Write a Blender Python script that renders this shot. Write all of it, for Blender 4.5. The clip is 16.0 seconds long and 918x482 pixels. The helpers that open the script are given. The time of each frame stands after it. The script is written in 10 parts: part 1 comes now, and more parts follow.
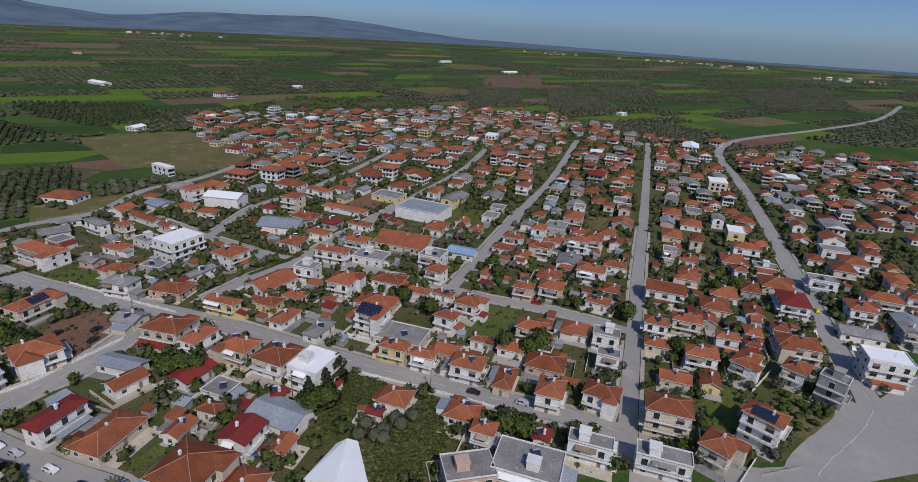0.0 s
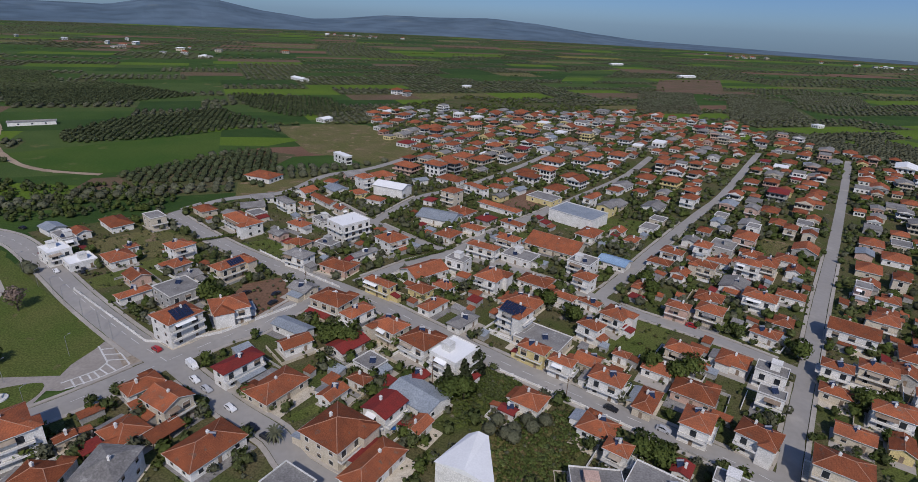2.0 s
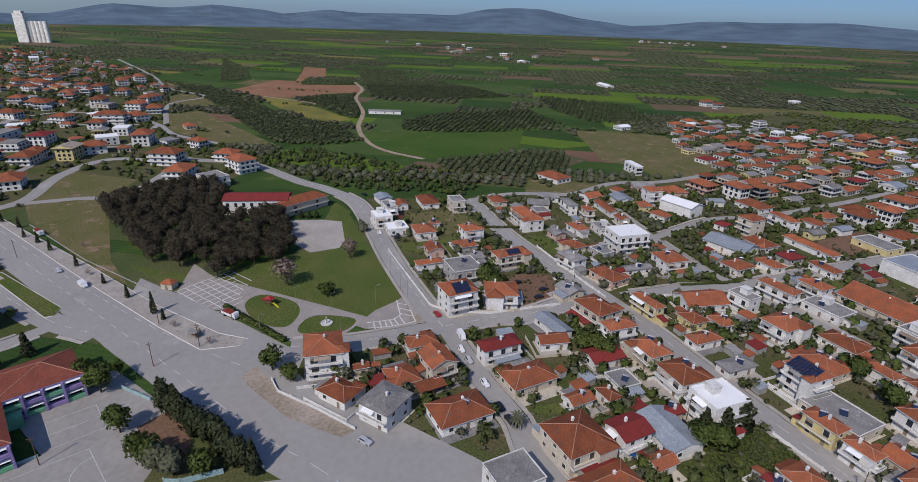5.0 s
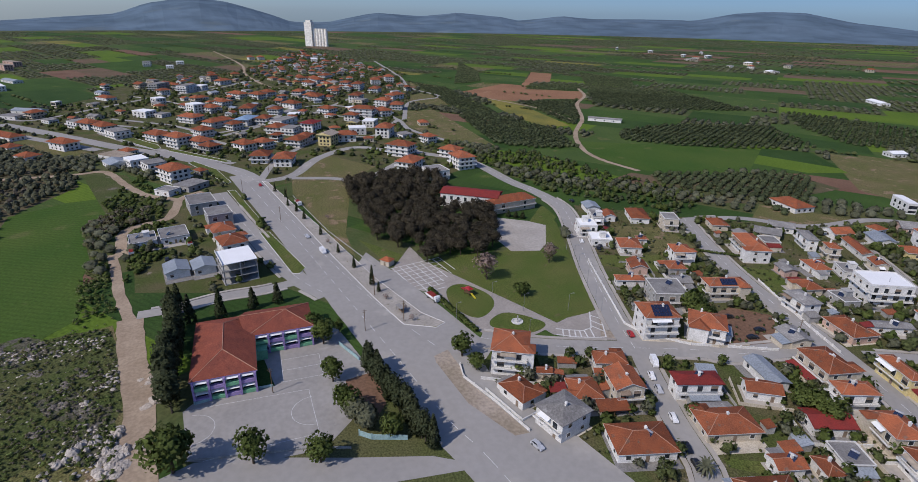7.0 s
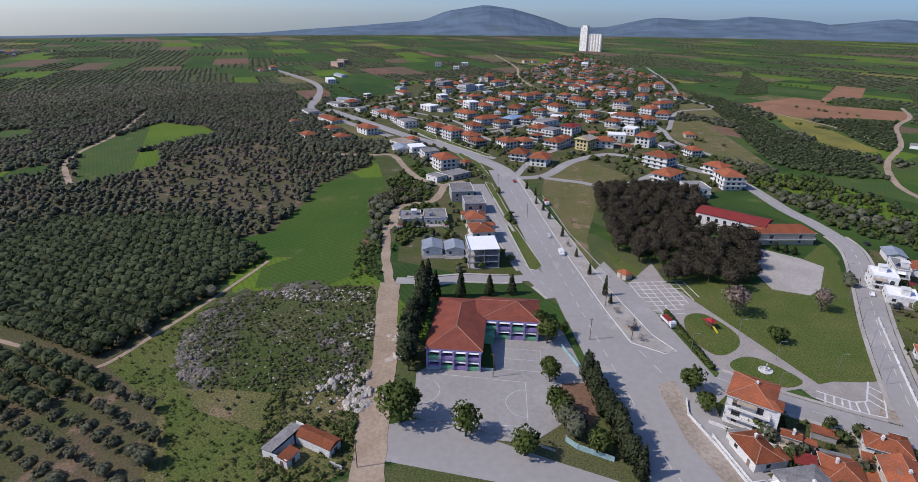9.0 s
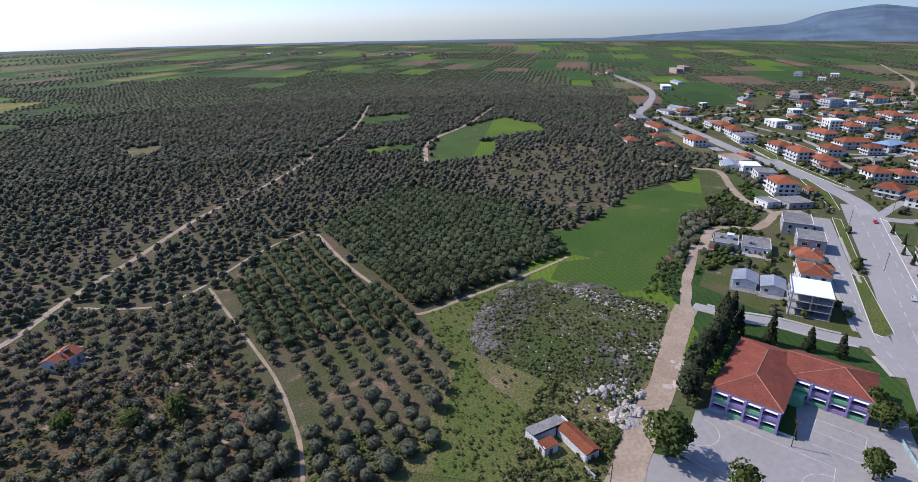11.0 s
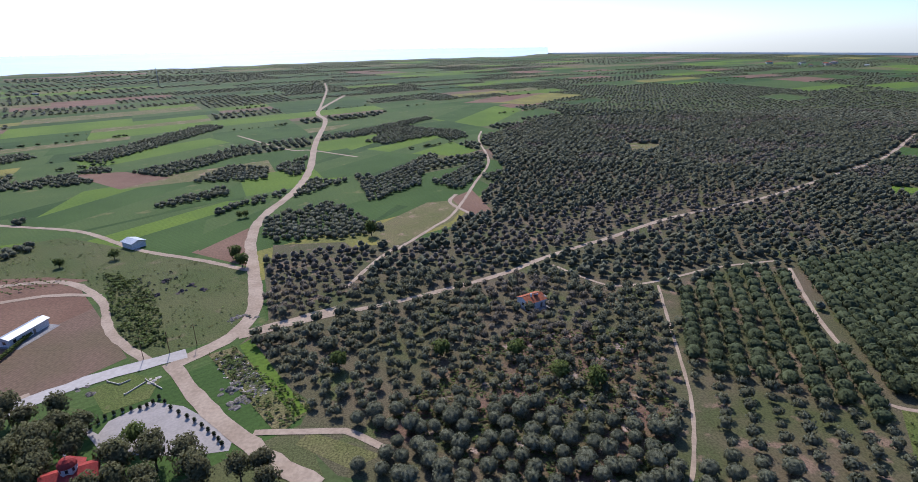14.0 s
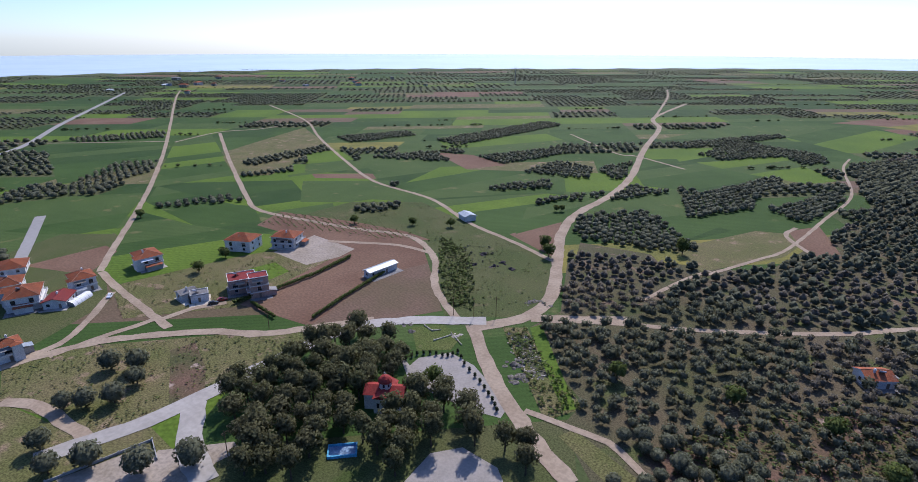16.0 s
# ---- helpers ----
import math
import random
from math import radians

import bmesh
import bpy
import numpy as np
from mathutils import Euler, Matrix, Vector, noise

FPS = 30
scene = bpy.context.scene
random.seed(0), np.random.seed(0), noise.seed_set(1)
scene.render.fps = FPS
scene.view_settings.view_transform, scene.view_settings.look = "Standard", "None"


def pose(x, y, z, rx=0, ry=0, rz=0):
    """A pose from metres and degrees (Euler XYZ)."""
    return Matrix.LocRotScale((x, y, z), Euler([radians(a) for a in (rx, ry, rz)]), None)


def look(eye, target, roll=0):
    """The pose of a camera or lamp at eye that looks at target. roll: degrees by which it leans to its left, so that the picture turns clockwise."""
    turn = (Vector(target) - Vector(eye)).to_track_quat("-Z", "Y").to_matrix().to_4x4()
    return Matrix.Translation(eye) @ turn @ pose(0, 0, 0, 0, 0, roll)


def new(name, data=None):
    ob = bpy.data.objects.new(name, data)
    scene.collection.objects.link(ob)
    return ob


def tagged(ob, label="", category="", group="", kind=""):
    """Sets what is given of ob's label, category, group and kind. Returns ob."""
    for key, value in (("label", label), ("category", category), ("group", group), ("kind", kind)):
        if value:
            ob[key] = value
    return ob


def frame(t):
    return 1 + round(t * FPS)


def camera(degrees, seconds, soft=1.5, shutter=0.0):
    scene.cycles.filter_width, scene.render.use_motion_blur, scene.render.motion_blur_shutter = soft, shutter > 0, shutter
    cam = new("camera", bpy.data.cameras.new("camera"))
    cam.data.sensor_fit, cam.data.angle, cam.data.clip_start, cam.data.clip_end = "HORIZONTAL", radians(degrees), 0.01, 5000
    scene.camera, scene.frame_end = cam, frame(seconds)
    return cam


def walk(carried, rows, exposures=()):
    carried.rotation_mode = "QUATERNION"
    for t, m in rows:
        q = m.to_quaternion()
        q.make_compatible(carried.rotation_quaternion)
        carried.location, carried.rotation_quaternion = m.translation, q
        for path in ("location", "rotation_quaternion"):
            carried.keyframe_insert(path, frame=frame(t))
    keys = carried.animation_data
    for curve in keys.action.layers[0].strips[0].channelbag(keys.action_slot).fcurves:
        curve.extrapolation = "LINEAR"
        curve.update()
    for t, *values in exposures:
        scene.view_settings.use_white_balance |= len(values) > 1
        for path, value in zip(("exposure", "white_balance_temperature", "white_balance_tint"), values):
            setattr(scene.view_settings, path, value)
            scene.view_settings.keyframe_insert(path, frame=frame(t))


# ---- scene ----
cam = camera(80.1, 16.0, soft=0.6)
walk(cam, [
    (0.0, pose(0, 0, 106, 68.33, -3.07, 1.22)),
    (0.5, pose(0, 0, 106, 68.17, -3.05, 4.97)),
    (1.0, pose(0, 0, 106, 67.98, -2.88, 9.45)),
    (1.5, pose(0, 0, 106, 67.81, -2.76, 13.44)),
    (2.0, pose(0, 0, 106, 67.65, -2.64, 17.96)),
    (2.5, pose(0, 0, 106, 67.51, -2.48, 22.42)),
    (3.0, pose(0, 0, 106, 67.40, -2.37, 27.22)),
    (3.5, pose(0, 0, 106, 67.36, -2.17, 31.85)),
    (4.0, pose(0, 0, 106, 67.29, -1.97, 37.16)),
    (6.5, pose(0, 0, 106, 67.22, -1.08, 64.73)),
    (7.0, pose(0, 0, 106, 67.27, -0.90, 70.41)),
    (7.5, pose(0, 0, 106, 67.28, -0.75, 76.15)),
    (8.0, pose(0, 0, 106, 67.34, -0.68, 83.00)),
    (10.5, pose(0, 0, 106, 67.90, 0.62, 120.53)),
    (11.0, pose(0, 0, 106, 68.10, 0.72, 129.75)),
    (11.5, pose(0, 0, 106, 68.31, 0.73, 138.43)),
    (12.0, pose(0, 0, 106, 68.52, 0.75, 147.82)),
    (12.5, pose(0, 0, 106, 68.72, 0.74, 155.99)),
    (13.0, pose(0, 0, 106, 68.95, 0.67, 163.74)),
    (13.5, pose(0, 0, 106, 69.11, 0.60, 170.52)),
    (14.0, pose(0, 0, 106, 69.30, 0.58, 178.74)),
    (14.5, pose(0, 0, 106, 69.48, 0.36, -172.87)),
    (15.0, pose(0, 0, 106, 69.64, 0.10, -163.78)),
    (15.5, pose(0, 0, 106, 69.74, -0.16, -155.91)),
    (16.0, pose(0, 0, 106, 69.86, -0.18, -147.63)),
], exposures=[(0.0, -0.12, 6540, 14), (4.0, -0.04, 6540, 15), (8.0, 0.2, 6480, 16), (10.5, 0.54, 6230, 18), (13.0, 0.76, 6080, 18), (16.0, 0.5, 6050, 18)])

# ---- light ----
SUN_AZ, SUN_EL = radians(-71.6), radians(45)
world = bpy.data.worlds.new("sky")
scene.world = world
world.use_nodes = True
wn = world.node_tree.nodes
sky = wn.new("ShaderNodeTexSky")
sky.sky_type, sky.sun_disc = "NISHITA", False
sky.sun_elevation, sky.sun_rotation = SUN_EL, radians(90) - SUN_AZ
sky.air_density, sky.dust_density, sky.ozone_density, sky.altitude = 0.7, 0.45, 3.0, 100
wn["Background"].inputs["Strength"].default_value = 0.15
tint = wn.new("ShaderNodeMix")
tint.data_type, tint.blend_type = "RGBA", "MULTIPLY"
tint.inputs[0].default_value = 1.0
world.node_tree.links.new(sky.outputs[0], tint.inputs[6])
# thin haze: the sky pales smoothly towards the sun's side and deepens away from it
sky_dir, toward, haze, hazed = wn.new("ShaderNodeTexCoord"), wn.new("ShaderNodeVectorMath"), wn.new("ShaderNodeMapRange"), wn.new("ShaderNodeVectorMath")
toward.operation, hazed.operation = "DOT_PRODUCT", "SCALE"
toward.inputs[1].default_value = (math.cos(SUN_AZ), math.sin(SUN_AZ), 0.0)
for k, v in (("From Min", -0.9), ("From Max", 0.9), ("To Min", 0.37), ("To Max", 0.75)):
    haze.inputs[k].default_value = v
world.node_tree.links.new(sky_dir.outputs["Generated"], toward.inputs[0])
world.node_tree.links.new(toward.outputs["Value"], haze.inputs["Value"])
world.node_tree.links.new(tint.outputs[2], hazed.inputs[0])
# the haze whitens the sky on the sun's side; away from it the blue is deeper
whiten, hue = wn.new("ShaderNodeMapRange"), wn.new("ShaderNodeMix")
whiten.inputs["From Min"].default_value, whiten.inputs["From Max"].default_value = -0.9, 0.3
hue.data_type = "RGBA"
hue.inputs[6].default_value, hue.inputs[7].default_value = (0.66, 0.92, 1.32, 1), (0.90, 0.96, 1.06, 1)
world.node_tree.links.new(toward.outputs["Value"], whiten.inputs["Value"])
world.node_tree.links.new(whiten.outputs[0], hue.inputs[0])
world.node_tree.links.new(hue.outputs[2], tint.inputs[7])
# added fill light: the sky brightens evenly towards the unseen zenith, as under thin cloud
up, zenith_fill, both = wn.new("ShaderNodeSeparateXYZ"), wn.new("ShaderNodeMapRange"), wn.new("ShaderNodeMath")
zenith_fill.inputs["From Min"].default_value, zenith_fill.inputs["From Max"].default_value = 0.1, 1.0
zenith_fill.inputs["To Min"].default_value, zenith_fill.inputs["To Max"].default_value = 1.0, 2.3
both.operation = "MULTIPLY"
world.node_tree.links.new(sky_dir.outputs["Generated"], up.inputs[0])
world.node_tree.links.new(up.outputs["Z"], zenith_fill.inputs["Value"])
world.node_tree.links.new(haze.outputs[0], both.inputs[0])
world.node_tree.links.new(zenith_fill.outputs[0], both.inputs[1])
world.node_tree.links.new(both.outputs[0], hazed.inputs["Scale"])
world.node_tree.links.new(hazed.outputs[0], wn["Background"].inputs[0])
sun = new("sun", bpy.data.lights.new("sun", "SUN"))
sun.data.energy, sun.data.angle, sun.data.color = 3.4, radians(0.55), (1.0, 0.955, 0.88)
sun_way = Vector((math.cos(SUN_AZ) * math.cos(SUN_EL), math.sin(SUN_AZ) * math.cos(SUN_EL), math.sin(SUN_EL)))
sun.matrix_world = look(sun_way * 300, (0, 0, 0))


# ---- materials ----
MATS = {}


def material(name, col, col2=None, scale=0.3, fine=4.0, rough=0.85, bump=0.0, bump_scale=8.0, metal=0.0, island=0.0, third=None, third_at=0.62, stripe=0.0, stripe_angle=0.0, per_object=0.0, coords="pos", spec=0.06, leafy=False, grain=0.72, ribs=0.0):
    """Two colours mixed by noise at two scales, a third in patches, furrows, and an uneven tone per piece."""
    m = bpy.data.materials.new(name)
    m.use_nodes = True
    nt = m.node_tree
    n, ln = nt.nodes, nt.links.new
    b = n["Principled BSDF"]
    b.inputs["Roughness"].default_value, b.inputs["Metallic"].default_value = rough, metal
    b.inputs["Specular IOR Level"].default_value = spec
    col2 = col2 or tuple(c * 0.7 for c in col)
    if coords == "pos":
        p = n.new("ShaderNodeNewGeometry").outputs["Position"]
    else:
        p = n.new("ShaderNodeTexCoord").outputs["Object"]

    def nz(sc, detail=3.0):
        t = n.new("ShaderNodeTexNoise")
        t.inputs["Scale"].default_value, t.inputs["Detail"].default_value = sc, detail
        ln(p, t.inputs["Vector"])
        return t.outputs["Fac"]

    def ramp(src, lo, hi):
        r = n.new("ShaderNodeMapRange")
        r.inputs["From Min"].default_value, r.inputs["From Max"].default_value = lo, hi
        ln(src, r.inputs["Value"])
        return r.outputs[0]

    def mixed(f, a, bb, mode="MIX"):
        x = n.new("ShaderNodeMix")
        x.data_type, x.blend_type = "RGBA", mode
        for sock, v in ((x.inputs[0], f), (x.inputs[6], a), (x.inputs[7], bb)):
            if isinstance(v, (int, float)):
                sock.default_value = v
            elif isinstance(v, tuple):
                sock.default_value = (*v, 1)
            else:
                ln(v, sock)
        return x.outputs[2]

    big, small = nz(scale, 5.0), nz(fine, 5.0)
    c = mixed(ramp(big, 0.36, 0.64), col, col2)
    if third:
        c = mixed(ramp(nz(scale * 2.3, 5.0), third_at, third_at + 0.08), c, third)
    c = mixed(ramp(small, 0.36, 0.64), c, mixed(1.0, c, (grain, grain, grain), "MULTIPLY"))
    if stripe:
        w = n.new("ShaderNodeTexWave")
        mp = n.new("ShaderNodeMapping")
        mp.inputs["Rotation"].default_value[2] = stripe_angle
        ln(p, mp.inputs[0])
        ln(mp.outputs[0], w.inputs["Vector"])
        w.inputs["Scale"].default_value, w.inputs["Distortion"].default_value = stripe, 1.5
        w.inputs["Detail Scale"].default_value = 0.2
        c = mixed(ramp(w.outputs["Fac"], 0.2, 2.6), c, mixed(1.0, c, (0.6, 0.6, 0.6), "MULTIPLY"))
    if ribs:
        # tile courses and rows, in the roof's own axes
        oc = n.new("ShaderNodeTexCoord").outputs["Object"]
        for axis, sc in (("X", 1.3), ("Y", 1.3)):
            w = n.new("ShaderNodeTexWave")
            w.bands_direction = axis
            w.inputs["Scale"].default_value, w.inputs["Distortion"].default_value, w.inputs["Detail"].default_value = sc, 0.6, 2.0
            ln(oc, w.inputs["Vector"])
            c = mixed(ramp(w.outputs["Fac"], 0.55, 1.0), c, mixed(1.0, c, (1 - ribs, 1 - ribs, 1 - ribs), "MULTIPLY"))
    for amount, src in ((island, "ShaderNodeNewGeometry"), (per_object, "ShaderNodeObjectInfo")):
        if amount:
            r = n.new(src).outputs["Random Per Island" if src.endswith("Geometry") else "Random"]
            h = n.new("ShaderNodeHueSaturation")
            v = n.new("ShaderNodeMapRange")
            v.inputs["To Min"].default_value, v.inputs["To Max"].default_value = 1 - amount, 1 + amount
            ln(r, v.inputs["Value"])
            ln(v.outputs[0], h.inputs["Value"])
            ln(c, h.inputs["Color"])
            c = h.outputs[0]
    ln(c, b.inputs["Base Color"])
    if bump:
        bp = n.new("ShaderNodeBump")
        bp.inputs["Strength"].default_value, bp.inputs["Distance"].default_value = bump, 0.15
        ln(nz(bump_scale, 4.0), bp.inputs["Height"])
        ln(bp.outputs[0], b.inputs["Normal"])
    if leafy:
        tr, mx = n.new("ShaderNodeBsdfTranslucent"), n.new("ShaderNodeMixShader")
        ln(c, tr.inputs["Color"])
        mx.inputs[0].default_value = 0.42
        ln(b.outputs[0], mx.inputs[1])
        ln(tr.outputs[0], mx.inputs[2])
        ln(mx.outputs[0], n["Material Output"].inputs["Surface"])
    MATS[name] = m
    return m


material("ground", (0.075, 0.10, 0.028), (0.112, 0.11, 0.048), 0.02, 1.8, third=(0.06, 0.085, 0.022), bump=0.6, bump_scale=0.8, grain=0.5)
material("wheat", (0.042, 0.080, 0.018), (0.058, 0.102, 0.024), 0.022, 1.2, third=(0.10, 0.125, 0.035), third_at=0.64, stripe=0.12, stripe_angle=0.9, bump=0.3)
material("pasture", (0.078, 0.098, 0.03), (0.105, 0.11, 0.042), 0.04, 1.5, third=(0.14, 0.125, 0.06), third_at=0.62, bump=0.5, grain=0.55)
material("meadow", (0.05, 0.098, 0.018), (0.072, 0.114, 0.023), 0.02, 0.9, third=(0.105, 0.125, 0.038), third_at=0.62, stripe=0.12, stripe_angle=0.5, bump=0.3)
material("wheat_dark", (0.032, 0.066, 0.016), (0.046, 0.082, 0.022), 0.03, 1.2, third=(0.072, 0.10, 0.028), third_at=0.62, stripe=0.12, stripe_angle=0.9, bump=0.3)
material("wheat_pale", (0.074, 0.112, 0.03), (0.06, 0.098, 0.026), 0.03, 1.2, third=(0.135, 0.135, 0.05), third_at=0.62, stripe=0.12, stripe_angle=0.9, bump=0.3)
material("lush", (0.115, 0.175, 0.022), (0.086, 0.142, 0.02), 0.015, 0.7, stripe=0.12, stripe_angle=0.9, bump=0.3)
material("grass", (0.135, 0.138, 0.047), (0.185, 0.155, 0.072), 0.05, 1.6, third=(0.27, 0.195, 0.12), third_at=0.58, bump=0.6, bump_scale=1.0, grain=0.42)
material("terracotta", (0.29, 0.155, 0.085), (0.24, 0.125, 0.07), 0.02, 0.6, third=(0.32, 0.19, 0.11), bump=0.3)
material("soil", (0.15, 0.085, 0.055), (0.19, 0.115, 0.075), 0.03, 0.9, bump=0.5, bump_scale=1.5)
material("tilled", (0.17, 0.11, 0.075), (0.13, 0.10, 0.055), 0.03, 0.9, stripe=0.25, stripe_angle=0.3, bump=0.5)
material("yellow", (0.22, 0.19, 0.045), (0.14, 0.14, 0.04), 0.03, 0.8, bump=0.4)
material("sand", (0.36, 0.30, 0.24), (0.28, 0.23, 0.17), 0.08, 0.9, bump=0.3)
material("orchard", (0.125, 0.10, 0.06), (0.08, 0.088, 0.035), 0.05, 1.5, third=(0.21, 0.145, 0.098), third_at=0.58, bump=0.5, grain=0.6)
material("orchardgreen", (0.06, 0.088, 0.028), (0.10, 0.102, 0.043), 0.03, 0.8, bump=0.5)
material("soilgrass", (0.09, 0.092, 0.038), (0.165, 0.10, 0.068), 0.06, 1.5, third=(0.36, 0.27, 0.21), third_at=0.6, bump=0.5, grain=0.6)
material("olivefloor", (0.098, 0.095, 0.045), (0.138, 0.108, 0.067), 0.03, 1.8, third=(0.10, 0.112, 0.04), third_at=0.57, bump=0.5, grain=0.5)
material("rough", (0.07, 0.096, 0.026), (0.105, 0.108, 0.045), 0.045, 1.6, third=(0.185, 0.16, 0.125), third_at=0.63, bump=0.8, bump_scale=0.9, grain=0.45)
material("stony", (0.15, 0.135, 0.112), (0.092, 0.092, 0.05), 0.12, 1.3, third=(0.07, 0.09, 0.027), third_at=0.48, bump=1.0, bump_scale=1.2, grain=0.42)
material("yard", (0.078, 0.098, 0.028), (0.125, 0.108, 0.055), 0.07, 1.8, third=(0.25, 0.21, 0.16), third_at=0.64, bump=0.4, grain=0.5)
material("asphalt", (0.295, 0.28, 0.258), (0.262, 0.248, 0.228), 0.02, 0.5, third=(0.325, 0.305, 0.275), third_at=0.6, grain=0.92)
material("concrete", (0.39, 0.358, 0.315), (0.32, 0.292, 0.255), 0.06, 0.7, grain=0.86)
material("dirt", (0.36, 0.28, 0.20), (0.285, 0.215, 0.15), 0.1, 0.9, bump=0.2, grain=0.8)
material("paving", (0.31, 0.278, 0.245), (0.27, 0.243, 0.212), 0.2, 1.2, grain=0.85)
material("white_stone", (0.62, 0.61, 0.58), (0.5, 0.49, 0.46), 0.5, 3.0)
material("plaster_w", (0.70, 0.685, 0.65), (0.60, 0.585, 0.545), 0.4, 3.0, per_object=0.08, island=0.1)
material("plaster_b", (0.55, 0.49, 0.39), (0.48, 0.42, 0.33), 0.4, 3.0, per_object=0.08, island=0.1)
material("plaster_p", (0.52, 0.36, 0.29), (0.45, 0.31, 0.25), 0.4, 3.0, per_object=0.08, island=0.1)
material("plaster_y", (0.62, 0.52, 0.26), (0.55, 0.45, 0.22), 0.4, 3.0, per_object=0.08, island=0.1)
material("plaster_g", (0.36, 0.35, 0.33), (0.28, 0.275, 0.26), 0.4, 3.0, per_object=0.08, island=0.1)
material("tile", (0.345, 0.108, 0.05), (0.25, 0.086, 0.045), 0.25, 3.5, third=(0.21, 0.12, 0.085), third_at=0.6, rough=0.8, bump=0.8, bump_scale=5.0, per_object=0.3, island=0.22, ribs=0.24)
material("maroon", (0.22, 0.035, 0.03), (0.18, 0.035, 0.03), 0.4, 3.0, rough=0.6, per_object=0.1)
material("grey", (0.26, 0.25, 0.235), (0.19, 0.18, 0.17), 0.25, 2.0, third=(0.33, 0.32, 0.30), bump=0.2, per_object=0.15)
material("white", (0.72, 0.72, 0.71), (0.68, 0.68, 0.67), 0.2, 2.0, per_object=0.05, grain=0.93)
material("metal", (0.36, 0.39, 0.41), (0.30, 0.33, 0.35), 0.2, 2.0, rough=0.5, metal=0.3, per_object=0.1)
material("blue", (0.25, 0.36, 0.48), (0.2, 0.3, 0.42), 0.2, 2.0, rough=0.5, per_object=0.1)
material("glass", (0.03, 0.035, 0.04), (0.02, 0.025, 0.03), 0.5, 3.0, rough=0.12, spec=0.6)
material("shutter", (0.26, 0.20, 0.15), (0.2, 0.15, 0.11), 0.5, 3.0, rough=0.6)
material("mortar", (0.42, 0.24, 0.16), (0.36, 0.19, 0.13), 0.8, 3.0)
material("panel", (0.012, 0.018, 0.04), (0.018, 0.026, 0.055), 1.5, 5.0, rough=0.15, spec=0.7)
material("steel", (0.45, 0.45, 0.46), (0.38, 0.38, 0.39), 0.8, 4.0, rough=0.4, metal=0.7)
material("wood", (0.16, 0.10, 0.06), (0.11, 0.07, 0.04), 0.8, 4.0)
material("bark", (0.10, 0.08, 0.06), (0.07, 0.055, 0.04), 1.5, 5.0, bump=0.6)
material("olive", (0.162, 0.168, 0.108), (0.13, 0.136, 0.083), 0.05, 1.5, island=0.32, rough=0.7, leafy=True)
material("olive_dry", (0.20, 0.175, 0.13), (0.165, 0.145, 0.108), 0.05, 1.5, island=0.32, rough=0.7, leafy=True)
material("garden", (0.138, 0.16, 0.062), (0.095, 0.12, 0.042), 0.05, 1.5, island=0.35, rough=0.7, leafy=True)
material("olive_dark", (0.108, 0.128, 0.062), (0.088, 0.108, 0.052), 0.05, 1.5, island=0.3, rough=0.7, leafy=True)
material("leaf", (0.125, 0.158, 0.044), (0.09, 0.122, 0.034), 0.05, 1.5, island=0.35, rough=0.7, leafy=True)
material("pine_brown", (0.078, 0.068, 0.046), (0.098, 0.084, 0.058), 0.05, 1.5, island=0.3, rough=0.8, leafy=True)
material("pine", (0.122, 0.128, 0.06), (0.14, 0.134, 0.07), 0.05, 1.5, island=0.35, rough=0.8, leafy=True)
material("cypress", (0.086, 0.10, 0.052), (0.064, 0.08, 0.04), 0.1, 1.5, island=0.35, rough=0.8, leafy=True)
material("blossom", (0.36, 0.27, 0.225), (0.29, 0.215, 0.18), 0.1, 1.5, island=0.3, leafy=True)
# blue distance haze is put into the hills' base colour
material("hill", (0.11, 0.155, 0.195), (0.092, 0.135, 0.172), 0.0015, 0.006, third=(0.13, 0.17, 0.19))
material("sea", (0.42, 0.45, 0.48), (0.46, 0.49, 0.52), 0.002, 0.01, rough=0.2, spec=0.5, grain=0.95)


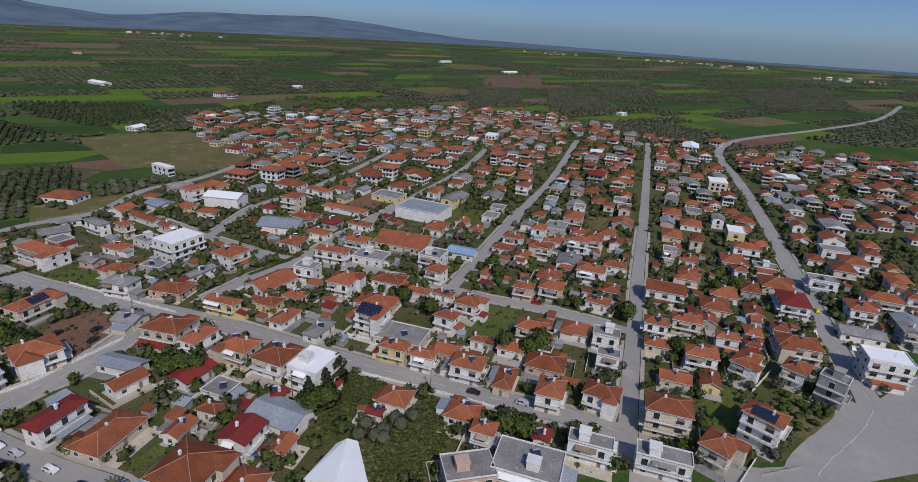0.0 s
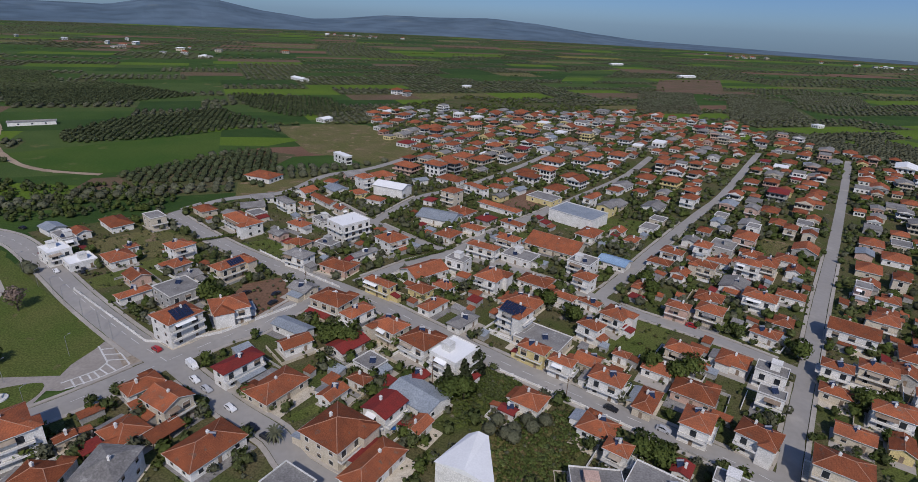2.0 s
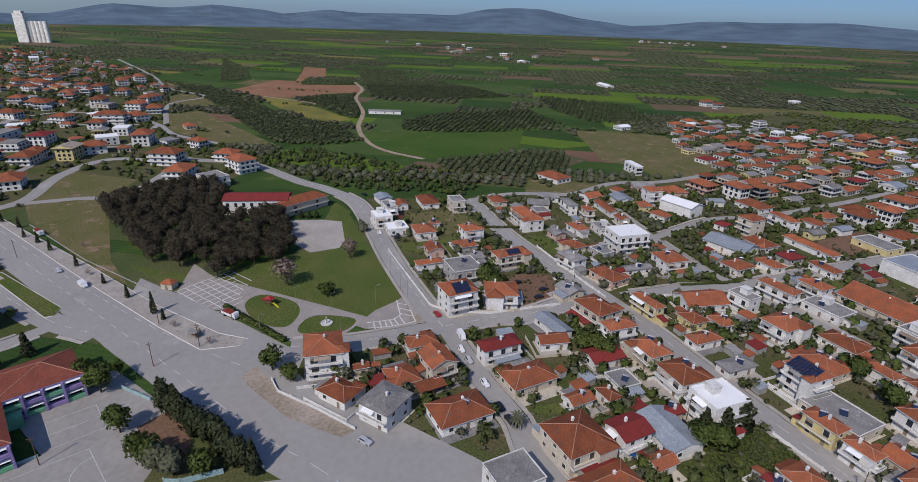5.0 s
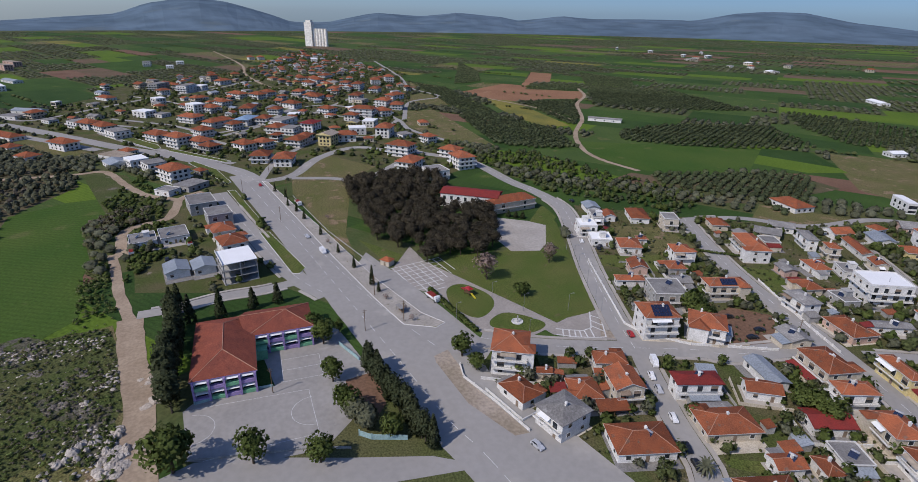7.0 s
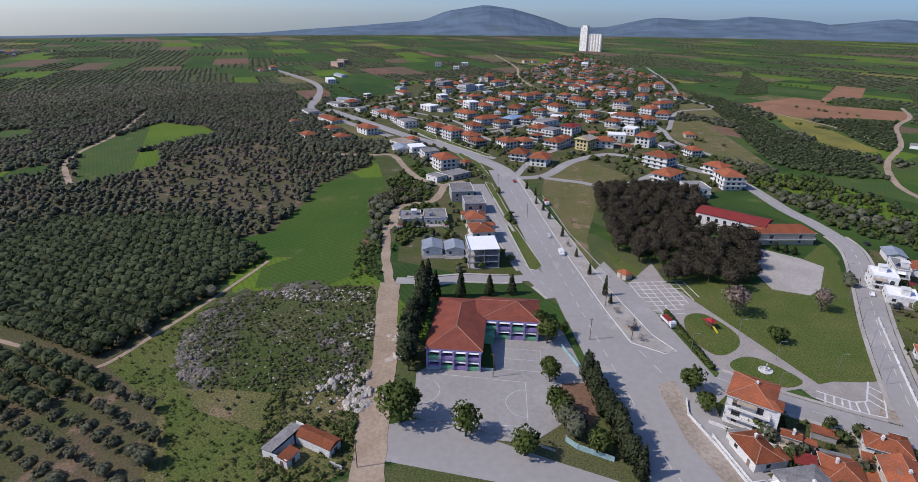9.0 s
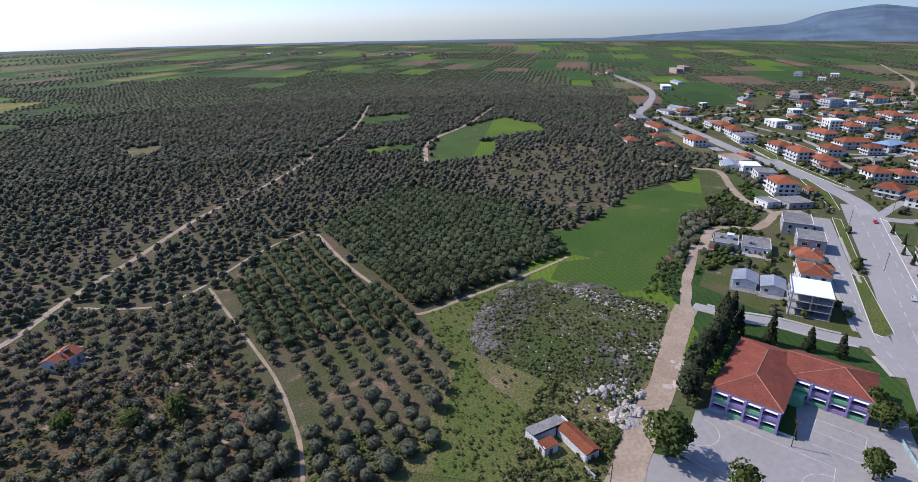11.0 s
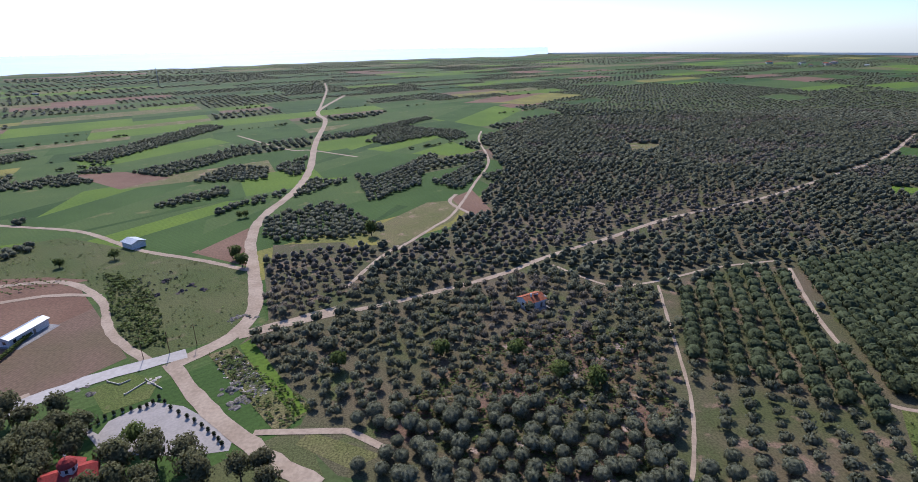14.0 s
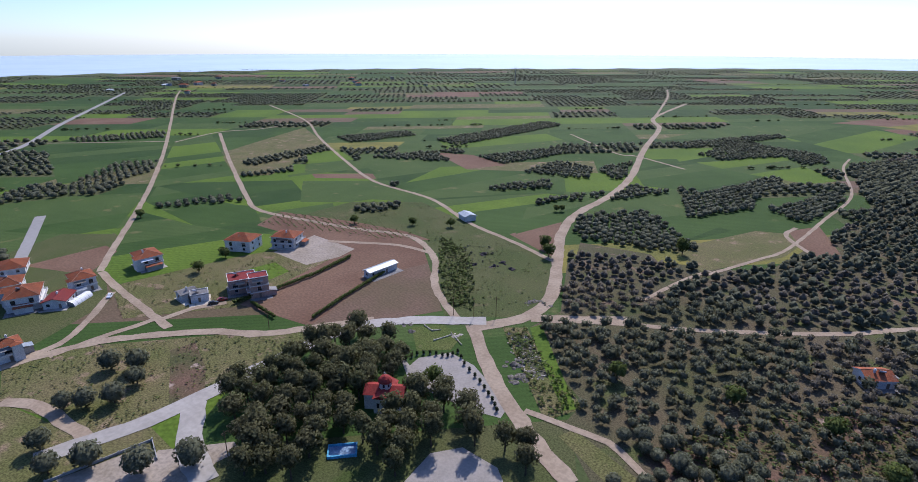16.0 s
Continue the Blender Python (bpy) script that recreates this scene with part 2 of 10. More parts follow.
# ---- mesh helpers ----
class Geo:
    """Vertices, faces and material slots of one mesh."""

    def __init__(self):
        self.v, self.f, self.m = [], [], []

    def face(self, pts, m=0):
        k = len(self.v)
        self.v += [tuple(p) for p in pts]
        self.f.append(tuple(range(k, k + len(pts))))
        self.m.append(m)

    def box(self, x0, y0, z0, x1, y1, z1, m=0):
        k = len(self.v)
        self.v += [(x, y, z) for z in (z0, z1) for x, y in ((x0, y0), (x1, y0), (x1, y1), (x0, y1))]
        for q in ((3, 2, 1, 0), (4, 5, 6, 7), (0, 1, 5, 4), (1, 2, 6, 5), (2, 3, 7, 6), (3, 0, 4, 7)):
            self.f.append(tuple(k + i for i in q))
            self.m.append(m)
        return self

    def beam(self, a, b, r, m=0, r2=None, n=4):
        a, b = Vector(a), Vector(b)
        w = (b - a).normalized()
        u = w.orthogonal().normalized()
        s = w.cross(u)
        k = len(self.v)
        for c, rr in ((a, r), (b, r if r2 is None else r2)):
            for i in range(n):
                t = 2 * math.pi * (i + 0.5) / n
                self.v.append(tuple(c + (u * math.cos(t) + s * math.sin(t)) * rr))
        for i in range(n):
            j = (i + 1) % n
            self.f.append((k + i, k + j, k + n + j, k + n + i))
            self.m.append(m)
        self.f += [tuple(k + i for i in reversed(range(n))), tuple(k + n + i for i in range(n))]
        self.m += [m, m]
        return self

    def loft(self, rings, m=0, cap=True):
        k, n = len(self.v), len(rings[0])
        for r in rings:
            self.v += [tuple(p) for p in r]
        for a in range(len(rings) - 1):
            for i in range(n):
                j = (i + 1) % n
                self.f.append((k + a * n + i, k + a * n + j, k + (a + 1) * n + j, k + (a + 1) * n + i))
                self.m.append(m)
        if cap:
            self.f += [tuple(k + i for i in reversed(range(n))), tuple(k + (len(rings) - 1) * n + i for i in range(n))]
            self.m += [m, m]
        return self

    def mesh(self, name, mats):
        me = bpy.data.meshes.new(name)
        ids, verts, remap = {}, [], []
        for p in self.v:
            key = (round(p[0], 4), round(p[1], 4), round(p[2], 4))
            if key not in ids:
                ids[key] = len(verts)
                verts.append(p)
            remap.append(ids[key])
        faces = [tuple(dict.fromkeys(remap[i] for i in f)) for f in self.f]
        keep = [i for i, f in enumerate(faces) if len(f) > 2]
        me.from_pydata(verts, [], [faces[i] for i in keep])
        self.m = [self.m[i] for i in keep]
        for s in mats if isinstance(mats, (list, tuple)) else [mats]:
            me.materials.append(MATS[s])
        me.polygons.foreach_set("material_index", self.m)
        me.update()
        return me


def part(name, data, parent, label="", m=None):
    ob = new(name, data)
    ob.parent = parent
    if m is not None:
        ob.matrix_basis = m
    return tagged(ob, label) if label else ob


def thing(name, label, category, m, data=None, group="", kind=""):
    ob = new(name, data)
    ob.matrix_basis = m
    return tagged(ob, label, category, group, kind)


def np_mesh(name, verts, faces, mats, normals=None):
    """A large mesh from arrays of equal-sided faces."""
    me = bpy.data.meshes.new(name)
    nf, k = faces.shape
    me.vertices.add(len(verts))
    me.vertices.foreach_set("co", verts.astype(np.float32).ravel())
    me.loops.add(nf * k)
    me.loops.foreach_set("vertex_index", faces.astype(np.int32).ravel())
    me.polygons.add(nf)
    me.polygons.foreach_set("loop_start", np.arange(0, nf * k, k, dtype=np.int32))
    for s in mats:
        me.materials.append(MATS[s])
    if normals is not None:
        me.attributes.new("custom_normal", "FLOAT_VECTOR", "POINT").data.foreach_set("vector", normals.astype(np.float32).ravel())
    me.update(calc_edges=True)
    return me


# ---- ground, sea and distant hills ----
def ring_point(az, r, z=0.0):
    return (r * math.cos(radians(az)), r * math.sin(radians(az)), z)


def coast(az):
    """How far the land reaches in a direction: the shore lies to the south and east."""
    if 262 <= az <= 360:
        s = min(1.0, (az - 262) / 30)
        return 2950 - 600 * s + 40 * math.sin(az * 1.3) - (az - 292 if az > 292 else 0) * 3
    if az < 30:
        return 2150 + az * 36
    return 3250


g = Geo()
azs = [i * 1.5 for i in range(240)]
radii = [0, 40, 90, 160, 260, 420, 700, 1100, 1700]
g.v.append((0, 0, 0))
for r in radii[1:]:
    g.v += [ring_point(a, r) for a in azs]
g.v += [ring_point(a, coast(a)) for a in azs]
for i in range(240):
    j = (i + 1) % 240
    g.f.append((0, 1 + i, 1 + j))
    for k in range(len(radii) - 1):
        o = 1 + k * 240
        g.f.append((o + i, o + 240 + i, o + 240 + j, o + j))
g.m = [0] * len(g.f)
tagged(new("ground", g.mesh("ground", "ground")), "rolling farmland with grass and bare earth", "ground", kind="structure")

g = Geo()
for a in range(260, 400, 4):
    g.face([ring_point(a, 1900, -0.6), ring_point(a, 4950, -0.6), ring_point(a + 4, 4950, -0.6), ring_point(a + 4, 1900, -0.6)])
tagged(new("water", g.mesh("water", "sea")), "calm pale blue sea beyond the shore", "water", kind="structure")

RIDGE = [(52.5, -1.79), (63.3, -1.86), (78.8, -1.64), (90.2, -1.37), (96.0, -0.82), (100.5, -0.32), (104.8, -0.03), (110.6, -0.2), (115.3, -0.22), (119.1, -0.67), (122.0, -0.8), (126.6, -0.28), (129.9, 0.36), (132.7, 0.46), (135.4, 0.25), (138.6, -0.37), (144.0, -0.34), (147.3, -0.42), (150.5, -0.2), (154.6, -0.69), (156.1, -0.39), (160.6, -0.04), (164.0, -0.41), (168.5, -0.17), (173.0, -1.06), (176.2, -1.09), (177.8, -0.55), (179.2, -0.13), (181.8, 0.54), (184.4, 0.87), (188.1, 0.33), (190.5, -0.55), (198.3, -1.11), (206.2, -1.8), (215.4, -1.8), (226.5, -1.88), (228.3, -1.83), (236.6, -1.89), (245.1, -1.91), (248.7, -1.9)]
g = Geo()
ra, re = [p[0] for p in RIDGE], [p[1] for p in RIDGE]
ra, re = ra + [272, 286, 300], re + [re[-1] - 0.08, -1.5, -2.3]
steps = np.arange(40, 301, 0.75)
rows = []
for k, (r, s) in enumerate(((3100, 0.0), (3500, 0.30), (3950, 0.62), (4300, 0.85), (4650, 1.0), (4900, 0.8))):
    row = []
    for a in steps:
        top = 106 + 4650 * math.tan(radians(float(np.interp(a, ra, re))))
        wob = noise.noise((a * 0.35, k * 1.7, 0)) * 16 * s + noise.noise((a * 1.1, k * 2.1, 5)) * 6 * s
        z = -12 + (top + 12) * s + (wob if 0 < k < 4 else wob * 0.15) * (1 if top > 0 else 0.2)
        row.append(ring_point(a, r, min(z, top * s + 30) if k < 5 else z))
    rows.append(row)
for k in range(5):
    for i in range(len(steps) - 1):
        g.face([rows[k][i], rows[k + 1][i], rows[k + 1][i + 1], rows[k][i + 1]])
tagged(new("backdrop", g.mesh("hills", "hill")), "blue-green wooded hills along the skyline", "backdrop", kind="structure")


# ---- roads and fields ----
ROADS, FIELDS = [], []
LIFT = {"asphalt": 0.14, "concrete": 0.12, "dirt": 0.10}


def smooth(pts, step=4.0):
    """A Catmull-Rom curve through the points."""
    p = [Vector(q) for q in pts]
    p = [p[0] * 2 - p[1]] + p + [p[-1] * 2 - p[-2]]
    res = []
    for a, b, c, d in zip(p, p[1:], p[2:], p[3:]):
        n = max(1, min(16, int((c - b).length / step)))
        for i in range(n):
            t = i / n
            res.append(0.5 * (2 * b + (c - a) * t + (2 * a - 5 * b + 4 * c - d) * t * t + (3 * b - a - 3 * c + d) * t ** 3))
    return res + [p[-2]]


def ribbon(g, line, left, right, z, m=0, wob=0.0):
    last = None
    for i, q in enumerate(line):
        a, b = line[max(0, i - 1)], line[min(len(line) - 1, i + 1)]
        nrm = Vector((-(b - a).y, (b - a).x)).normalized()
        w1 = wob * noise.noise((q.x * 0.22, q.y * 0.22, 1))
        w2 = wob * noise.noise((q.x * 0.22, q.y * 0.22, 9))
        now = ((*(q + nrm * (left + w1)), z), (*(q - nrm * (right + w2)), z))
        if last:
            g.face([last[1], now[1], now[0], last[0]], m)
        last = now


ROAD_WORDS = {"asphalt": "worn grey asphalt street", "concrete": "pale concrete lane", "dirt": "pale unpaved farm track"}


def road(kind, width, pts):
    line = smooth(pts)
    g = Geo()
    z = LIFT[kind] + 0.0012 * len(ROADS)
    ribbon(g, line, width / 2, width / 2, z, 0, 0.25 if kind == "asphalt" else min(0.9, width * 0.2))
    ROADS.append((kind, width, line))
    tagged(new("road", g.mesh("road", kind)), ROAD_WORDS[kind], "road", kind="structure")


FIELD_WORDS = {"pasture": "green rough pasture with weeds", "terracotta": "bare orange-brown ploughed field", "meadow": "lush green cereal field beside the village", "wheat_dark": "field of dark green cereal", "wheat_pale": "field of pale green cereal", "wheat": "field of young green wheat", "lush": "bright green meadow field", "grass": "rough grass with dry patches", "soil": "bare reddish-brown ploughed field",
               "tilled": "brown tilled field with furrows", "yellow": "field with yellow flowers", "sand": "pale bare gravel yard", "orchard": "dry orchard floor with bare earth",
               "orchardgreen": "grassy orchard floor", "soilgrass": "red soil and grass under olive trees", "rough": "stony rough land with weeds", "yard": "gardens and bare yards of the town",
               "olivefloor": "olive grove floor of dry grass and earth"}


STRIP_MIX = {"wheat": {"wheat": 8, "wheat_dark": 4, "wheat_pale": 5, "lush": 4}, "lush": {"lush": 6, "wheat_pale": 5, "wheat": 2}}


def cut(line, way, at):
    """The part of a polygon on one side of a straight boundary."""
    res = []
    for p, q in zip(line, line[1:] + line[:1]):
        a, b = p.dot(way) - at, q.dot(way) - at
        if a >= 0:
            res.append(p)
        if a * b < 0:
            res.append(p + (q - p) * (a / (a - b)))
    return res


def field(kind, pts, z=None, keep=True, strips=True):
    g = Geo()
    line = [Vector(p) for p in pts]
    h = (0.05 + 0.0004 * len(FIELDS)) if z is None else z
    mid = sum(line, Vector((0, 0))) / len(line)
    mats = [kind]
    if kind in STRIP_MIX and strips:
        q = random.Random(int(mid.x * 7 + mid.y * 3))
        a = radians(q.uniform(56, 76) if mid.y < -90 and mid.x > -120 else q.uniform(24, 42))
        across = Vector((-math.sin(a), math.cos(a)))
        lo, hi = min(p.dot(across) for p in line), max(p.dot(across) for p in line)
        mats, at = list(STRIP_MIX[kind]), lo
        while at < hi:
            w = q.uniform(11, 30) * (1 + mid.length / 900)
            piece = cut(cut(line, across, at), -across, -min(at + w, hi))
            if len(piece) > 2:
                g.face([(p.x, p.y, h) for p in piece], q.choices(range(len(mats)), list(STRIP_MIX[kind].values()))[0])
            at += w
    else:
        g.face([(p.x, p.y, h) for p in line])
    if keep:
        FIELDS.append((kind, np.array([tuple(p) for p in line])))
    return tagged(new("field", g.mesh("field", mats)), FIELD_WORDS[kind], "field", kind="structure")


TOWN = [(-199, 278), (-177, 354), (-163, 410), (-238, 480), (-290, 587), (-233, 768), (-167, 778), (-79, 768), (80, 738), (206, 614), (252, 537), (374, 577), (446, 536), (285, 324), (191, 200), (140, 150), (100, 119), (69, 116), (-84, 79), (-116, 51), (-146, 57), (-138, 117), (-212, 147), (-270, 171), (-232, 221)]
SUBURB = [(-635, -234), (-914, -195), (-1087, -36), (-1714, 140), (-981, 258), (-584, 153), (-383, 160), (-353, 117), (-376, 39), (-359, -0), (-221, 15), (-212, -12), (-226, -56), (-305, -69), (-374, -50), (-496, -132)]
OLIVES = [(30, -111), (45, -127), (43, -141), (67, -162), (78, -176), (73, -195), (95, -259), (61, -271), (5, -286), (-47, -442), (-37, -602), (-117, -728), (-501, -795), (-655, -774), (-870, -622), (-875, -385), (-620, -252), (-470, -143), (-394, -114), (-348, -133), (-218, -124), (-193, -126), (-130, -125), (-112, -99), (-100, -76), (-72, -81)]
DENSE = [(-163, -235), (-132, -136), (-221, -117), (-239, -139), (-272, -182), (-250, -266)]
ORCHARD = [(-96, -208), (-132, -235), (-157, -233), (-131, -136), (-121, -103), (-84, -78), (-51, -93), (-72, -133)]
PINES = [(-345, 46), (-360, 93), (-340, 112), (-274, 91), (-294, 132), (-241, 109), (-211, 93), (-220, 56), (-261, 42)]
CHURCH_PINES = [(138, -81), (142, -105), (137, -138), (113, -137), (94, -119), (72, -119), (60, -109), (44, -113), (39, -106), (107, -62)]
SCRUB = [(151, -242), (133, -245), (117, -222), (130, -211)]
road("asphalt", 5.6, [(48, 115), (60, 155), (73, 196), (88, 244), (115, 327), (159, 467), (193, 577)])
road("asphalt", 5.6, [(-2, 212), (9, 243), (24, 286), (45, 344), (69, 409), (117, 571)])
road("asphalt", 5.6, [(-72, 235), (-65, 257), (-49, 296), (-27, 350), (-0, 420), (20, 501)])
road("asphalt", 5.2, [(-126, 253), (-120, 305), (-102, 338), (-80, 407), (-66, 461)])
road("asphalt", 6, [(-229, 218), (-221, 251), (-199, 278), (-196, 322), (-177, 354), (-163, 410)])
road("asphalt", 8, [(-230, 219), (-176, 196), (-138, 185), (-113, 180), (-94, 175), (-79, 170), (-58, 162), (-33, 153), (-6, 144), (20, 136), (40, 130), (49, 126)])
road("asphalt", 5.2, [(-166, 276), (-126, 253), (-96, 239), (-72, 232), (-51, 227), (-21, 218), (-2, 211), (13, 204), (34, 198), (52, 191), (68, 183)])
road("asphalt", 5.2, [(-101, 185), (-91, 206), (-87, 214), (-72, 232)])
road("asphalt", 9, [(-152, 64), (-143, 78), (-135, 96), (-129, 113), (-121, 133), (-116, 140), (-111, 166), (-105, 180)])
road("asphalt", 7, [(-131, 114), (-110, 106), (-93, 100), (-78, 96), (-66, 89), (-53, 86)])
road("asphalt", 9, [(-129, 112), (-150, 118), (-189, 132), (-228, 148), (-268, 162), (-300, 161), (-327, 155), (-387, 147), (-421, 119), (-437, 114)])
road("asphalt", 15, [(-393, -18), (-272, 8), (-219, 19), (-180, 27), (-140, 35), (-115, 40), (-95, 46), (-40, 57), (30, 74), (80, 95), (101, 116), (122, 132), (133, 143)])
road("asphalt", 8, [(101, 116), (122, 132), (133, 143), (138, 158), (144, 178), (152, 203), (170, 259), (196, 342), (223, 434), (242, 510), (260, 558), (298, 614), (354, 662), (476, 748), (656, 895), (873, 1140)])
road("asphalt", 10, [(-375, -7), (-270, 14), (-210, 28), (-174, 39), (-148, 49)])
road("asphalt", 9, [(-355, -30), (-278, -11), (-224, 5), (-200, 17)])
road("asphalt", 12, [(-642, -236), (-571, -170), (-508, -114), (-462, -66), (-407, -22), (-372, -7)])
road("asphalt", 6, [(-573, -139), (-518, -103), (-458, -53), (-427, -23)])
road("concrete", 4.5, [(-783, -125), (-836, -93), (-905, -56), (-961, 4)])
road("concrete", 4.5, [(-815, -154), (-771, -115), (-721, -80)])
road("asphalt", 5.5, [(-525, -41), (-549, -20), (-581, 6), (-617, 19), (-663, 30)])
road("asphalt", 5, [(-667, 30), (-634, 59), (-603, 84), (-578, 122)])
road("asphalt", 4.5, [(-630, 55), (-681, 82), (-727, 108), (-790, 141)])
road("asphalt", 5, [(-648, -145), (-622, -113), (-589, -78), (-533, -43)])
road("asphalt", 8, [(-372, -7), (-383, 16), (-428, 39), (-455, 73), (-423, 105)])
road("asphalt", 6, [(-376, 15), (-369, 38), (-362, 63), (-412, 107)])
road("asphalt", 6, [(-677, -248), (-658, -213), (-725, -170), (-793, -127), (-854, -69), (-948, -16)])
road("dirt", 5, [(-1662, -99), (-1263, -28), (-1054, -17), (-890, 13), (-851, 32)])
road("asphalt", 5, [(-542, -45), (-577, -4), (-661, 35), (-685, 77), (-630, 123), (-570, 136), (-516, 135), (-462, 153)])
road("asphalt", 5, [(-370, -7), (-436, 11), (-501, 55), (-498, 96), (-570, 136)])
road("asphalt", 5, [(-568, 142), (-684, 179), (-725, 231), (-824, 216), (-985, 238), (-1293, 258)])
road("asphalt", 5, [(-608, -132), (-561, -76), (-487, -24)])
road("asphalt", 6, [(-206, -52), (-207, -39), (-212, -23), (-213, -7), (-217, 9)])
road("dirt", 8.5, [(-96, -34), (-112, -37), (-128, -40), (-151, -43), (-182, -50), (-204, -54)])
road("dirt", 4.2, [(-200, -53), (-225, -61), (-250, -67), (-270, -72)])
road("dirt", 5, [(-266, -67), (-289, -72), (-301, -72), (-308, -66), (-314, -55), (-333, -52), (-350, -51), (-361, -40)])
road("dirt", 5, [(-346, -50), (-361, -70), (-385, -85), (-427, -106), (-425, -126), (-425, -166)])
road("dirt", 3.2, [(74, -185), (63, -191), (44, -200), (26, -207), (5, -218), (-26, -236), (-50, -256), (-89, -282), (-137, -315), (-217, -355), (-319, -424), (-391, -475), (-510, -587)])
road("dirt", 1.6, [(-50, -245), (-63, -228), (-74, -220), (-94, -224), (-127, -238), (-160, -245)])
road("dirt", 1.2, [(-93, -220), (-84, -182), (-79, -160), (-73, -137), (-62, -110), (-51, -93)])
road("dirt", 1.8, [(-162, -236), (-144, -185), (-137, -151), (-132, -134), (-155, -127), (-187, -120), (-218, -115)])
road("dirt", 4, [(-317, -300), (-365, -344), (-405, -364), (-472, -383), (-598, -438)])
road("dirt", 2.2, [(28, -275), (38, -252), (47, -223)])
road("dirt", 6, [(96, -164), (83, -183), (82, -205), (92, -236), (110, -285), (117, -329), (113, -389), (118, -459), (141, -586), (163, -742), (195, -848), (195, -1075)])
road("dirt", 4, [(195, -848), (249, -1170), (294, -1370)])
road("dirt", 6, [(81, -183), (64, -192), (47, -203)])
road("dirt", 3.2, [(98, -245), (127, -259), (168, -276), (218, -307), (286, -325), (361, -371), (479, -452), (606, -547), (797, -644)])
road("dirt", 3.5, [(106, -166), (131, -187), (152, -216), (182, -235), (221, -228), (267, -223), (300, -223), (335, -241), (464, -320), (600, -407)])
road("dirt", 3, [(587, -342), (608, -412), (587, -461), (592, -556)])
road("dirt", 3.5, [(278, -113), (309, -136), (376, -187), (452, -241), (606, -344), (1024, -612), (1196, -729)])
road("asphalt", 7, [(661, -207), (712, -252), (829, -330), (1000, -455), (1250, -639)])
road("asphalt", 6, [(284, -74), (340, -105), (403, -138)])
road("dirt", 3, [(738, -234), (686, -269), (596, -341)])
road("concrete", 6.5, [(159, -38), (154, -50), (149, -63), (146, -82), (144, -99), (141, -120), (137, -138), (121, -155), (95, -171)])
road("concrete", 7, [(145, -76), (129, -64), (113, -58)])
road("dirt", 4.5, [(219, -52), (214, -68), (205, -84), (182, -105), (162, -116), (146, -134), (134, -148)])
road("dirt", 3.5, [(197, -99), (253, -108), (277, -113)])
road("dirt", 3.2, [(208, -101), (212, -77), (213, -64)])
road("dirt", 3.2, [(249, -104), (229, -84), (219, -70), (220, -59)])
road("dirt", 3, [(206, -102), (204, -114), (197, -125)])
road("dirt", 4.2, [(196, -44), (185, -49), (170, -50), (156, -50)])
road("dirt", 5.5, [(98, -165), (81, -146), (67, -132), (56, -123), (45, -114), (34, -108)])
road("dirt", 2.4, [(57, -128), (47, -128), (38, -128), (31, -128), (18, -120)])
road("dirt", 3, [(241, -634), (160, -547), (136, -542), (85, -507)])
road("dirt", 3, [(154, -220), (179, -220), (216, -204)])
road("dirt", 2.6, [(-18, -321), (-1, -353), (-5, -374)])
road("dirt", 2.2, [(28, -269), (10, -303), (-3, -331), (-20, -405), (-36, -482), (-33, -584), (-39, -642)])
road("dirt", 4.5, [(-758, 467), (-684, 433), (-619, 382), (-526, 333), (-456, 283), (-399, 256), (-361, 250), (-324, 258)])
road("dirt", 3.5, [(-690, 290), (-600, 318), (-520, 318)])
road("dirt", 5, [(-1060, -480), (-891, -349), (-747, -285), (-641, -259)])
road("asphalt", 9, [(-1128, -525), (-931, -370), (-808, -307), (-651, -261), (-592, -216), (-541, -166), (-499, -125)])

VACANT = [
    [(-41, 132), (-35, 147), (-20, 143), (-22, 131), (-33, 116)],
    [(-28, 121), (-17, 129), (4, 139), (4, 126), (-3, 110), (-3, 105), (-20, 100)],
    [(-4, 187), (13, 201), (26, 200), (23, 177), (12, 168), (0, 175)],
    [(77, 141), (97, 155), (84, 129), (76, 121)],
    [(100, 143), (125, 158), (131, 143), (106, 126), (99, 130)],
    [(-202, 140), (-193, 173), (-174, 165), (-190, 140)],
    [(-139, 151), (-142, 166), (-131, 177), (-114, 160), (-120, 143)],
    [(-72, 309), (-58, 354), (-40, 347), (-51, 307)],
    [(-55, 273), (-30, 273), (-32, 264), (-43, 260)],
    [(-13, 316), (16, 321), (15, 294), (-8, 290)],
    [(77, 321), (95, 318), (88, 292), (75, 295)],
    [(-79, 103), (-72, 118), (-68, 114), (-76, 102)],
    [(-55, 91), (-52, 98), (-44, 93), (-48, 88)],
    [(-235, 172), (-221, 200), (-180, 193), (-187, 176), (-211, 164)],
    [(-170, 200), (-159, 214), (-138, 196), (-147, 189)],
]

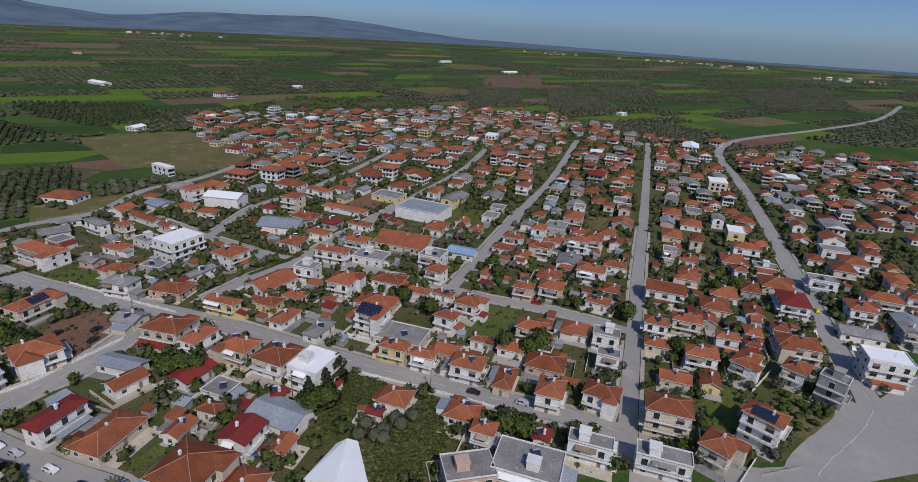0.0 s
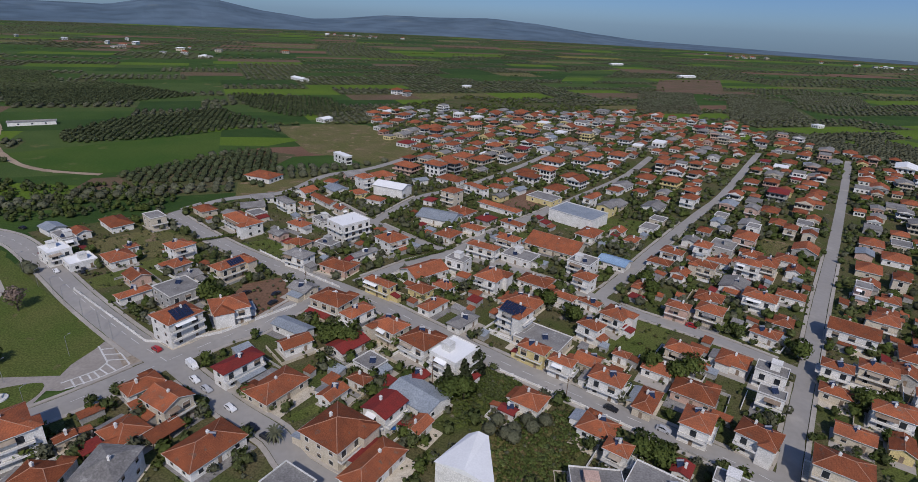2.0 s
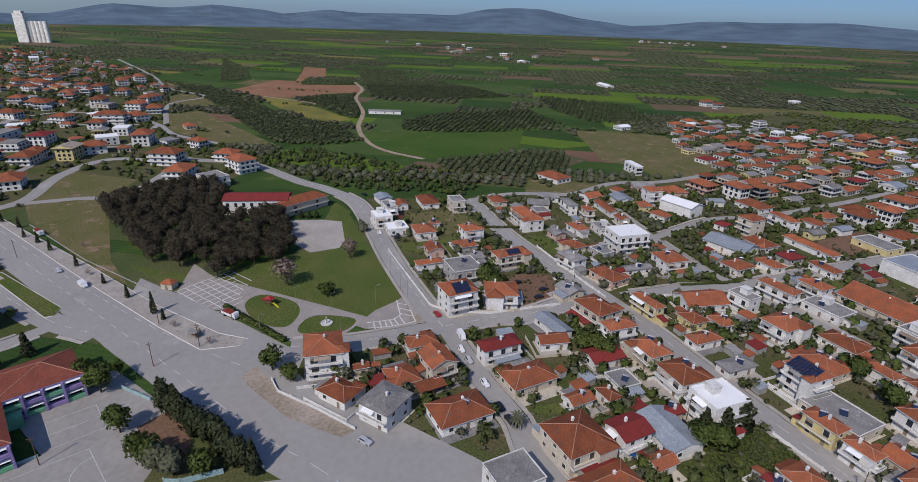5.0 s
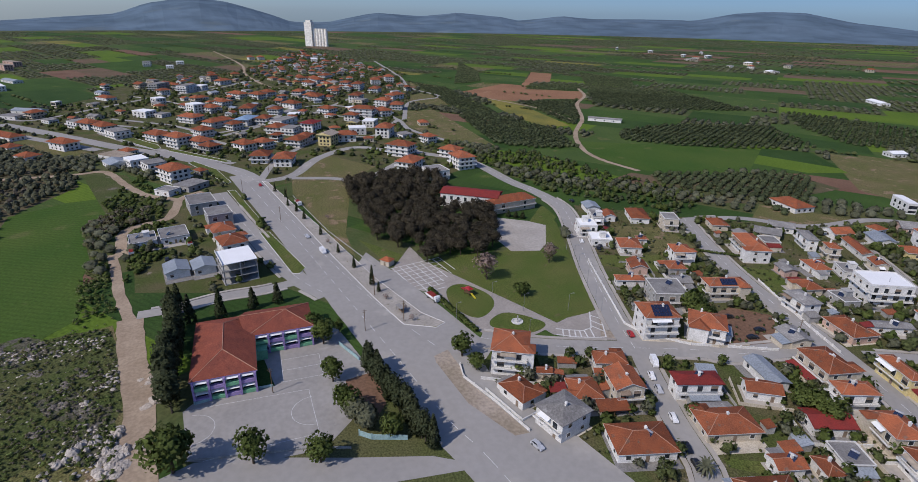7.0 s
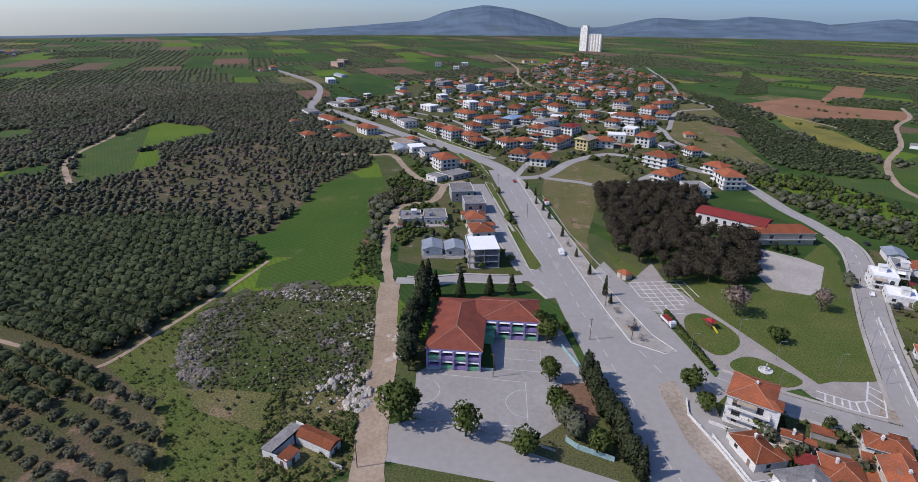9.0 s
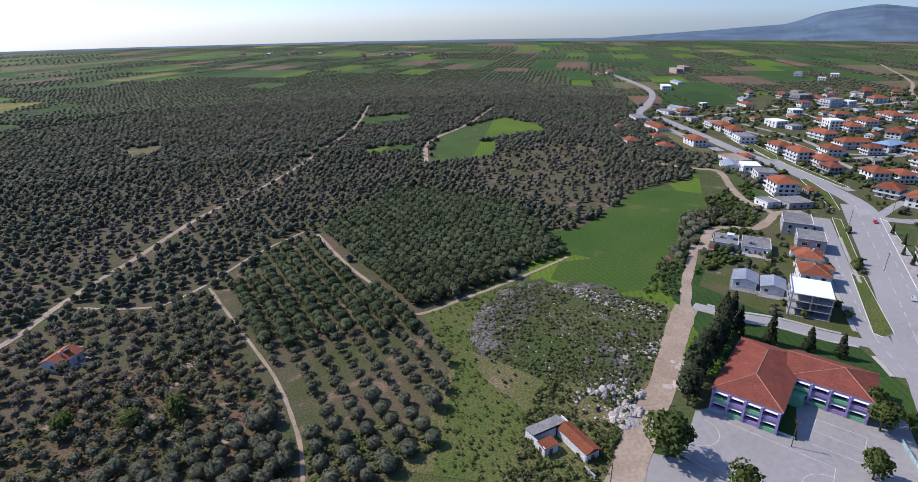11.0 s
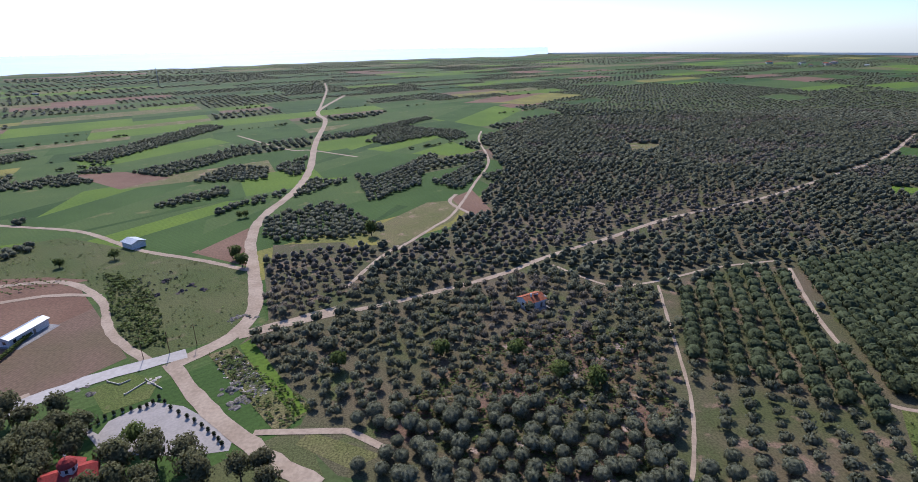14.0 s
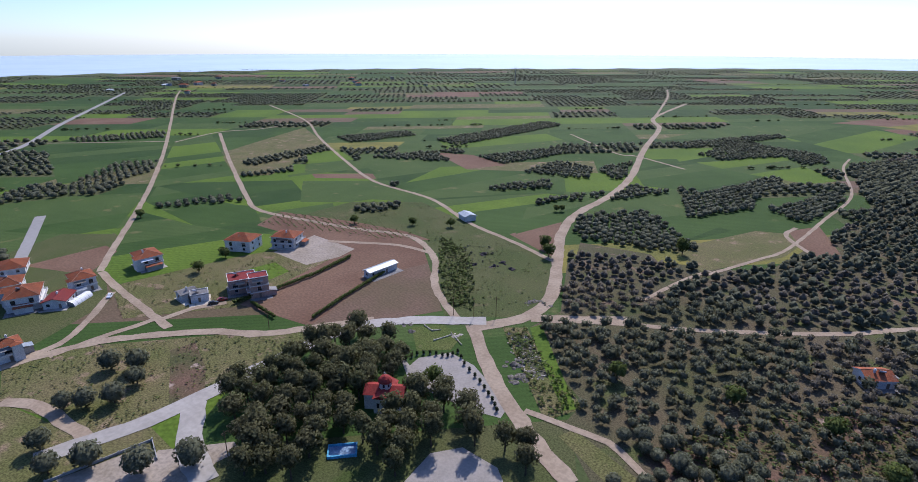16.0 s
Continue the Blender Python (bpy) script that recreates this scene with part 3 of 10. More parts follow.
field("yard", TOWN, 0.03, False)
field("yard", SUBURB, 0.03, False)
field("olivefloor", OLIVES, 0.026, False)
field("wheat", [(248, -104), (287, -116), (364, -178), (305, -180), (216, -204), (239, -160), (256, -107)])
field("wheat", [(380, -193), (416, -222), (323, -222), (223, -252), (160, -227), (216, -204), (305, -180)])
field("wheat", [(319, -233), (356, -257), (317, -305), (223, -220), (265, -200)])
field("lush", [(456, -135), (391, -112), (367, -121), (330, -145), (403, -206), (437, -174)])
field("wheat", [(686, -216), (633, -236), (480, -181), (510, -289), (575, -329), (674, -264)])
field("wheat", [(598, -349), (609, -401), (397, -277), (416, -218)])
field("grass", [(468, -317), (495, -342), (551, -496), (429, -417), (372, -293), (397, -277)])
field("lush", [(360, -301), (343, -367), (268, -318), (280, -286), (306, -269)])
field("lush", [(285, -273), (258, -321), (212, -302), (128, -276), (138, -252), (230, -291)])
field("wheat", [(226, -293), (157, -366), (122, -370), (132, -261), (180, -282)])
field("wheat", [(286, -325), (245, -402), (159, -445), (168, -359), (220, -306)])
field("pasture", [(147, -219), (188, -237), (267, -223), (260, -271), (219, -297), (100, -245), (82, -198), (102, -169), (115, -176)])
field("soil", [(136, -270), (124, -297), (119, -308), (100, -250)])
field("lush", [(133, -272), (151, -325), (137, -351), (119, -362), (119, -308)])
field("wheat", [(95, -316), (60, -363), (27, -347), (54, -300)])
field("grass", [(50, -297), (15, -355), (-14, -362), (-2, -316), (31, -272)])
field("wheat", [(124, -481), (69, -596), (14, -527), (54, -433), (100, -428)])
field("lush", [(82, -544), (14, -615), (-28, -529), (-8, -505), (44, -520)])
field("wheat", [(36, -391), (-9, -455), (-27, -457), (6, -395)])
field("soil", [(-1, -365), (-17, -385), (-28, -332), (-15, -319)])
field("lush", [(145, -648), (88, -823), (-45, -912), (-112, -842), (-98, -705), (-39, -678), (29, -764)])
field("soil", [(273, -201), (264, -221), (179, -225), (158, -213), (211, -199)])
field("soil", [(273, -201), (283, -228), (230, -238), (191, -241), (169, -237), (194, -219), (225, -213)], 0.078)
field("soil", [(191, -127), (199, -230), (171, -231), (150, -208), (142, -143), (149, -130)])
field("tilled", [(152, -131), (161, -184), (150, -208), (115, -169), (132, -146)])
field("grass", [(230, -56), (179, -103), (135, -142), (139, -121), (148, -81), (156, -50), (171, -49), (196, -44)])
field("grass", [(232, -56), (196, -44), (156, -50), (149, -63), (113, -58), (96, -20), (150, 20), (240, 0)], 0.043)
field("pasture", [(223, -56), (284, -70), (345, -100), (360, -150), (320, -145), (283, -122), (262, -108), (240, -98)], 0.044)
field("soil", [(317, -96), (313, -133), (299, -132), (279, -108)])
field("sand", [(228, -176), (230, -207), (195, -203), (194, -190), (200, -173)], 0.081)
field("lush", [(220, -154), (216, -167), (201, -163), (201, -145)], 0.082, strips=False)
field("soilgrass", [(181, -90), (178, -98), (160, -90), (140, -76), (149, -70), (165, -80)], 0.066)
field("pasture", [(150, -213), (112, -166), (76, -186), (98, -242), (135, -248)])
field("grass", [(87, -170), (50, -127), (42, -139), (68, -162), (79, -175)])
field("grass", [(41, -128), (19, -118), (27, -113), (44, -123)])
field("yellow", [(-72, -929), (-189, -1076), (-252, -1029), (-132, -894)])
field("soil", [(-25, -926), (-101, -1040), (-189, -1076), (-91, -930)])
field("wheat", [(371, -401), (329, -438), (273, -411), (260, -321), (312, -337)])
field("wheat", [(367, -531), (306, -654), (219, -579), (240, -447), (299, -453)])
field("soil", [(315, -451), (275, -460), (225, -437), (248, -403)])
field("soil", [(347, -316), (305, -345), (290, -332), (334, -307)])
field("lush", [(334, -294), (278, -333), (243, -298), (262, -268), (290, -251)])
field("wheat", [(418, -377), (405, -408), (301, -346), (358, -318)])
field("lush", [(-415, -373), (-534, -379), (-518, -320), (-491, -291), (-399, -326), (-419, -303), (-373, -272), (-313, -293)])
field("wheat", [(-437, -517), (-490, -488), (-461, -458), (-399, -470)])
field("lush", [(-319, -381), (-364, -357), (-342, -335), (-308, -360)])
field("grass", [(-183, -558), (-216, -548), (-201, -519), (-175, -516)])
field("orchard", [(-89, -219), (-135, -239), (-159, -237), (-132, -134), (-122, -103), (-85, -77), (-49, -94), (-76, -165)])
DRY = [[(-344, -268), (-429, -275), (-470, -223), (-292, -128), (-275, -141), (-284, -176), (-290, -232)],
       [(96, -279), (58, -282), (37, -251), (39, -219), (57, -194), (74, -198)],
       [(-5, -292), (-116, -348), (-222, -369), (-237, -341), (-89, -271), (-41, -257)]]
for dry_plot in DRY:
    field("orchard", dry_plot, 0.034)
field("soilgrass", [(7, -170), (-12, -148), (-26, -119), (-44, -121), (-42, -107), (-22, -106), (9, -135), (12, -153)], 0.052)
field("soilgrass", [(-27, -188), (-71, -177), (-67, -132), (-49, -94), (23, -127), (9, -145)])
field("grass", [(-131, -125), (-163, -115), (-186, -106), (-201, -59), (-145, -43), (-103, -37), (-88, -54), (-72, -81), (-112, -99)])
field("rough", [(-141, -108), (-156, -117), (-174, -117), (-189, -108), (-193, -90), (-199, -73), (-199, -60), (-174, -50), (-151, -47), (-142, -48), (-133, -63), (-127, -73), (-127, -86), (-126, -95)], 0.085)
field("meadow", [(-239, -146), (-253, -130), (-301, -130), (-342, -135), (-360, -112), (-366, -77), (-329, -78), (-312, -92), (-278, -84), (-265, -80), (-248, -79), (-223, -73), (-209, -72), (-198, -80), (-194, -96), (-192, -109), (-210, -115), (-224, -105), (-221, -126)], strips=False)
field("rough", [(-415, -91), (-298, -49), (-293, -59), (-298, -75), (-352, -94), (-423, -119)], 0.085)
field("terracotta", [(-763, 277), (-890, 444), (-1001, 507), (-968, 535), (-845, 465), (-841, 429), (-770, 382), (-725, 455), (-655, 413), (-671, 367), (-662, 308), (-697, 288)])
field("yellow", [(-690, 282), (-667, 311), (-493, 299), (-494, 266), (-598, 269)])
field("meadow", [(-425, 270), (-331, 443), (-281, 377), (-321, 266), (-330, 260), (-366, 253), (-405, 260)], strips=False)
field("wheat", [(-410, 212), (-395, 250), (-324, 255), (-315, 235), (-394, 209)])
field("meadow", [(-1038, 423), (-1004, 502), (-848, 419), (-846, 346)], strips=False)
field("wheat", [(-995, 248), (-992, 338), (-853, 337), (-830, 271), (-908, 228)])
field("grass", [(-619, 156), (-624, 192), (-430, 188), (-463, 156), (-534, 136)])
field("wheat", [(-872, 349), (-1035, 426), (-1008, 508), (-814, 397)])
field("wheat", [(-983, 248), (-1045, 369), (-870, 359), (-798, 273)])
field("grass", [(-325, 448), (-272, 498), (-169, 450), (-167, 375), (-241, 373)])
field("orchard", [(-315, 261), (-269, 362), (-246, 363), (-237, 286), (-257, 234)])
field("grass", [(-383, 16), (-435, 46), (-390, 75), (-358, 52), (-369, 15)])
field("grass", [(-376, 15), (-358, 52), (-264, 34), (-233, 34), (-267, 25), (-342, 13)])
field("wheat", [(-880, -314), (-926, -247), (-823, -184), (-758, -218), (-728, -265)])
field("wheat", [(-446, 520), (-398, 577), (-290, 465), (-339, 463), (-396, 459)])
field("wheat", [(-356, 410), (-332, 440), (-274, 407), (-297, 335)])
field("grass", [(-314, 471), (-257, 503), (-167, 435), (-184, 360), (-263, 404)])
field("wheat", [(26, 743), (122, 754), (213, 616), (130, 591), (57, 640)])
field("tilled", [(39, 1292), (173, 1414), (146, 1080), (28, 1037)])
field("orchardgreen", [(149, 1102), (239, 1098), (235, 856), (117, 808)])
field("wheat", [(-154, 1356), (-48, 1499), (-89, 1079), (-143, 1069)])
field("wheat", [(265, 528), (411, 640), (525, 639), (470, 566), (302, 501)])


def inside(poly, x, y):
    """Which of the points lie in the polygon."""
    poly = np.asarray(poly, float)
    res = np.zeros(len(x), bool)
    for (x0, y0), (x1, y1) in zip(poly, np.roll(poly, -1, 0)):
        if y0 != y1:
            res ^= ((y0 > y) != (y1 > y)) & (x < (x1 - x0) * (y - y0) / (y1 - y0) + x0)
    return res


SEGS = np.array([(a.x, a.y, b.x, b.y, w / 2, i) for i, (_, w, line) in enumerate(ROADS) for a, b in zip(line, line[1:]) if (b - a).length > 0.1])


def road_gap(x, y, skip=-1):
    """Distance from each point to the nearest road's edge, and that road's direction."""
    best, way = np.full(len(x), 1e9), np.zeros(len(x))
    S = SEGS[SEGS[:, 5] != skip]
    dx, dy = S[:, 2] - S[:, 0], S[:, 3] - S[:, 1]
    ll, ang = dx * dx + dy * dy, np.arctan2(dy, dx)
    for i in range(0, len(x), 1500):
        px, py = x[i:i + 1500, None], y[i:i + 1500, None]
        near = (S[:, 0] > px.min() - 400) & (S[:, 0] < px.max() + 400) & (S[:, 1] > py.min() - 400) & (S[:, 1] < py.max() + 400)
        if not near.any():
            continue
        t = np.clip(((px - S[near, 0]) * dx[near] + (py - S[near, 1]) * dy[near]) / ll[near], 0, 1)
        d = np.hypot(px - S[near, 0] - t * dx[near], py - S[near, 1] - t * dy[near]) - S[near, 4]
        k = d.argmin(1)
        best[i:i + 1500] = d[np.arange(len(k)), k]
        way[i:i + 1500] = ang[near][k]
    return best, way


# ---- far parcels of farmland ----
rng = np.random.default_rng(7)
rnd = random.Random(11)
TILT = radians(33)
leaves = []


def split(x0, y0, x1, y1, depth):
    cx, cy = (x0 + x1) / 2, (y0 + y1) / 2
    dist = max(150.0, math.hypot(cx, cy) - 0.5 * max(x1 - x0, y1 - y0))
    lim = 42 + 0.042 * dist
    w, h = x1 - x0, y1 - y0
    if (w < lim * 2.2 and h < lim * 0.85) or depth > 13:
        leaves.append((x0, y0, x1, y1))
        return
    s = rnd.uniform(0.35, 0.65)
    if w / 2.6 > h:
        split(x0, y0, x0 + w * s, y1, depth + 1)
        split(x0 + w * s, y0, x1, y1, depth + 1)
    else:
        split(x0, y0, x1, y0 + h * s, depth + 1)
        split(x0, y0 + h * s, x1, y1, depth + 1)


split(-3300, -3300, 3300, 3300, 0)
far_kinds = {k: Geo() for k in ("wheat", "wheat_dark", "wheat_pale", "lush", "grass", "soil", "yellow", "orchardgreen", "tilled")}
GROVE_LEAVES = []
ct, sn = math.cos(TILT), math.sin(TILT)


def bend(x, y):
    """From the parcels' own square grid to the land, with gently curved boundaries."""
    x, y = x + 70 * np.sin(y / 420 + 1), y + 55 * np.sin(x / 510)
    return x * ct - y * sn, x * sn + y * ct


for x0, y0, x1, y1 in leaves:
    pts = [tuple(float(c) for c in bend(x, y)) for x, y in ((x0, y0), (x1, y0), (x1, y1), (x0, y1))]
    cx, cy = sum(p[0] for p in pts) / 4, sum(p[1] for p in pts) / 4
    r, az = math.hypot(cx, cy), math.degrees(math.atan2(cy, cx)) % 360
    if max(math.hypot(*p) for p in pts) > min(coast(math.degrees(math.atan2(p[1], p[0])) % 360) for p in pts) or r < 130:
        continue
    u = rnd.random()
    olive_share = 0.5
    if 210 < az < 262 and r < 1300:
        olive_share = 0.85
    elif 262 <= az <= 340 and r < 1000:
        olive_share = 0.2
    if u < olive_share:
        kind = "orchardgreen"
        GROVE_LEAVES.append((x0, y0, x1, y1, r))
    else:
        kind = rnd.choices(("wheat", "wheat_dark", "wheat_pale", "lush", "grass", "soil", "yellow", "tilled"), (26, 18, 17, 17, 9, 6, 2, 5))[0]
    gg = far_kinds[kind]
    gg.face([(*p, 0.008 + 0.00001 * len(gg.f)) for p in pts])
for k, gg in far_kinds.items():
    tagged(new("far_field", gg.mesh("far_field", k)), "distant parcels: " + FIELD_WORDS[k], "field", kind="structure")


# ---- trees ----
def blob(n_leaf, rx, rz, size, seed, core=True, lobes=7, shape=None):
    """A crown: ragged leaf clumps over a few uneven lobes round a rough core. Triangles as arrays."""
    q = np.random.default_rng(seed)
    V, F = [], []
    cent = q.normal(size=(lobes, 3))
    cent /= np.linalg.norm(cent, axis=1)[:, None]
    cent *= q.uniform(0.25, 0.6, (lobes, 1))
    rad = q.uniform(0.42, 0.62, lobes)
    sc = np.array([rx, rx, rz])
    for _ in range(n_leaf):
        k = q.integers(lobes)
        dvec = q.normal(size=3)
        dvec[2] = dvec[2] * 0.9 + 0.25
        dvec /= np.linalg.norm(dvec)
        p = cent[k] + dvec * rad[k] * q.uniform(0.8, 1.12)
        if shape == "round":
            p = dvec * q.uniform(0.82, 1.08)
        if shape == "cone":
            p = p / max(1e-6, np.linalg.norm(p))
            h = q.uniform(0, 1) ** 1.3
            p = np.array([p[0], p[1], 0]) / max(0.2, np.hypot(p[0], p[1])) * (1 - h) ** 0.7 * q.uniform(0.7, 1.1) + np.array([0, 0, 2 * h - 1])
        p = p * sc
        nrm = dvec + q.normal(size=3) * 0.5
        nrm /= np.linalg.norm(nrm)
        u = np.cross(nrm, q.normal(size=3))
        u /= np.linalg.norm(u)
        w = np.cross(nrm, u)
        s = size * q.uniform(0.6, 1.35)
        b = len(V)
        V += [p - u * s * 0.5 - w * s * 0.4, p + u * s * 0.6 - w * s * 0.2, p + w * s * 0.6 + nrm * s * 0.15]
        F.append((b, b + 1, b + 2))
        V += [p + u * s * 0.6 - w * s * 0.2, p + u * s * 0.5 + w * s * 0.6 - nrm * s * 0.1, p + w * s * 0.6 + nrm * s * 0.15]
        F.append((b + 3, b + 4, b + 5))
    if core:
        b0 = len(V)
        rings, seg = (2, 6) if n_leaf == 0 else (5, 8) if shape == "round" else (4, 7) if n_leaf > 30 else (3, 6)
        for i in range(1, rings):
            th = math.pi * i / rings
            for j in range(seg):
                ph = 2 * math.pi * j / seg
                k = q.uniform(0.4, 0.62) if n_leaf > 30 else q.uniform(0.6, 0.85) if n_leaf > 4 else q.uniform(0.7, 1.1)
                if shape == "round":
                    k = q.uniform(0.78, 0.98)
                zz = math.cos(th)
                rr = math.sin(th)
                if shape == "cone":
                    rr = (1 - (zz + 1) / 2) ** 0.7
                V.append(np.array([rr * math.cos(ph) * k, rr * math.sin(ph) * k, zz * (k if shape == "round" else 0.6 if n_leaf > 30 else 0.85)]) * sc)
        V += [np.array([0, 0, (0.9 if shape == "round" else 0.55) * rz]), np.array([0, 0, -(0.8 if shape == "round" else 0.55) * rz])]
        for i in range(rings - 2):
            for j in range(seg):
                a, bb = b0 + i * seg + j, b0 + i * seg + (j + 1) % seg
                F += [(a, a + seg, bb + seg), (a, bb + seg, bb)]
        for j in range(seg):
            F += [(b0 + j, b0 + (j + 1) % seg, len(V) - 2), (b0 + (rings - 2) * seg + (j + 1) % seg, b0 + (rings - 2) * seg + j, len(V) - 1)]
    return np.array(V), np.array(F)


def soft_normals(V):
    """Crown normals that point outwards and a little upwards, as a dense leafy mass is lit."""
    n = (V - V.mean(0)) / (np.ptp(V, axis=0) / 2) + np.array([0, 0, 0.45])
    r = np.random.default_rng(len(V)).normal(0, 0.28, V.shape)
    n = n / np.linalg.norm(n, axis=1)[:, None] + r
    return n / np.linalg.norm(n, axis=1)[:, None]


def scatter(name, label, model, places, mat, category="tree", trunk=None):
    """Many trees joined into one mesh: places hold x, y, radius scale, height scale."""
    if not len(places):
        return None
    V, F = model
    q = np.random.default_rng(len(places))
    n = len(places)
    ang = q.uniform(0, 2 * math.pi, n)
    c, s = np.cos(ang)[:, None], np.sin(ang)[:, None]
    P = np.asarray(places, float)
    x = (V[None, :, 0] * c - V[None, :, 1] * s) * P[:, 2:3] + P[:, 0:1]
    y = (V[None, :, 0] * s + V[None, :, 1] * c) * P[:, 2:3] + P[:, 1:2]
    z = (V[None, :, 2] - V[:, 2].min()) * P[:, 3:4] + 0.35
    verts = np.stack([x, y, z], 2).reshape(-1, 3)
    faces = (F[None] + (np.arange(n) * len(V))[:, None, None]).reshape(-1, 3)
    N = soft_normals(V)
    nx, ny = N[None, :, 0] * c - N[None, :, 1] * s, N[None, :, 0] * s + N[None, :, 1] * c
    normals = np.stack([nx, ny, np.broadcast_to(N[None, :, 2], nx.shape)], 2).reshape(-1, 3)
    return tagged(new(name, np_mesh(name, verts, faces, [mat], normals)), label, category, kind="stuff")


HOUSE_SPOTS = []


def clear(x, y, house_gap=1.0, edge=1.5, fields=True):
    """Where a tree may stand: off roads, houses and open fields."""
    ok = road_gap(x, y)[0] > edge
    if fields:
        for kind, poly in FIELDS:
            if kind not in ("orchard", "soilgrass", "orchardgreen"):
                ok &= ~inside(poly, x, y)
    if HOUSE_SPOTS:
        H = np.array(HOUSE_SPOTS)
        for hx, hy, hr in H:
            ok &= np.hypot(x - hx, y - hy) > hr * 0.72 + house_gap
    return ok


def grid_in(poly, sx, sy, angle, jitter):
    p = np.asarray(poly, float)
    c, s = math.cos(angle), math.sin(angle)
    q = np.stack([p[:, 0] * c + p[:, 1] * s, -p[:, 0] * s + p[:, 1] * c], 1)
    gx, gy = np.meshgrid(np.arange(q[:, 0].min(), q[:, 0].max(), sx), np.arange(q[:, 1].min(), q[:, 1].max(), sy))
    gx, gy = gx.ravel() + rng.normal(0, jitter, gx.size), gy.ravel() + rng.normal(0, jitter, gy.size)
    x, y = gx * c - gy * s, gx * s + gy * c
    k = inside(p, x, y)
    return x[k], y[k]


# ---- houses ----
WALL_WORDS = {"w": "white", "b": "beige", "p": "brick-red", "y": "yellow", "g": "bare grey concrete"}
ROOF_WORDS = {"tile": "red clay tiles", "maroon": "dark red sheeting", "grey": "grey concrete", "white": "white-painted concrete", "metal": "grey metal sheets", "blue": "blue sheeting", "sand": "pale screed"}
STOREYS = {1: "single-storey", 2: "two-storey", 3: "three-storey", 4: "four-storey"}


def window_mesh(w, h, shut):
    """A frame with a recessed pane, a shutter half let down in some."""
    g = Geo()
    for d, y in ((0.1, 0.06), (0.1, -0.06), (0.0, -0.06), (0.0, 0.0)):
        g.v += [(-w / 2 - d, y, -d), (w / 2 + d, y, -d), (w / 2 + d, y, h + d), (-w / 2 - d, y, h + d)]
    for k in range(3):
        for i in range(4):
            j = (i + 1) % 4
            g.f.append((4 * k + i, 4 * k + j, 4 * k + 4 + j, 4 * k + 4 + i))
            g.m.append(0)
    g.v += [(-w / 2, 0.0, h * 0.5), (w / 2, 0.0, h * 0.5)]
    g.f += [(12, 13, 17, 16), (16, 17, 14, 15)]
    g.m += [1, 2 if shut else 1]
    return g.mesh("window", ["plaster_w", "glass", "shutter"])


WIN = [window_mesh(1.3, 1.3, 0), window_mesh(1.3, 1.3, 1), window_mesh(1.6, 2.1, 0), window_mesh(2.2, 2.1, 1)]
g = Geo()
g.box(-0.5, -0.04, 0, 0.5, 0.08, 2.1, 0).box(-0.38, 0.05, 0.15, 0.38, 0.1, 1.95, 1)
DOOR = g.mesh("door", ["shutter", "wood"])
g = Geo()
g.box(-0.3, -0.3, 0, 0.3, 0.3, 1.5).box(-0.38, -0.38, 1.5, 0.38, 0.38, 1.62).box(-0.22, -0.22, 1.62, 0.22, 0.22, 1.9)
CHIMNEY = g.mesh("chimney", "plaster_w")
g = Geo()
g.face([(-1, -0.9, 0.15), (1, -0.9, 0.15), (1, 0.6, 1.2), (-1, 0.6, 1.2)], 0)
g.face([(-1, 0.6, 1.14), (1, 0.6, 1.14), (1, -0.9, 0.09), (-1, -0.9, 0.09)], 1)
for sx in (-0.9, 0.9):
    g.beam((sx, 0.6, 0), (sx, 0.6, 1.2), 0.04, 1)
    g.beam((sx, -0.85, 0), (sx, -0.85, 0.2), 0.04, 1)
COLLECTOR = g.mesh("collector", ["panel", "steel"])
g = Geo()
g.beam((-0.95, 0.7, 1.35), (0.95, 0.7, 1.35), 0.3, 0, n=10)
TANK = g.mesh("tank", "steel")


FAR = Geo()
FAR_MATS = ["plaster_w", "plaster_b", "plaster_p", "plaster_y", "plaster_g", "tile", "maroon", "grey", "white", "metal", "blue", "sand", "glass"]
HOUSE_LIMIT = 372


FAR_OWN = 450


def house_label(st, style, roof, wall):
    if roof in ("metal", "white", "blue") and st == 1:
        return "low white-walled shed, roof of " + ROOF_WORDS[roof]
    return "%s %s house, %s roof of %s" % (STOREYS[st], WALL_WORDS[wall], {"hip": "hipped", "gable": "pitched", "flat": "flat"}[style], ROOF_WORDS[roof])


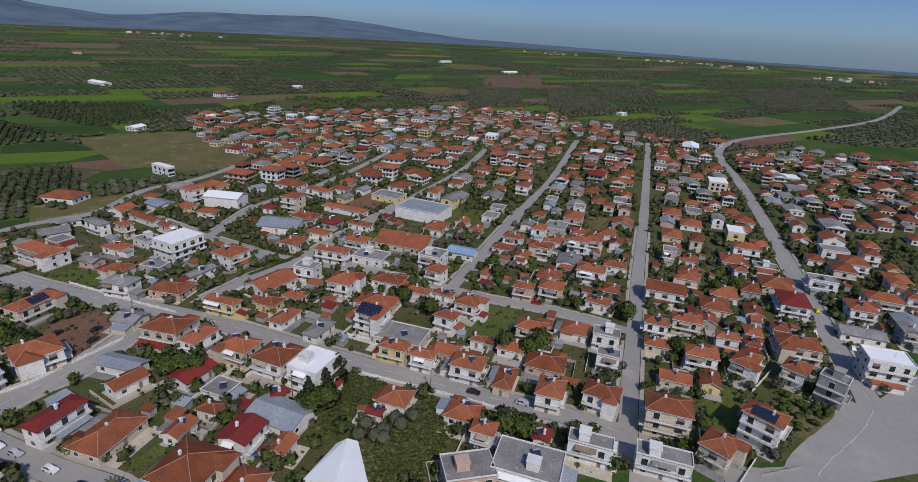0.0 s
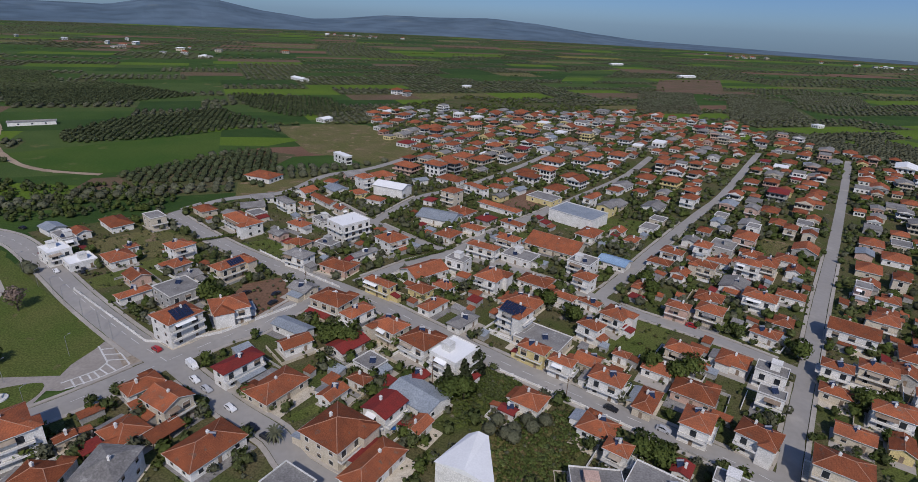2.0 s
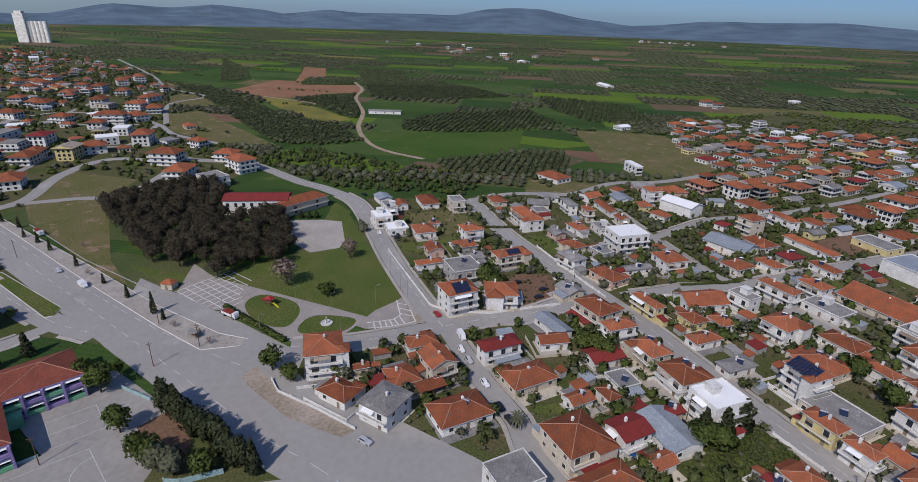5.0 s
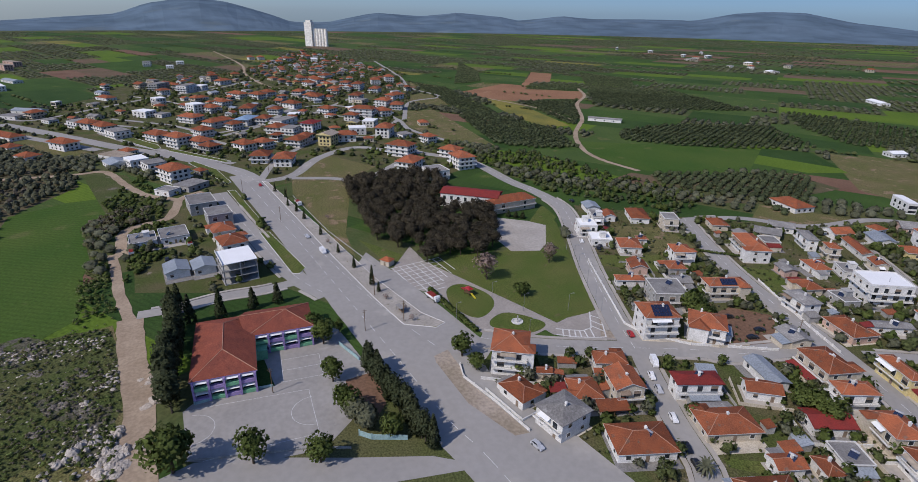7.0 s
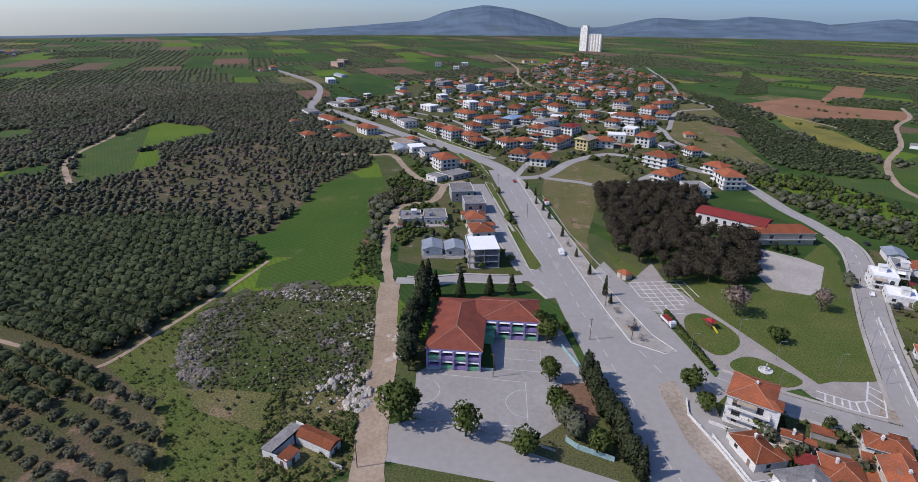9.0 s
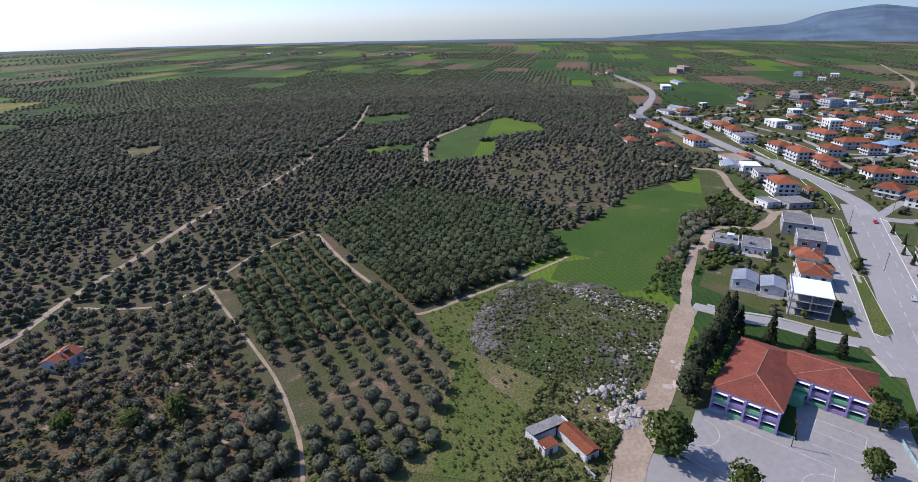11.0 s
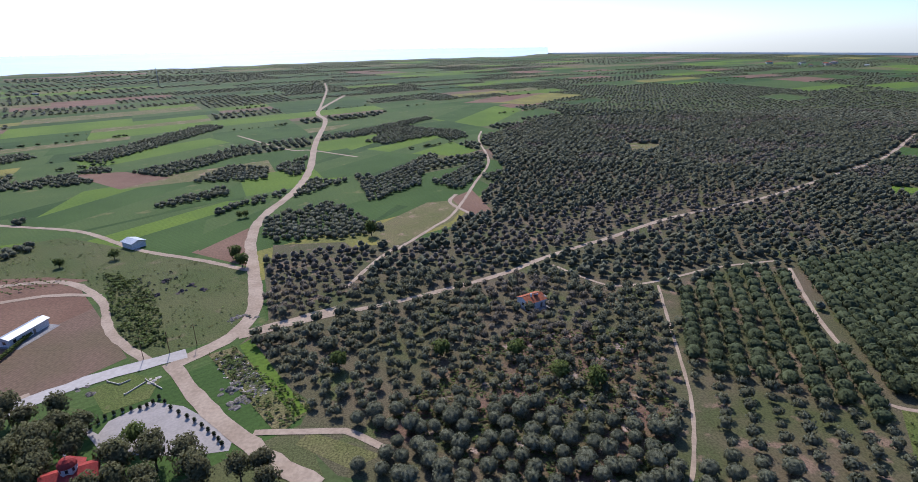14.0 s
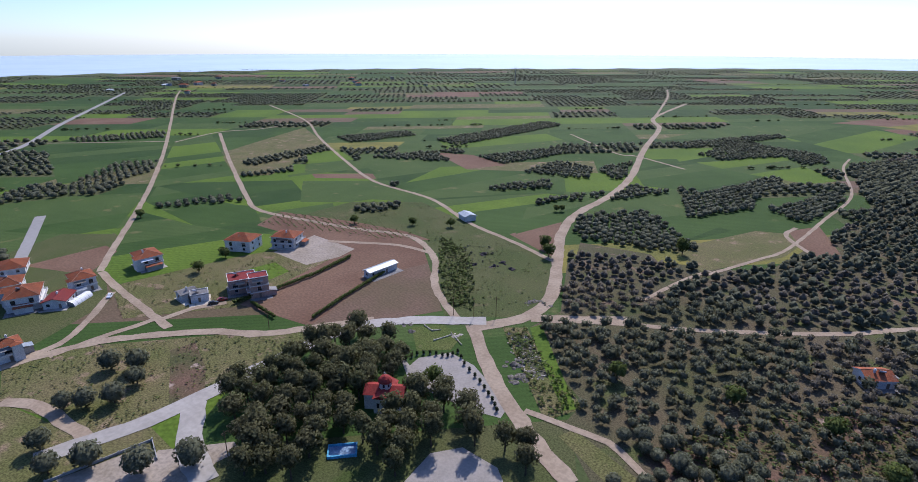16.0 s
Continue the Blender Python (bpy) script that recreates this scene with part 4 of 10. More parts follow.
def far_house(x, y, w, d, rot, st, style, roof, wall):
    """A house too far off to pick apart: walls, roof with eaves, window panes and balcony slabs."""
    g = Geo()
    mw, mr = FAR_MATS.index("plaster_" + wall), FAR_MATS.index(roof)
    o = 0.1 if style == "flat" else 0.5 if st == 1 else 1.5
    if st > 1 and style != "flat":
        w, d = w + 1.6, d + 1.6
    hw, hd, top = w / 2 - o, d / 2 - o, 3.0 * st + 0.3
    g.box(-hw, -hd, -0.3, hw, hd, top, mw)
    W2, D2, rise = w / 2, d / 2, min(w, d) * (0.2 if roof == "tile" else 0.14)
    if style == "flat":
        g.box(-W2, -D2, top, W2, D2, top + 0.5, mr)
    else:
        e = (W2 - D2, 0) if w >= d else (0, D2 - W2)
        if style == "gable":
            e = (W2, 0) if w >= d else (0, D2)
        k = len(g.v)
        g.v += [(-W2, -D2, top), (W2, -D2, top), (W2, D2, top), (-W2, D2, top), (-e[0], -e[1], top + rise), (e[0], e[1], top + rise)]
        fs = [(0, 1, 5, 4), (1, 2, 5), (2, 3, 4, 5), (3, 0, 4)] if w >= d else [(0, 1, 4), (1, 2, 5, 4), (2, 3, 5), (3, 0, 4, 5)]
        for f in fs + [(3, 2, 1, 0)]:
            g.f.append(tuple(k + i for i in f))
            g.m.append(mr if len(f) == 3 and style != "gable" or len(f) == 4 and f != (3, 2, 1, 0) else mw)
    rim = st > 1 and roof in ("tile", "maroon", "grey") and (int(x) + int(y)) % 4
    for s in range(st):
        z = 3.0 * s + 0.9
        for sx in (-0.56, 0.0, 0.56):
            ww, hh = (0.9, 1.9) if s else (0.7, 1.3)
            zz = z - (0.55 if s else 0)
            for q in ((sx * hw - ww, -hd - 0.05, sx * hw + ww, -hd + 0.1), (sx * hw - ww, hd - 0.1, sx * hw + ww, hd + 0.05), (-hw - 0.05, sx * hd - ww, -hw + 0.1, sx * hd + ww), (hw - 0.1, sx * hd - ww, hw + 0.05, sx * hd + ww)):
                g.box(q[0], q[1], zz, q[2], q[3], zz + hh, 12)
        if s and rim:
            zb, e = 3.0 * s + 0.05, 1.3
            g.box(-hw - e, -hd - e, zb, hw + e, hd + e, zb + 0.2, mw)
            for q in ((-hw - e, -hd - e, hw + e, -hd - e + 0.1), (-hw - e, hd + e - 0.1, hw + e, hd + e), (-hw - e, -hd - e + 0.1, -hw - e + 0.1, hd + e - 0.1), (hw + e - 0.1, -hd - e + 0.1, hw + e, hd + e - 0.1)):
                g.box(q[0], q[1], zb + 0.2, q[2], q[3], zb + 0.95, mw)
    if math.hypot(x, y) < FAR_OWN:
        used = sorted(set(g.m))
        g.m = [used.index(m) for m in g.m]
        return thing("house", house_label(st, style, roof, wall), "house", pose(x, y, 0, 0, 0, rot), g.mesh("house", [FAR_MATS[m] for m in used]))
    c, sn_, k0 = math.cos(radians(rot)), math.sin(radians(rot)), len(FAR.v)
    FAR.v += [(a * c - b * sn_ + x, a * sn_ + b * c + y, z) for a, b, z in g.v]
    FAR.f += [tuple(k0 + i for i in f) for f in g.f]
    FAR.m += g.m


def house(x, y, w, d, rot, st, style, roof, wall):
    q = random.Random(int(x * 31 + y * 17))
    near = math.hypot(x, y) < 300
    HOUSE_SPOTS.append((x, y, max(w, d) / 2 + 0.3 * min(w, d) / 2))
    label = house_label(st, style, roof, wall)
    if math.hypot(x, y) > HOUSE_LIMIT:
        return far_house(x, y, w, d, rot, st, style, roof, wall)
    root = thing("house", label, "house", pose(x, y, 0, 0, 0, rot))
    o = 0.12 if style == "flat" else 0.55
    hw, hd = w / 2 - o, d / 2 - o
    top = 3.0 * st + 0.3
    mw = "plaster_" + wall
    g = Geo().box(-hw, -hd, -0.3, hw, hd, top)
    rise = min(w, d) / 2 * (0.42 if roof == "tile" else 0.3)
    if style == "gable":
        ax = w >= d
        r2 = rise * (1 - 2 * o / min(w, d))
        if ax:
            for sx in (-hw, hw):
                g.face([(sx, -hd, top), (sx, hd, top), (sx, 0, top + r2)])
        else:
            for sy in (-hd, hd):
                g.face([(-hw, sy, top), (hw, sy, top), (0, sy, top + r2)])
    if near and st > 1:
        g.box(-hw - 0.04, -hd - 0.04, 3.05, hw + 0.04, hd + 0.04, 3.25)
    part("wall", g.mesh("wall", mw), root)
    # roof
    g = Geo()
    W2, D2, t = w / 2, d / 2, 0.2
    caps = []
    if style == "hip":
        if w >= d:
            e1, e2 = (-(W2 - D2), 0, top + rise), (W2 - D2, 0, top + rise)
        else:
            e1, e2 = (0, -(D2 - W2), top + rise), (0, D2 - W2, top + rise)
        b = [(-W2, -D2), (W2, -D2), (W2, D2), (-W2, D2)]
        lo, up = [(*p, top - t) for p in b], [(*p, top) for p in b]
        for i in range(4):
            g.face([lo[i], lo[(i + 1) % 4], up[(i + 1) % 4], up[i]], 1)
        g.face(lo[::-1], 1)
        if w >= d:
            g.face([up[0], up[1], e2, e1]), g.face([up[1], up[2], e2]), g.face([up[2], up[3], e1, e2]), g.face([up[3], up[0], e1])
            caps = [(up[0], e1), (up[3], e1), (up[1], e2), (up[2], e2), (e1, e2)]
        else:
            g.face([up[0], up[1], e1]), g.face([up[1], up[2], e2, e1]), g.face([up[2], up[3], e2]), g.face([up[3], up[0], e1, e2])
            caps = [(up[0], e1), (up[1], e1), (up[2], e2), (up[3], e2), (e1, e2)]
    elif style == "gable":
        s = (lambda a, b, z: (a, b, z)) if w >= d else (lambda a, b, z: (b, a, z))
        A, B = (W2, D2) if w >= d else (D2, W2)
        for sg in (-1, 1):
            g.face([s(-A, sg * B, top), s(A, sg * B, top), s(A, 0, top + rise), s(-A, 0, top + rise)][::sg * (1 if w >= d else -1) * -1])
            g.face([s(-A, sg * B, top - t), s(A, sg * B, top - t), s(A, 0, top + rise - t), s(-A, 0, top + rise - t)][::sg * (1 if w >= d else -1)], 1)
            g.face([s(-A, sg * B, top - t), s(A, sg * B, top - t), s(A, sg * B, top), s(-A, sg * B, top)], 1)
            for e in (-A, A):
                g.face([s(e, sg * B, top - t), s(e, sg * B, top), s(e, 0, top + rise), s(e, 0, top + rise - t)], 1)
        caps = [(s(-A, 0, top + rise), s(A, 0, top + rise))]
    else:
        g.box(-W2, -D2, top, W2, D2, top + 0.18)
        for a in ((-W2, -D2, W2, -D2 + 0.2), (-W2, D2 - 0.2, W2, D2), (-W2, -D2 + 0.2, -W2 + 0.2, D2 - 0.2), (W2 - 0.2, -D2 + 0.2, W2, D2 - 0.2)):
            g.box(a[0], a[1], top + 0.18, a[2], a[3], top + 0.55, 1)
    part("roof", g.mesh("roof", [roof, "plaster_w" if style == "flat" or roof == "tile" else roof]), root)
    if near and caps and roof == "tile":
        g = Geo()
        for a, b in caps:
            if (Vector(a) - Vector(b)).length > 0.3:
                g.beam(a, b, 0.1, n=5)
        part("ridge_cap", g.mesh("ridge_cap", "mortar"), root)
    if near and roof == "tile" and style == "hip" and q.random() < 0.6 and min(w, d) > 7:
        # a wing under a lower hipped roof
        ww, out = min(w, d) * q.uniform(0.42, 0.6), q.uniform(1.2, 2.6)
        wx = q.choice((-1, 1)) * (W2 - ww / 2 - 0.2) if w >= d else 0
        wy = q.choice((-1, 1)) * (D2 - ww / 2 - 0.2) if w < d else 0
        sg, zt = q.choice((-1, 1)), top + 0.03
        turn = pose(wx, wy, 0, 0, 0, (0 if sg < 0 else 180) if w >= d else (90 if sg > 0 else 270))
        far_in, edge = -0.2, (D2 if w >= d else W2)
        h1 = ww / 2 * 0.42
        g = Geo().box(-ww / 2 + 0.4, -edge - out + 0.45, -0.3, ww / 2 - 0.4, -edge + 0.8, top)
        wing = part("wing", g.mesh("wing", mw), root, m=turn)
        g = Geo()
        a4 = [(-ww / 2, -edge - out, zt), (ww / 2, -edge - out, zt), (ww / 2, far_in - edge * 0.3, zt), (-ww / 2, far_in - edge * 0.3, zt)]
        tip, back = (0, -edge - out + ww / 2 * 0.9, zt + h1), (0, far_in - edge * 0.3, zt + h1)
        g.face([a4[0], a4[1], tip]), g.face([a4[1], a4[2], back, tip]), g.face([a4[3], a4[0], tip, back])
        g.face([a4[3], a4[2], a4[1], a4[0]], 1), g.face([a4[2], a4[3], back])
        part("roof", g.mesh("wing_roof", ["tile", "plaster_w"]), wing)
    # windows, doors and balconies; the front looks down the slope towards the street
    a = radians(rot)
    lx, ly = -x * math.cos(a) - y * math.sin(a), x * math.sin(a) - y * math.cos(a)
    front = (0 if ly < 0 else 2) if abs(ly) / hd > abs(lx) / hw else (1 if lx > 0 else 3)
    side2 = (1 if lx > 0 else 3) if front in (0, 2) else (0 if ly < 0 else 2)
    shed = roof in ("metal", "blue") or (roof == "white" and style == "gable")
    for face in range(4):
        L, off = (2 * hw, hd) if face in (0, 2) else (2 * hd, hw)
        if (not near or math.hypot(x, y) > 190) and face not in (front, side2):
            continue
        n = max(1, int((L - 1) / (3.7 if near else 5.0)))
        if not near:
            n = min(n, 2)
        base = pose(0, 0, 0, 0, 0, (0, 90, 180, 270)[face])
        for s in range(st):
            for i in range(n):
                px = (i + 0.5) / n * L - L / 2 + q.uniform(-0.2, 0.2)
                if shed and (i % 2 or not near):
                    continue
                big = face == front and s > 0
                k = 3 if big and q.random() < 0.4 else 2 if big else q.randrange(2)
                if s == 0 and face == front and i == n // 2 and near:
                    part("door", DOOR, root, m=base @ pose(px, -off - 0.03, 0.05))
                else:
                    part("window", WIN[k], root, m=base @ pose(px, -off - 0.02, 3.0 * s + (0.25 if k > 1 else 1.1)))
    if st > 1 and not shed and (near or q.random() < 0.5):
        for s in range(1, st):
            for face in ((front, side2) if near and q.random() < 0.35 else (front,)):
                L, off = (2 * hw, hd) if face in (0, 2) else (2 * hd, hw)
                base = pose(0, 0, 0, 0, 0, (0, 90, 180, 270)[face])
                z, dep = 3.0 * s + 0.12, 1.35
                g = Geo().box(-L / 2, -off - dep, z - 0.18, L / 2, -off, z)
                bal = part("balcony", g.mesh("balcony", mw), root, m=base)
                g = Geo().box(-L / 2, -off - dep, z, L / 2, -off - dep + 0.1, z + 0.45)
                g.box(-L / 2, -off - dep, z + 0.85, L / 2, -off - dep + 0.06, z + 0.93, 1)
                for e in (-L / 2, L / 2 - 0.1):
                    g.box(e, -off - dep + 0.1, z, e + 0.1, -off, z + 0.45).box(e, -off - dep + 0.06, z + 0.85, e + 0.06, -off, z + 0.93, 1)
                for i in range(int(L / 1.6) + 1):
                    g.box(-L / 2 + i * 1.6 * 0.97, -off - dep + 0.02, z + 0.45, -L / 2 + i * 1.6 * 0.97 + 0.05, -off - dep + 0.07, z + 0.85, 1)
                part("railing", g.mesh("railing", ["plaster_w", "steel"]), bal)
    if near and not shed:
        ex, ey = hw * q.uniform(-0.4, 0.4), hd * q.uniform(-0.4, 0.4)
        zr = top + 0.1 if style == "flat" else top + rise * (0.55 if style == "hip" else 0.5) * 0.9
        if style != "flat":
            part("chimney", CHIMNEY, root, m=pose(ex, ey, zr))
        if q.random() < 0.6:
            hm = pose(-ex, ey, top + 0.18 if style == "flat" else zr - 0.1, 0, 0, -rot + 18)
            heat = part("solar_heater", COLLECTOR, root, "roof-top solar water heater", hm)
            part("tank", TANK, heat)
        if style == "flat" and q.random() < 0.6:
            g = Geo().box(-1.6, -1.4, top + 0.15, 1.6, 1.4, top + 2.6).box(-1.8, -1.6, top + 2.6, 1.8, 1.6, top + 2.75)
            part("stair_hut", g.mesh("stair_hut", mw), root, m=pose(-ex, -ey, 0))
        if style == "flat" and q.random() < 0.5:
            g = Geo()
            for i in range(3):
                g.beam((ex + i * 0.2, -ey, top + 0.1), (ex + i * 0.2, -ey, top + 1.6 + 0.4 * i), 0.03, n=4)
            part("aerial", g.mesh("aerial", "steel"), root)
    if near:
        fx = {0: (0, -1), 1: (1, 0), 2: (0, 1), 3: (-1, 0)}[front]
        e = q.uniform(1.5, 4.0)
        g = Geo().box(-hw - 0.8 + min(0, fx[0]) * e, -hd - 0.8 + min(0, fx[1]) * e, -0.1, hw + 0.8 + max(0, fx[0]) * e, hd + 0.8 + max(0, fx[1]) * e, 0.12)
        part("terrace", g.mesh("terrace", q.choice(("concrete", "concrete", "grey", "plaster_b"))), root)
        if q.random() < 0.55 and not shed:
            side = q.choice((-1, 1))
            al, aw, ah = hd * q.uniform(0.8, 1.6), q.uniform(2.5, 4.2), q.uniform(2.2, 2.6)
            y0 = -hd + q.uniform(0, 2 * hd - al) if al < 2 * hd else -hd
            x0, x1 = (hw, hw + aw) if side > 0 else (-hw - aw, -hw)
            hi, lo = (ah + 0.7, ah) if side > 0 else (ah, ah + 0.7)
            g = Geo().box(x0 + (0.02 if side > 0 else 0.3), y0, -0.2, x1 - (0.3 if side > 0 else 0.02), y0 + al, ah)
            ann = part("annex", g.mesh("annex", mw if q.random() < 0.7 else "plaster_g"), root)
            g = Geo().loft([[(x0, y0 - 0.3, hi), (x0, y0 + al + 0.3, hi), (x0, y0 + al + 0.3, hi + 0.12), (x0, y0 - 0.3, hi + 0.12)], [(x1, y0 - 0.3, lo), (x1, y0 + al + 0.3, lo), (x1, y0 + al + 0.3, lo + 0.12), (x1, y0 - 0.3, lo + 0.12)]])
            part("roof", g.mesh("annex_roof", q.choice(("tile", "tile", "metal", "grey", "maroon"))), ann)
        if st > 1 and q.random() < 0.5 and not shed:
            L, off = (2 * hw, hd) if front in (0, 2) else (2 * hd, hw)
            base = pose(0, 0, 0, 0, 0, (0, 90, 180, 270)[front])
            a0 = -L / 2 + q.uniform(0, 0.3) * L
            a1 = a0 + L * q.uniform(0.3, 0.6)
            zz = 3.0 * st - 0.35
            g = Geo().loft([[(a0, -off, zz), (a1, -off, zz), (a1, -off, zz + 0.06), (a0, -off, zz + 0.06)], [(a0, -off - 1.5, zz - 0.6), (a1, -off - 1.5, zz - 0.6), (a1, -off - 1.5, zz - 0.54), (a0, -off - 1.5, zz - 0.54)]])
            part("awning", g.mesh("awning", q.choice(("white", "sand", "shutter", "grey"))), root, m=base)
        if q.random() < 0.5 and not shed and math.hypot(x, y) < 260 and inside(TOWN, np.array([x]), np.array([y]))[0]:
            plot_wall(x, y, rot, hw + q.uniform(2.5, 4), hd + q.uniform(2.5, 4), q)
    return root


def plot_wall(x, y, rot, a, b, q):
    """A low garden wall round a plot, left open where it would meet a street or a house."""
    root = None
    h = q.uniform(0.9, 1.3)
    mat = q.choice(("plaster_w", "plaster_w", "plaster_g", "plaster_b"))
    base = pose(x, y, 0, 0, 0, rot)
    for x0, y0, x1, y1 in ((-a, -b, a, -b), (a, -b, a, b), (a, b, -a, b), (-a, b, -a, -b)):
        p = [base @ Vector((x0 + (x1 - x0) * t, y0 + (y1 - y0) * t, 0)) for t in (0, 0.25, 0.5, 0.75, 1)]
        xs, ys = np.array([v.x for v in p]), np.array([v.y for v in p])
        if road_gap(xs, ys)[0].min() < 1.9 or any(math.hypot(hx - vx, hy - vy) < hr for hx, hy, hr in HOUSE_SPOTS if (hx, hy) != (x, y) for vx, vy in zip(xs, ys)):
            continue
        if root is None:
            root = thing("garden_wall", "low masonry wall round a house plot", "wall", base)
        if x0 == x1:
            g = Geo().box(x0 - 0.1, min(y0, y1), -0.2, x0 + 0.1, max(y0, y1), h)
        else:
            g = Geo().box(min(x0, x1) + 0.1, y0 - 0.1, -0.2, max(x0, x1) - 0.1, y0 + 0.1, h)
        part("wall_panel", g.mesh("wall_panel", mat), root)


house(-180.6, 215.6, 22.9, 10.3, -23, 2, "hip", "tile", "w")
house(-127.9, 229.2, 13.7, 16.6, -26, 3, "flat", "white", "w")
house(-102.0, 224.1, 12.4, 12.5, -26, 2, "hip", "tile", "w")
house(-156.2, 228.7, 11.7, 8.2, -17, 1, "hip", "tile", "w")
house(-112.9, 192.2, 14.9, 10.1, -10, 1, "hip", "tile", "p")
house(-108.8, 208.0, 13.9, 5.2, 65, 1, "gable", "grey", "w")
house(-86.6, 179.0, 13.9, 5.3, -17, 2, "hip", "tile", "y")
house(-76.6, 202.4, 18.2, 12.8, 58, 1, "gable", "tile", "w")
house(-115.2, 168.1, 8.6, 10.0, 78, 1, "gable", "grey", "b")
house(-97.0, 160.1, 10.9, 14.6, 78, 2, "hip", "tile", "b")
house(-84.0, 154.9, 7.0, 11.8, -21, 2, "hip", "tile", "w")
house(-102.1, 141.3, 7.0, 15.0, 78, 1, "gable", "metal", "w")
house(-96.0, 133.1, 10.7, 7.2, 59, 1, "gable", "tile", "w")
house(-102.8, 113.8, 6.8, 14.4, -18, 2, "hip", "maroon", "w")
house(-87.7, 111.3, 10.8, 16.2, -15, 1, "hip", "tile", "b")
house(-79.2, 139.1, 8.7, 12.4, -21, 1, "gable", "maroon", "w")
house(-69.0, 150.7, 11.5, 8.9, -21, 2, "hip", "tile", "b")
house(-55.6, 146.2, 12.2, 10.9, -21, 2, "hip", "tile", "w")
house(-41.9, 139.3, 10.6, 12.2, -21, 3, "flat", "white", "w")
house(-70.8, 114.4, 5.8, 8.3, -15, 1, "gable", "tile", "w")
house(-66.4, 123.1, 7.2, 5.3, -15, 1, "hip", "tile", "w")
house(-52.9, 111.6, 9.0, 10.2, -15, 2, "gable", "maroon", "w")
house(-47.0, 122.6, 16.3, 11.4, -21, 1, "gable", "metal", "w")
house(-42.3, 110.5, 5.3, 7.6, -15, 1, "gable", "tile", "w")
house(-50.5, 130.4, 4.8, 6.9, -21, 1, "gable", "maroon", "b")
house(-47.9, 168.0, 6.5, 12.4, -21, 1, "hip", "grey", "w")
house(-29.6, 172.7, 11.4, 8.4, -21, 3, "hip", "tile", "w")
house(-62.3, 175.1, 6.6, 12.2, -21, 1, "hip", "tile", "w")
house(-46.3, 203.5, 11.1, 12.9, -16, 2, "hip", "tile", "w")
house(-58.3, 232.4, 15.9, 6.7, -14, 2, "hip", "tile", "w")
house(-49.4, 246.9, 8.0, 11.4, 72, 2, "hip", "tile", "w")
house(-26.6, 256.6, 27.5, 19.3, -16, 1, "gable", "tile", "b")
house(2.0, 247.2, 9.9, 14.1, 71, 1, "gable", "blue", "w")
house(-9.1, 218.0, 8.7, 8.6, -22, 2, "hip", "tile", "w")
house(-19.3, 155.5, 10.3, 6.3, -17, 2, "hip", "tile", "y")
house(-18.2, 167.2, 17.4, 12.2, -17, 1, "flat", "grey", "b")
house(-9.4, 151.3, 8.6, 5.5, -17, 2, "hip", "tile", "w")
house(5.3, 148.3, 11.0, 8.9, -17, 2, "hip", "tile", "w")
house(8.7, 167.2, 5.8, 4.6, -17, 1, "hip", "tile", "w")
house(-15.9, 132.5, 9.5, 8.9, -17, 1, "hip", "tile", "w")
house(-20.8, 125.4, 5.3, 3.7, -17, 1, "gable", "maroon", "w")
house(5.4, 190.1, 9.8, 10.0, -24, 2, "hip", "tile", "w")
house(17.2, 144.8, 6.4, 12.6, -17, 1, "hip", "tile", "b")
house(28.4, 173.4, 11.4, 8.0, -20, 2, "hip", "tile", "b")
house(45.2, 178.3, 10.3, 9.8, -20, 1, "hip", "tile", "w")
house(28.1, 205.7, 9.2, 6.4, -16, 2, "hip", "tile", "p")
house(30.2, 137.0, 8.6, 10.3, -17, 2, "hip", "tile", "w")
house(45.6, 136.9, 10.9, 8.6, -24, 2, "hip", "tile", "w")
house(9.6, 117.8, 7.0, 6.0, -17, 2, "hip", "tile", "w")
house(25.7, 119.6, 5.1, 5.7, -17, 1, "gable", "maroon", "w")
house(20.5, 106.5, 16.9, 11.8, -17, 2, "flat", "grey", "w")
house(5.4, 103.6, 12.7, 8.9, 14, 2, "flat", "grey", "p")
house(37.8, 115.1, 5.1, 11.7, 73, 2, "flat", "grey", "w")
house(62.2, 128.0, 9.2, 13.1, 73, 3, "hip", "tile", "b")
house(55.9, 111.5, 5.5, 13.9, 73, 2, "flat", "grey", "w")
house(88.9, 126.3, 8.2, 11.1, 46, 3, "hip", "tile", "w")
house(89.5, 212.0, 11.5, 16.5, 72, 2, "gable", "tile", "w")
house(89.1, 185.6, 7.5, 11.3, 72, 2, "hip", "tile", "b")
house(85.4, 161.9, 7.8, 11.2, 72, 2, "hip", "tile", "w")
house(99.5, 173.9, 6.0, 8.6, 72, 2, "hip", "tile", "w")
house(99.6, 159.0, 12.0, 7.7, 45, 2, "hip", "tile", "w")
house(124.4, 172.3, 10.4, 14.9, 74, 2, "hip", "tile", "b")
house(115.1, 156.2, 9.4, 7.9, 45, 2, "hip", "tile", "w")
house(120.9, 146.3, 5.7, 8.0, 45, 3, "flat", "grey", "g")
house(147.3, 160.6, 9.7, 13.9, 74, 3, "flat", "white", "w")
house(184.7, 214.4, 10.2, 14.5, 72, 2, "hip", "tile", "w")
house(167.8, 230.6, 8.3, 11.9, 72, 2, "flat", "grey", "w")
house(158.2, 187.8, 9.3, 16.2, 72, 1, "gable", "grey", "w")
